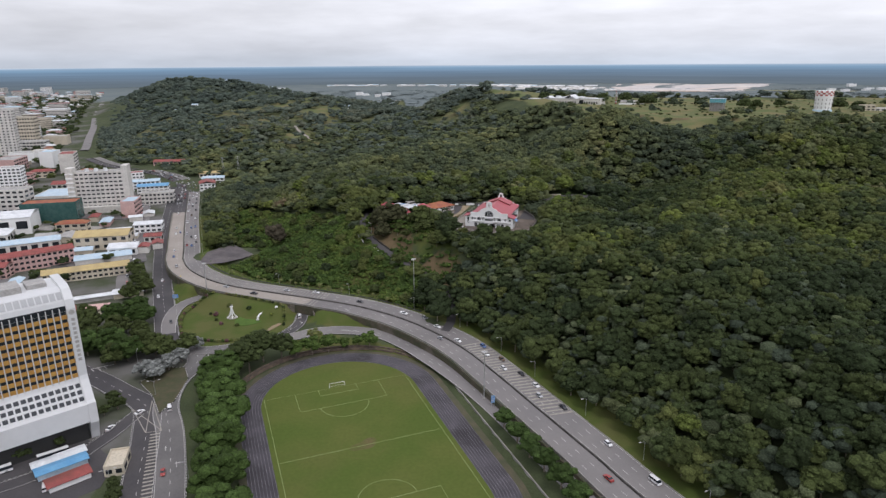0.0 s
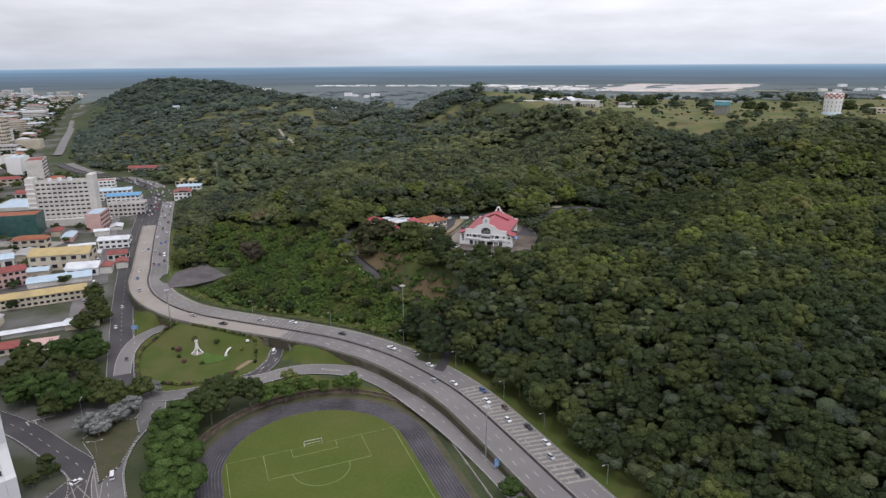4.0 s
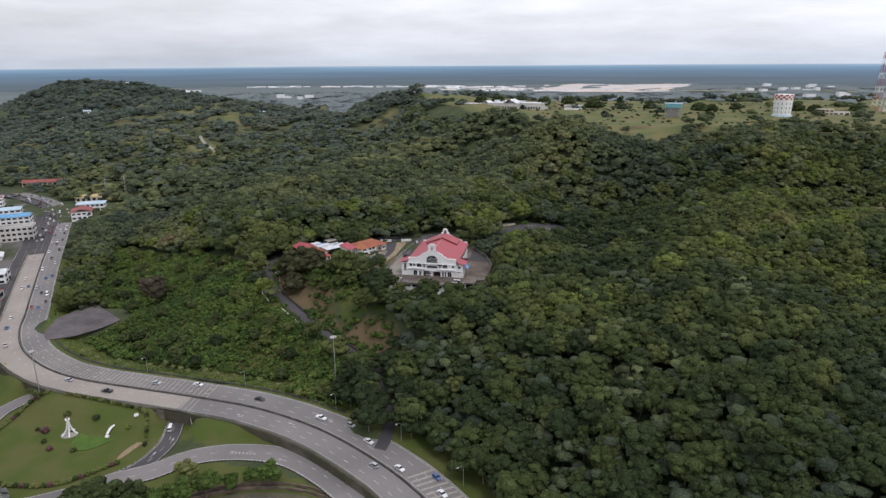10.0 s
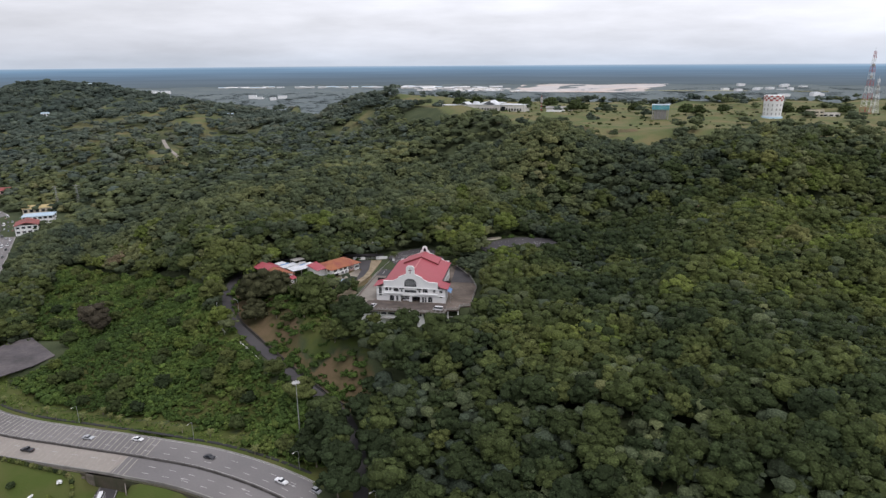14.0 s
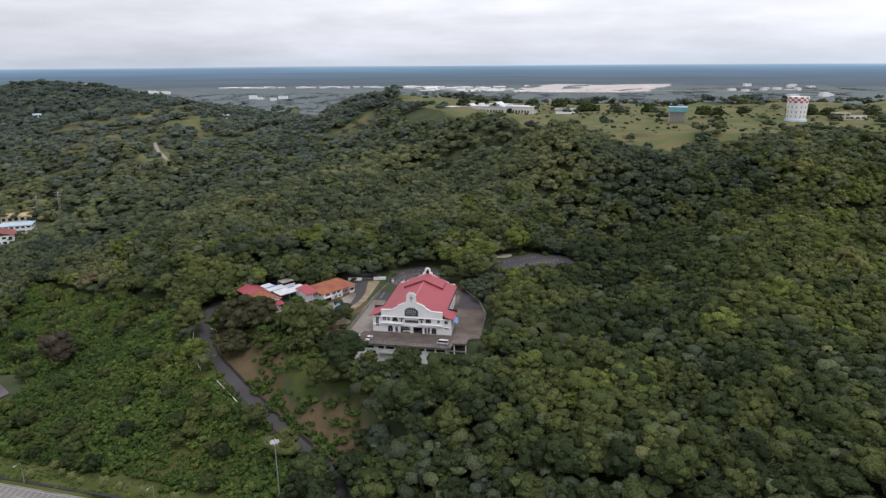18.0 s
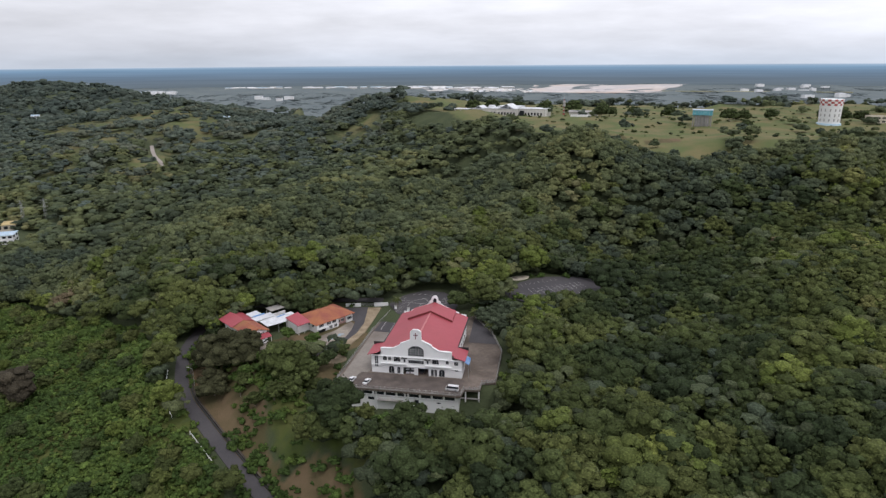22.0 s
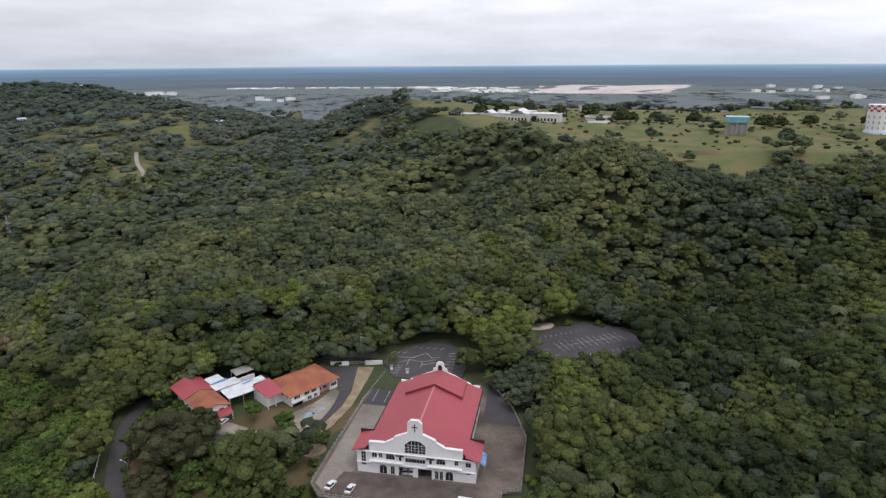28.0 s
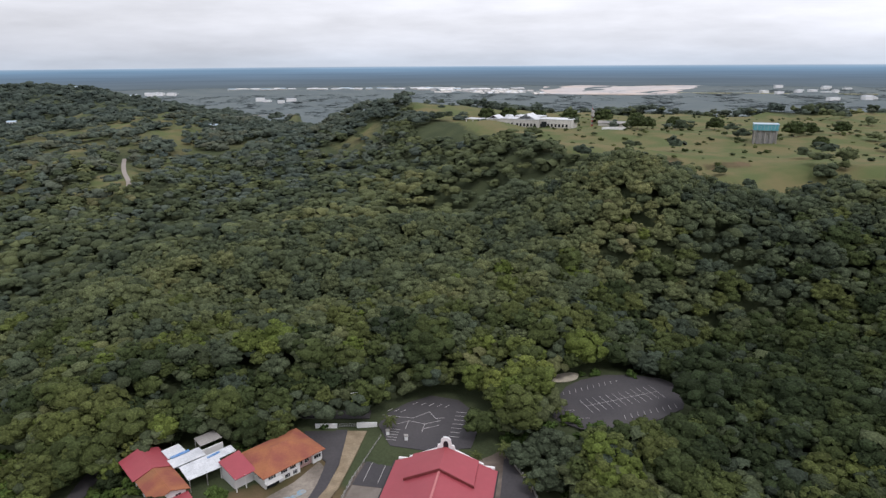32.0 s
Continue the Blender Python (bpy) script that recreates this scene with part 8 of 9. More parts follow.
# ---- hilltop ----
def build_hilltop():
    z = float(height(343, 815))
    t = thing("water_tank", Matrix.Translation((343, 812, z)) @ Matrix.Rotation(radians(-28), 4, "Z"), "teal box water tank on tall grey concrete columns", "water tank")
    for i in range(5):
        for j in range(3):
            part("column", boxed("column", M_CONCRETE, -8 + i * 4 - 0.5, -8 + i * 4 + 0.5, j * 5 - 0.5, j * 5 + 0.5, -1, 10.6), t)
    part("core", boxed("core", M_GREY_ROOF, -6.5, 6.5, 1.2, 8.8, -1, 10.6), t)
    part("tank", boxed("tank", material("teal_panels", (0.10, 0.33, 0.40), 0.5, second=(0.14, 0.38, 0.43), scale=0.2), -9, 9, -1.2, 11.2, 10.6, 15.2), t)
    part("lid", boxed("lid", M_BLUE_ROOF, -9.3, 9.3, -1.5, 11.5, 15.2, 15.6), t)
    for i in range(8):
        part("panel_rib", boxed("panel_rib", M_STEEL, -9 + i * 2.5, -8.85 + i * 2.5, -1.32, -1.2, 10.7, 15.2), t)
    z = float(height(472, 806))
    t = thing("water_tower", Matrix.Translation((472, 806, z)), "white round water tower with a red and white chequered top", "water tower")
    part("base_ring", Shape().tube((0, 0, -1), (0, 0, 1.6), 11.2, 10.6, 28).mesh("base_ring", material("pale_blue_paint", (0.45, 0.60, 0.70), 0.6)), t, "pale blue skirt at the foot")
    part("shaft", Shape().tube((0, 0, 0), (0, 0, 18.4), 9.2, 9.9, 32).mesh("shaft", M_WHITE), t)
    part("core", Shape().tube((0, 0, 18.4), (0, 0, 24.4), 9.8, 10.3, 32).mesh("core", M_WHITE), t)
    red = material("red_signal_paint", (0.40, 0.075, 0.07), 0.55, second=(0.34, 0.07, 0.065), scale=0.3)
    n = 22
    for row in range(3):
        for k in range(n):
            a0, a1 = 2 * math.pi * k / n, 2 * math.pi * (k + 1) / n
            r0, r1 = 9.95 + row * 0.17, 10.12 + row * 0.17
            z0, z1 = 18.4 + row * 2, 20.4 + row * 2
            me = mesh_of("panel", [(r0 * math.cos(a0), r0 * math.sin(a0), z0), (r0 * math.cos(a1), r0 * math.sin(a1), z0), (r1 * math.cos(a1), r1 * math.sin(a1), z1), (r1 * math.cos(a0), r1 * math.sin(a0), z1)], [(0, 1, 2, 3)], red if (row + k) % 2 else M_WHITE)
            part("panel", me, t)
    for k in range(14):
        a = 2 * math.pi * k / 14
        m = Matrix.Rotation(a, 4, "Z")
        for zz in (3.5, 8.2, 12.9):
            part("slot_window", boxed("slot_window", M_GREY_ROOF, 9.35 + zz * 0.035, 9.6 + zz * 0.035, -0.5, 0.5, zz, zz + 2.4), t, m=m)

    def lattice_mast(x, y, h, w, label, mats):
        z = float(height(x, y))
        t = thing("radio_mast", Matrix.Translation((x, y, z)), label, "mast", "radio masts")
        secs = 9
        for k in range(secs):
            z0, z1 = h * k / secs, h * (k + 1) / secs
            a, b = w * (1 - 0.8 * k / secs), w * (1 - 0.8 * (k + 1) / secs)
            sh = Shape()
            for sx, sy in ((-1, -1), (1, -1), (1, 1), (-1, 1)):
                sh.tube((sx * a, sy * a, z0), (sx * b, sy * b, z1), 0.18, 0.16, 4)
            for q in range(2):
                za, zb = z0 + (z1 - z0) * q / 2, z0 + (z1 - z0) * (q + 1) / 2
                ra, rb = a + (b - a) * q / 2, a + (b - a) * (q + 1) / 2
                for s in (-1, 1):
                    sh.tube((-ra, s * ra, za), (rb, s * rb, zb), 0.09, n=4).tube((ra, s * ra, za), (-rb, s * rb, zb), 0.09, n=4)
                    sh.tube((s * ra, -ra, za), (s * rb, rb, zb), 0.09, n=4).tube((s * ra, ra, za), (s * rb, -rb, zb), 0.09, n=4)
            part("section", sh.mesh("section", mats[k % 2]), t)
        for zz in (h * 0.6, h * 0.78):
            part("dish", Shape().tube((-w * 0.3, -1.6, zz), (-w * 0.3, -2.6, zz), 2.0, 1.4, 14).mesh("dish", M_GREY_ROOF), t)
        part("antenna", Shape().tube((0, 0, h), (0, 0, h + 4), 0.18, 0.08, 5).mesh("antenna", M_STEEL), t)

    lattice_mast(620, 843, 72, 4.2, "tall red and white lattice radio mast", (red, M_WHITE))
    lattice_mast(634, 846, 40, 3.6, "shorter pale lattice mast beside it", (M_WHITE, M_STEEL))
    lattice_mast(262, 985, 19, 0.8, "small reddish lattice mast by the hall", (red, M_STEEL))
    # sprawling hall
    z = float(height(200, 995))
    t = thing("hilltop_hall", Matrix.Translation((192, 990, z)) @ Matrix.Rotation(radians(-33), 4, "Z") @ Matrix.Scale(1.12, 4), "sprawling pale grey institution with flat and pitched white roofs", "building")
    for x0, x1, y0, y1, h in ((-40, -24, 2, 20, 7), (-24, -8, -3, 18, 8), (-8, 14, -5, 16, 8), (14, 44, -2, 18, 8.5), (-16, 10, 16, 34, 9)):
        part("wing", boxed("wing", M_OFFWHITE, x0, x1, y0, y1, -2, h), t)
        part("roof", boxed("roof", M_WHITE_ROOF, x0 - 0.4, x1 + 0.4, y0 - 0.4, y1 + 0.4, h, h + 0.35), t)
        k = int((x1 - x0) / 3.4)
        for i in range(k):
            part("window", boxed("window", M_GLASS, x0 + 0.9 + i * 3.4, x0 + 2.7 + i * 3.4, y0 - 0.12, y0 + 0.05, 2.0, 4.6), t)
    part("gable_roof", gable_roof(-6, 10, -4, 15, 8.6, 4.4, 0.3, False).mesh("gable_roof", M_WHITE_ROOF), t)
    part("gable_roof", gable_roof(-38, -28, 3, 18, 7.3, 3.0, 0.3, False).mesh("gable_roof", M_WHITE_ROOF), t)
    part("round_roof", Shape().tube((-18, 6, 8), (-18, 6, 11), 5, 3.4, 16).mesh("round_roof", M_WHITE_ROOF), t)
    part("entrance", boxed("entrance", M_GLASS, 16, 21, -2.15, -1.9, 0, 6.5), t)
    part("canopy", boxed("canopy", M_WHITE_ROOF, -62, -46, 2, 14, 6.0, 6.6), t)
    for x in (-61, -54, -47):
        part("canopy_post", boxed("canopy_post", M_OFFWHITE, x - 0.3, x + 0.3, 2.3, 2.9, -2, 6), t)
    flat("hall_forecourt", [(150, 1000), (250, 938), (285, 950), (262, 985), (170, 1042)], z + 0.3, M_CONCRETE, "pale forecourt round the hilltop hall", "yard", 1.2)
    building("low pale sheds behind the hall", 284, 978, -30, 34, 10, 4, 0, 0, M_OFFWHITE, M_GREY_ROOF, "gable", "shed")
    building("long low white wall shed on the meadow", 262, 925, -20, 22, 3, 1.5, 0, 0, M_WHITE, M_WHITE, "flat", "shed")
    building("ruined pale house beside the water tower", 540, 822, -10, 16, 10, 7, 2, 3, M_CREAM, M_GREY_ROOF, "flat", "house")
    building("low white outbuilding on the hilltop", 562, 826, -10, 20, 8, 4, 1, 3, M_OFFWHITE, M_GREY_ROOF, "flat", "house")
    for x, y, w in ((-200, 1331, 16), (-182, 1340, 12), (-640, 1560, 16), (-610, 1590, 14), (-520, 1980, 22), (-700, 2120, 20), (-150, 1545, 22), (-130, 1560, 14)):
        building("small pale farmhouse on the far hillside", x, y, 10, w, w * 0.6, 5, 1, 3, M_WHITE, M_BLUE_ROOF, "gable", "farmhouse", rise=2, side_cols=0)


build_hilltop()


# ---- far plain ----
def build_far():
    r = random.Random(21)
    line = [(-740, 4250), (-260, 4180), (226, 4080), (520, 3960), (880, 3780)]
    for k in range(52):
        if r.random() < 0.12:
            continue
        u = k / 51 * (len(line) - 1) * 0.999
        i = int(u)
        (xa, ya), (xb, yb) = line[i], line[i + 1]
        x, y = xa + (xb - xa) * (u - i) + r.uniform(-18, 18), ya + (yb - ya) * (u - i) + r.uniform(-60, 110) * (1.6 if u > 2.4 else 0.6)
        w = r.uniform(24, 80)
        t = thing("factory", Matrix.Translation((x, y, 0)), "long low white factory shed on the far plain", "factory", "far factories")
        h = r.uniform(3.5, 7.5)
        part("wall", boxed("wall", M_OFFWHITE, -w / 2, w / 2, 0, 40, -1, h), t)
        part("roof", gable_roof(-w / 2, w / 2, 0, 40, h, 3, 1, True).mesh("roof", r.choice([M_WHITE, M_WHITE_ROOF, M_WHITE_ROOF, M_BLUE_ROOF])), t)
    for cx, cy, n, s in ((-1010, 3700, 14, 120), (2150, 3250, 9, 260), (1900, 2600, 4, 120), (2500, 3600, 7, 250), (-300, 3000, 5, 120)):
        for k in range(n):
            x, y, w, h = cx + r.uniform(-s, s), cy + r.uniform(-s, s) * 0.6, r.uniform(18, 45), r.uniform(5, 15)
            t = thing("town_block", Matrix.Translation((x, y, 0)), "pale distant town block on the plain", "building", "far town blocks")
            part("wall", boxed("wall", M_WHITE, -w / 2, w / 2, 0, 25, -1, h), t)
            part("roof", boxed("roof", M_WHITE_ROOF, -w / 2 - 0.5, w / 2 + 0.5, -0.5, 25.5, h, h + 1), t)
    m = material("bare_pale_earth", (0.56, 0.51, 0.47), 0.95, second=(0.44, 0.42, 0.42), scale=0.006, fine=0.03, stain=(0.50, 0.38, 0.30))
    tagged(new("quarry", Shape().prism([(840, 3420), (1000, 3300), (1250, 3200), (1480, 3180), (1560, 3400), (1750, 3650), (2120, 4150), (1900, 4250), (1650, 4120), (1380, 4420), (1150, 4300), (1020, 3900)], -2, 2.0).mesh("quarry", m)), "broad pale cleared earthworks on the plain", "quarry", kind="structure")
    tagged(new("cleared_field", Shape().prism([(1450, 3330), (2300, 2980), (2330, 3010), (1500, 3380)], -2, 1.5).mesh("cleared_field", material("dry_field", (0.22, 0.23, 0.13), 0.95, second=(0.3, 0.28, 0.18), scale=0.01))), "thin pale cleared strip across the plain", "field", kind="structure")
    # packed works and yards of the far industrial belt
    q, sh, ids = random.Random(88), Shape(), []
    for k in range(200):
        u = q.random()
        x, y = 420 + 480 * u + q.uniform(-30, 30), 3960 - 330 * u + q.uniform(-260, 120)
        w, d, h = q.uniform(6, 18), q.uniform(8, 16), q.uniform(2, 6)
        n = len(sh.f)
        sh.prism([(x - w, y - d), (x + w, y - d), (x + w, y + d), (x - w, y + d)], -1, h, [(x - w, y), (x + w, y), (x + w, y + d), (x - w, y + d)])
        ids += [q.choice([0, 0, 1, 2])] * (len(sh.f) - n)
    tagged(new("far_works", mesh_of("far_works", sh.v, sh.f, mats=[M_OFFWHITE, M_WHITE_ROOF, M_GREY_ROOF], ids=ids)), "packed pale works and sheds on the far plain", "factory", kind="stuff")
    # woods of the plain, in haze-painted leaf colour
    rr = np.random.RandomState(61)
    x, y = jitter_grid(-1500, 2700, 1650, 3600, 52, 62)
    _, s = hill(x, y)
    ok = (s > 60) & (y + 1.25 * np.minimum(x + 100, 0) > 1650) & (x < 0.95 * y) & (x > -0.75 * y) & (rr.uniform(size=len(x)) < 0.75)
    x, y = x[ok], y[ok]
    rad = rr.uniform(16, 34, len(x))
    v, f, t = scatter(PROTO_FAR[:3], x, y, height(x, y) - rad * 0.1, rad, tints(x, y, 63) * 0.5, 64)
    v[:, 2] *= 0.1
    tagged(new("plain_woods", mesh_np("plain_woods", v, f, t, M_LEAF_PLAIN_HAZE)), "hazy woods on the far plain", "forest", kind="stuff")


build_far()


# ---- single trees, palms ----
def make_palm(seed, h, frond, label, mat, group):
    r = np.random.RandomState(seed)
    t = thing("palm", Matrix(), label, "palm", group)
    sh = Shape()
    lean = r.uniform(-0.1, 0.1, 2) * h
    for k in range(4):
        a, b = k / 4, (k + 1) / 4
        sh.tube((lean[0] * a * a, lean[1] * a * a, h * a - 0.4 * (k == 0)), (lean[0] * b * b, lean[1] * b * b, h * b), 0.2 - 0.03 * k, 0.17 - 0.03 * k, 7)
    part("trunk", sh.mesh("trunk", M_BARK), t)
    v, f = [], []
    n = 16
    for i in range(n):
        a = i * 2.4
        up = 0.9 - 0.09 * i
        p = Vector((lean[0], lean[1], h))
        d = Vector((math.cos(a), math.sin(a), max(-0.1, up)))
        side = Vector((-math.sin(a), math.cos(a), 0))
        pts = []
        for k in range(7):
            w = frond * 0.14 * math.sin(math.pi * (0.12 + 0.88 * k / 6))
            pts.append((p.copy(), w))
            d.z -= 0.24
            p = p + d.normalized() * frond / 6
        for (p0, w0), (p1, w1) in zip(pts[:-1], pts[1:]):
            for s in (-1, 1):
                b = len(v)
                dip = Vector((0, 0, -0.25))
                v += [tuple(p0), tuple(p1), tuple(p1 + side * s * w1 + dip * w1), tuple(p0.lerp(p1, 0.4) + side * s * (w0 + w1) * 0.75 + dip * w0)]
                f += [(b, b + 1, b + 2), (b, b + 2, b + 3)]
    part("crown", mesh_np("crown", np.array(v), np.array(f), np.full(len(v), 0.5), mat), t)
    return t


def build_single_trees():
    r = np.random.RandomState(77)

    def plant(proto, x, y, s, sz=None, z=None):
        z = float(height(x, y)) if z is None else z
        return Matrix.Translation((x, y, z)) @ Matrix.Rotation(r.uniform(0, 6.28), 4, "Z") @ Matrix.Diagonal((s, s, sz or s, 1))

    def grove(name, seed, hgt, rad, mat, label, group, spots):
        t0 = None
        for x, y, s in spots:
            m = plant(None, x, y, s)
            if t0 is None:
                t0 = make_tree(name, seed, hgt, rad, mat, label, group=group, trunk_r=0.3)
                t0.matrix_basis = m
            else:
                copy_thing(t0, m).matrix_basis = m

    grove("rain_tree", 901, 12, 8.5, M_LEAF_BUSH, "large dome-crowned rain tree lining the avenue", "avenue trees", [(-110, 283, 1.22), (-103, 262, 1.25), (-96, 241, 1.28), (-90, 220, 1.25), (-83, 199, 1.28), (-76, 178, 1.25), (-70, 158, 1.25), (-112, 272, 0.8), (-99, 251, 0.85), (-92, 230, 0.85), (-84, 208, 0.85)])
    grove("rain_tree", 902, 13, 6.5, M_LEAF, "dark green spreading tree beside the running track", "trackside trees", [(-99, 291, 1.1), (-95, 302, 1.3), (-86, 304, 1.1), (-107, 298, 1.0), (-104, 307, 1.0)])
    grove("street_tree", 903, 10, 4.6, M_LEAF_BUSH, "slender mid-green tree by the track wall", "trackside trees", [(-79, 307, 1.0), (-71, 310, 1.05), (-63, 314, 0.95), (-55, 317, 0.7), (-41, 318, 0.95), (-48, 320, 0.6)])
    grove("golden_tree", 904, 9, 4.2, M_GOLD_LEAF, "yellow-green tree by the slip road", "trackside trees", [(-72, 324, 1.0)])
    grove("verge_tree", 905, 9, 5.0, M_LEAF_BUSH, "bushy green tree between track and slip road", "verge trees", [(25, 236, 1.0), (29.5, 225, 1.0), (33, 215, 1.05), (37.5, 206, 1.1), (42, 196, 1.15), (46, 186, 1.1), (50, 176, 1.1)])
    grove("rain_tree", 906, 14, 9.5, M_LEAF_BUSH, "huge bright green spreading rain tree", "crossing trees", [(-179, 311, 1.05), (-192, 311, 0.95), (-196, 351, 1.0), (-182, 352, 0.9), (-167, 304, 0.95), (-190, 366, 0.9)])
    grove("rain_tree", 907, 12, 8.0, M_LEAF, "dark spreading tree by the road junction", "crossing trees", [(-164, 316, 0.95), (-146, 308, 0.9), (-155, 310, 1.0), (-140, 316, 0.8), (-208, 338, 1.15), (-200, 325, 1.1), (-188, 336, 1.0), (-174, 334, 0.8), (-186, 324, 1.0), (-207, 320, 1.1), (-214, 352, 1.0), (-172, 300, 0.9), (-208, 395, 0.9), (-216, 424, 0.9), (-228, 446, 0.9), (-204, 408, 0.8)])
    grove("silver_tree", 908, 8.5, 5.2, M_SILVER, "pale silvery flowering tree at the road fork", "silver trees", [(-150, 287, 1.0), (-144, 283, 0.95), (-141, 293, 1.0), (-138, 303, 0.9), (-136, 318, 0.8), (-145, 291, 0.8)])
    grove("small_tree", 909, 6, 3.6, M_LEAF, "small dark tree near the tower forecourt", "forecourt trees", [(-149, 256, 1.0), (-154, 262, 0.9), (-152, 250, 0.8), (-158, 226, 0.9), (-168, 218, 1.0), (-180, 212, 1.0), (-122, 199, 0.8), (-118, 192, 0.9)])
    grove("church_tree", 910, 9, 6.2, M_LEAF, "dark bushy tree on the slope below the church", "church slope trees", [(-15.5, 458, 1.55), (-19, 464, 1.0), (-9, 453, 0.95), (-24, 470, 0.85), (-5, 447, 0.85), (2, 440, 0.6), (-14, 444, 0.85), (2, 430, 0.75), (-16, 454, 0.9), (-28, 452, 0.6), (-34, 464, 0.6), (-20, 446, 0.7), (-5, 424, 0.75), (30, 420, 0.55), (38, 416, 0.55), (14, 420, 0.6), (46, 414, 0.55), (60, 430, 0.6), (64, 438, 0.6), (52, 420, 0.5)])
    grove("flame_tree", 911, 9.5, 7.2, leaf_material("brownish_leaves", [(0.0, (0.046, 0.049, 0.024)), (1.0, (0.062, 0.062, 0.033))]), "wide brown-green tree overhanging the lane", "church slope trees", [(-44, 480, 1.55), (-52, 488, 1.2), (-36, 476, 1.25), (-47, 470, 1.1), (-35, 488, 0.9)])
    grove("lane_tree", 917, 10, 5.6, M_LEAF, "dark broadleaf tree leaning over the hill lane", "lane trees", [(-4, 340, 1.1), (-4, 352, 1.2), (-5, 364, 1.2), (-10, 376, 1.1), (11, 343, 1.2), (11, 356, 1.25), (10, 369, 1.25), (6, 381, 1.15), (-12, 360, 1.0), (-16, 370, 1.0), (13, 334, 0.9), (-4, 376, 0.9), (10.5, 392, 0.8)])
    grove("garden_tree", 912, 6.5, 3.4, M_LEAF_BUSH, "round green garden tree by the houses", "garden trees", [(-33, 466, 0.9), (-13, 474, 1.0), (-35, 461, 0.7), (-19, 481, 0.7), (-20, 495, 1.0), (-8, 487, 1.05), (-6, 482, 0.8), (-15, 476, 0.7), (-22, 478, 0.7), (-10, 470, 0.9), (-30, 474, 0.8)])
    grove("park_tree", 913, 9, 6.5, M_LEAF_PALE_HAZED, "feathery yellow-green tree beside the car park", "car park trees", [(74, 516, 0.9), (80, 507, 1.0), (84, 494, 1.0), (94, 500, 0.9), (70, 503, 0.85), (75, 490, 1.0), (90, 488, 0.9)])
    grove("bare_tree", 914, 9, 5.2, leaf_material("dry_leaves", [(0.0, (0.052, 0.046, 0.032)), (1.0, (0.078, 0.066, 0.046))]), "brown leafless-looking tree above the roadside lot", "dry trees", [(-140, 505, 1.6), (-135, 500, 1.2), (92, 352, 0.6), (60, 392, 0.7)])
    grove("yard_tree", 915, 11, 7.0, M_LEAF, "dark round tree behind the houses", "yard trees", [(-6, 548, 1.0), (-20, 553, 1.0), (-34, 552, 0.9), (12, 549, 0.7), (-55, 512, 0.6), (-63, 528, 0.7), (-48, 546, 0.8), (2, 553, 0.9), (24, 552, 0.8), (-28, 538, 0.5), (-42, 530, 0.6)])
    # palms
    for seed, h, fr, lab, mat, grp, spots in ((920, 8, 4.2, "tall coconut palm below the church podium", M_LEAF_BUSH, "coconut palms", [(CHURCH @ Vector((3, -19.5, 0)))[:2]]),
                                              (921, 3.2, 2.2, "young yellowing palm on the highway verge", M_GOLD_LEAF, "verge palms", [(-123, 411), (-112, 409), (-103, 414), (-97, 409), (-92, 404), (-84, 402), (-77, 398), (-68, 394), (-56, 389), (-46, 382), (-142, 423), (-152, 430), (-163, 437), (-130, 419), (-108, 420), (-36, 372)]),
                                              (922, 4.5, 3.4, "bushy palm at the edge of the car park", M_LEAF, "car park palms", [(83, 524), (86, 519), (79, 520), (66, 507), (70, 490), (30.5, 527), (56, 505)]),
                                              (923, 5, 3.0, "small palm by the highway park", M_LEAF, "park palms", [(-158, 389), (-154, 386)])):
        t0 = None
        for x, y in spots:
            m = plant(None, x, y, r.uniform(0.8, 1.2))
            if t0 is None:
                t0 = make_palm(seed, h, fr, lab, mat, grp)
                t0.matrix_basis = m
            else:
                copy_thing(t0, m).matrix_basis = m
    # undergrowth round the church and houses
    x, y = jitter_grid(-62, 135, 398, 562, 3.1, 85)
    lx, ly = local(CHURCH, x, y)
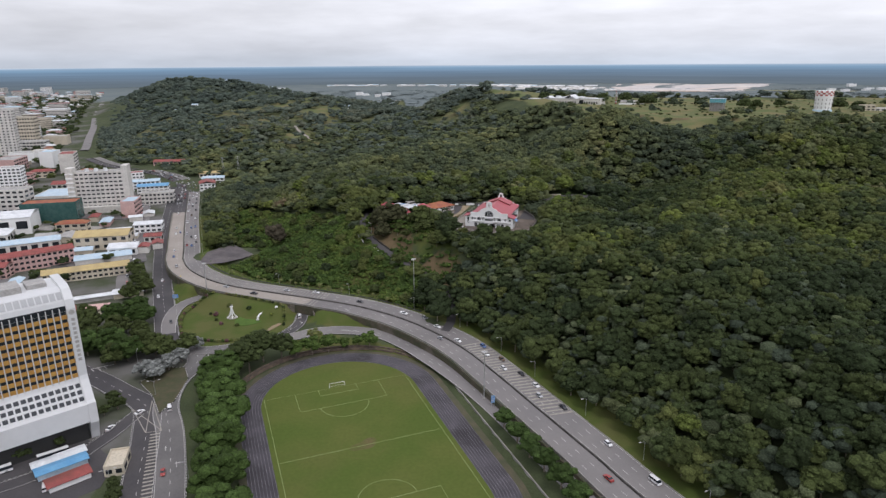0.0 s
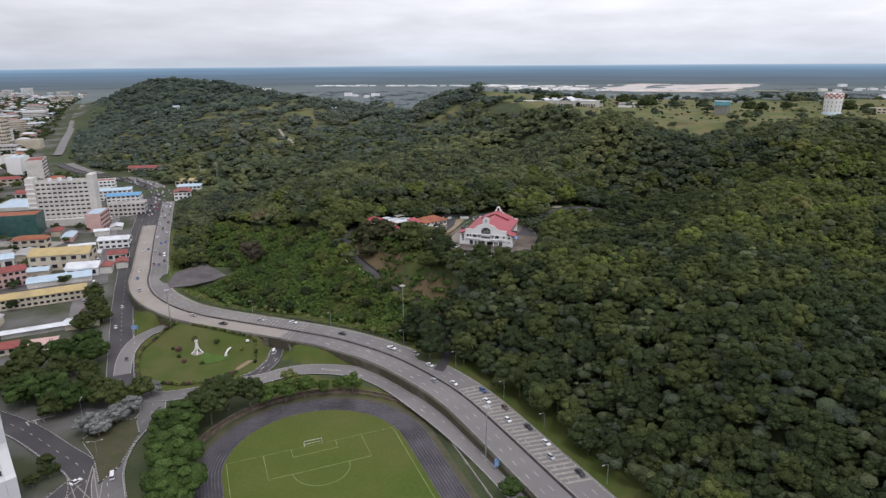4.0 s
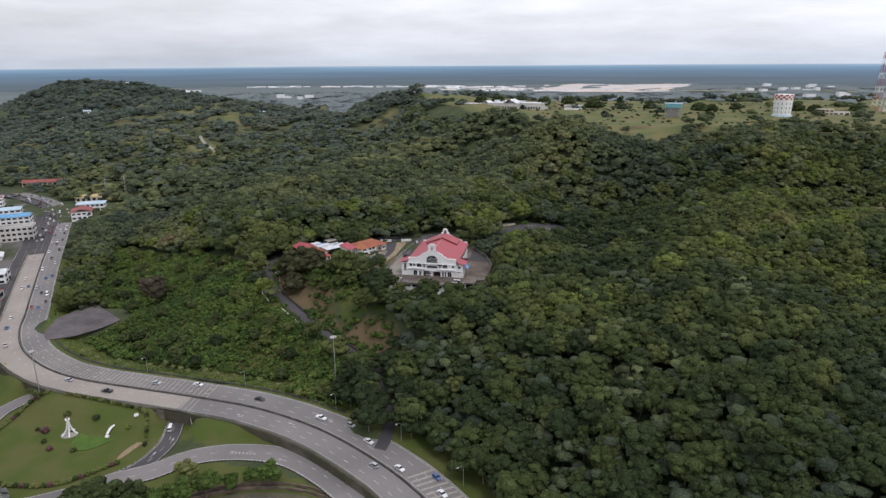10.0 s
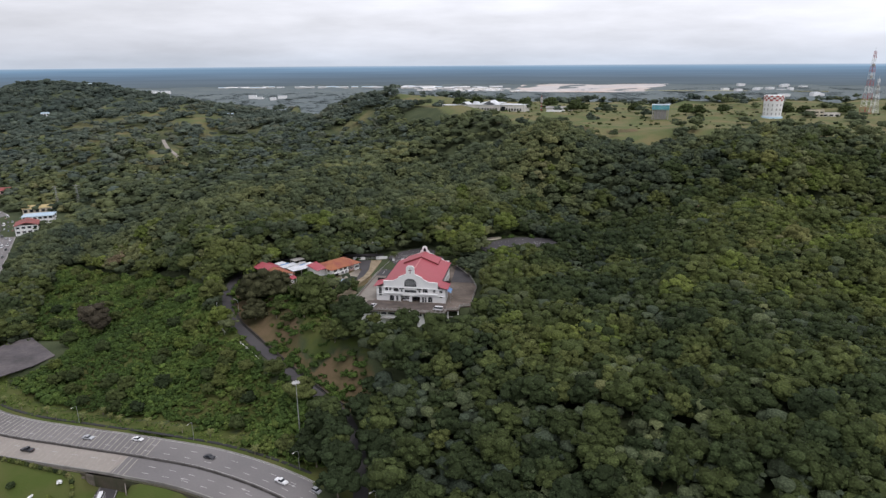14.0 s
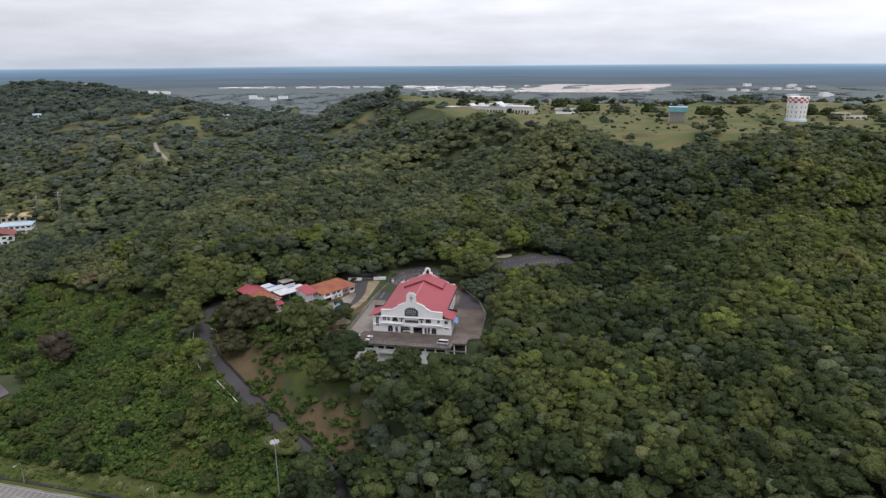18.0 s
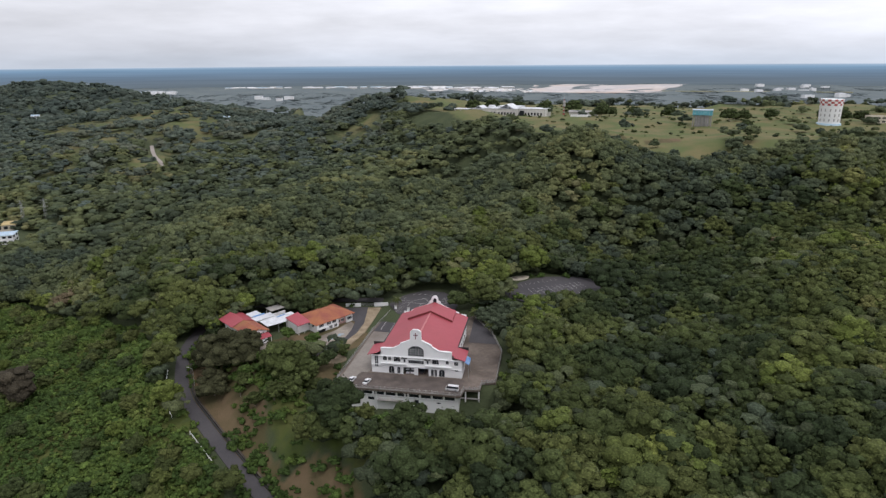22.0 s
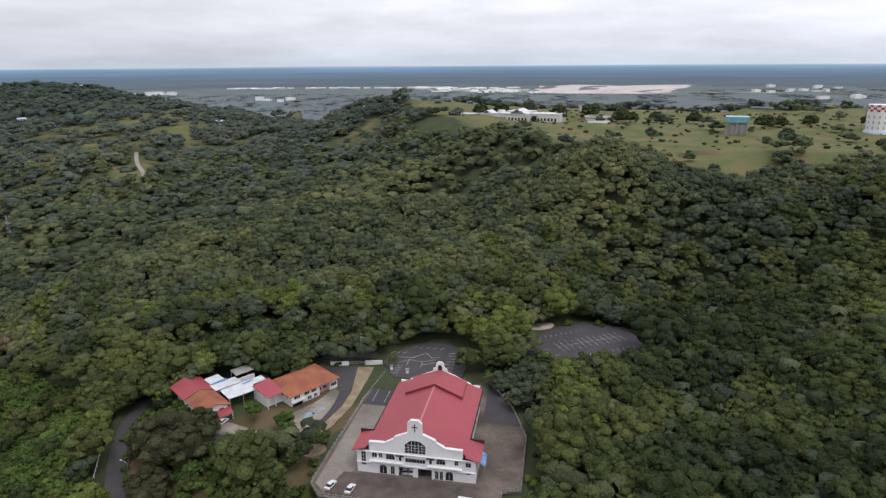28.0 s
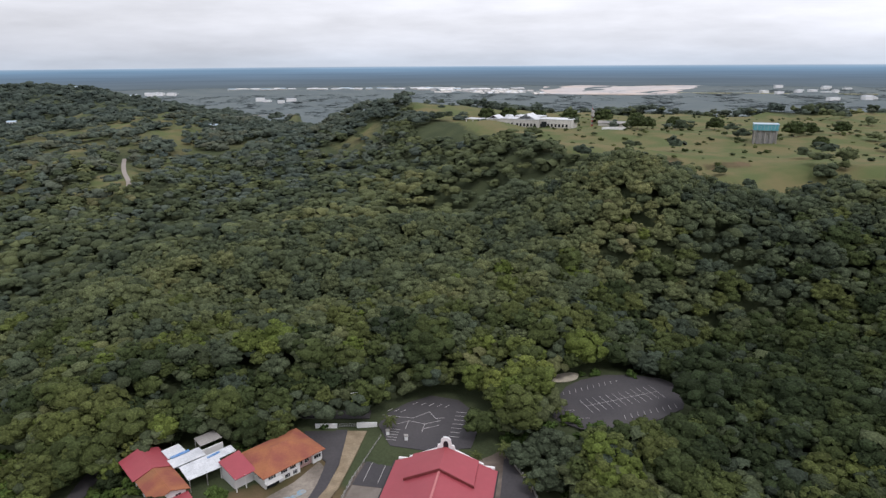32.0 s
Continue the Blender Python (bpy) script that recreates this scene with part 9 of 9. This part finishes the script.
    ok = (clearance(x, y) > 0.6) & ~((lx > -31.5) & (lx < 33) & (ly > -15) & (ly < 66)) & ~woods_mask(x, y)
    for cx, cy, rx, ry, turn in ((-20, 500, 25, 15, 20), (4, 505, 17, 27, -25), (44, 533, 26, 22, -8), (111, 528, 29, 17, -12), (-47, 464, 7, 20, 22), (-24, 489, 15, 6, -6), (-1, 474, 6, 5, 10)):
        ok &= disc(x, y, cx, cy, rx, ry, turn, 0.05) < 0.5
    ok &= (waves(x, y, 86, 22) + r.normal(0, 0.7, len(x))) > -0.75
    x, y = x[ok], y[ok]
    rad = r.uniform(0.8, 2.7, len(x))
    v, f, t = scatter(PROTO_BUSH, x, y, height(x, y) + rad * 0.4, rad, tints(x, y, 87), 88)
    tagged(new("undergrowth", mesh_np("undergrowth", v, f, t, M_LEAF_BUSH)), "rough shrubs and saplings round the church compound", "shrubs", kind="stuff")
    # shrubs over the hilltop meadow and grass verges
    x, y = jitter_grid(150, 720, 600, 1100, 15, 81)
    ok = (plateau(x, y) > 5) & (r.uniform(size=len(x)) < 0.4)
    x, y = x[ok], y[ok]
    rad = r.uniform(0.8, 2.8, len(x))
    v, f, t = scatter(PROTO_FAR, x, y, height(x, y) + rad * 0.35, rad, tints(x, y, 83) * 0.7, 84)
    tagged(new("meadow_shrubs", mesh_np("meadow_shrubs", v, f, t, M_LEAF)), "scattered dark shrubs on the dry hilltop meadow", "shrubs", kind="stuff")
    grove("hill_tree", 916, 11, 8, M_LEAF, "dark round tree on the hilltop meadow", "hilltop trees", [(286, 925, 1.0), (300, 935, 0.9), (375, 790, 0.7), (395, 850, 1.1), (415, 858, 0.9), (500, 845, 1.2), (520, 850, 1.2), (512, 838, 1.0), (545, 850, 1.0), (440, 850, 0.9), (280, 1000, 1.2), (250, 1020, 1.2), (220, 1040, 1.2), (190, 1060, 1.3), (310, 985, 1.1), (340, 960, 1.0), (370, 935, 1.0), (165, 1062, 1.3), (600, 850, 0.9), (660, 850, 1.0)])


build_single_trees()
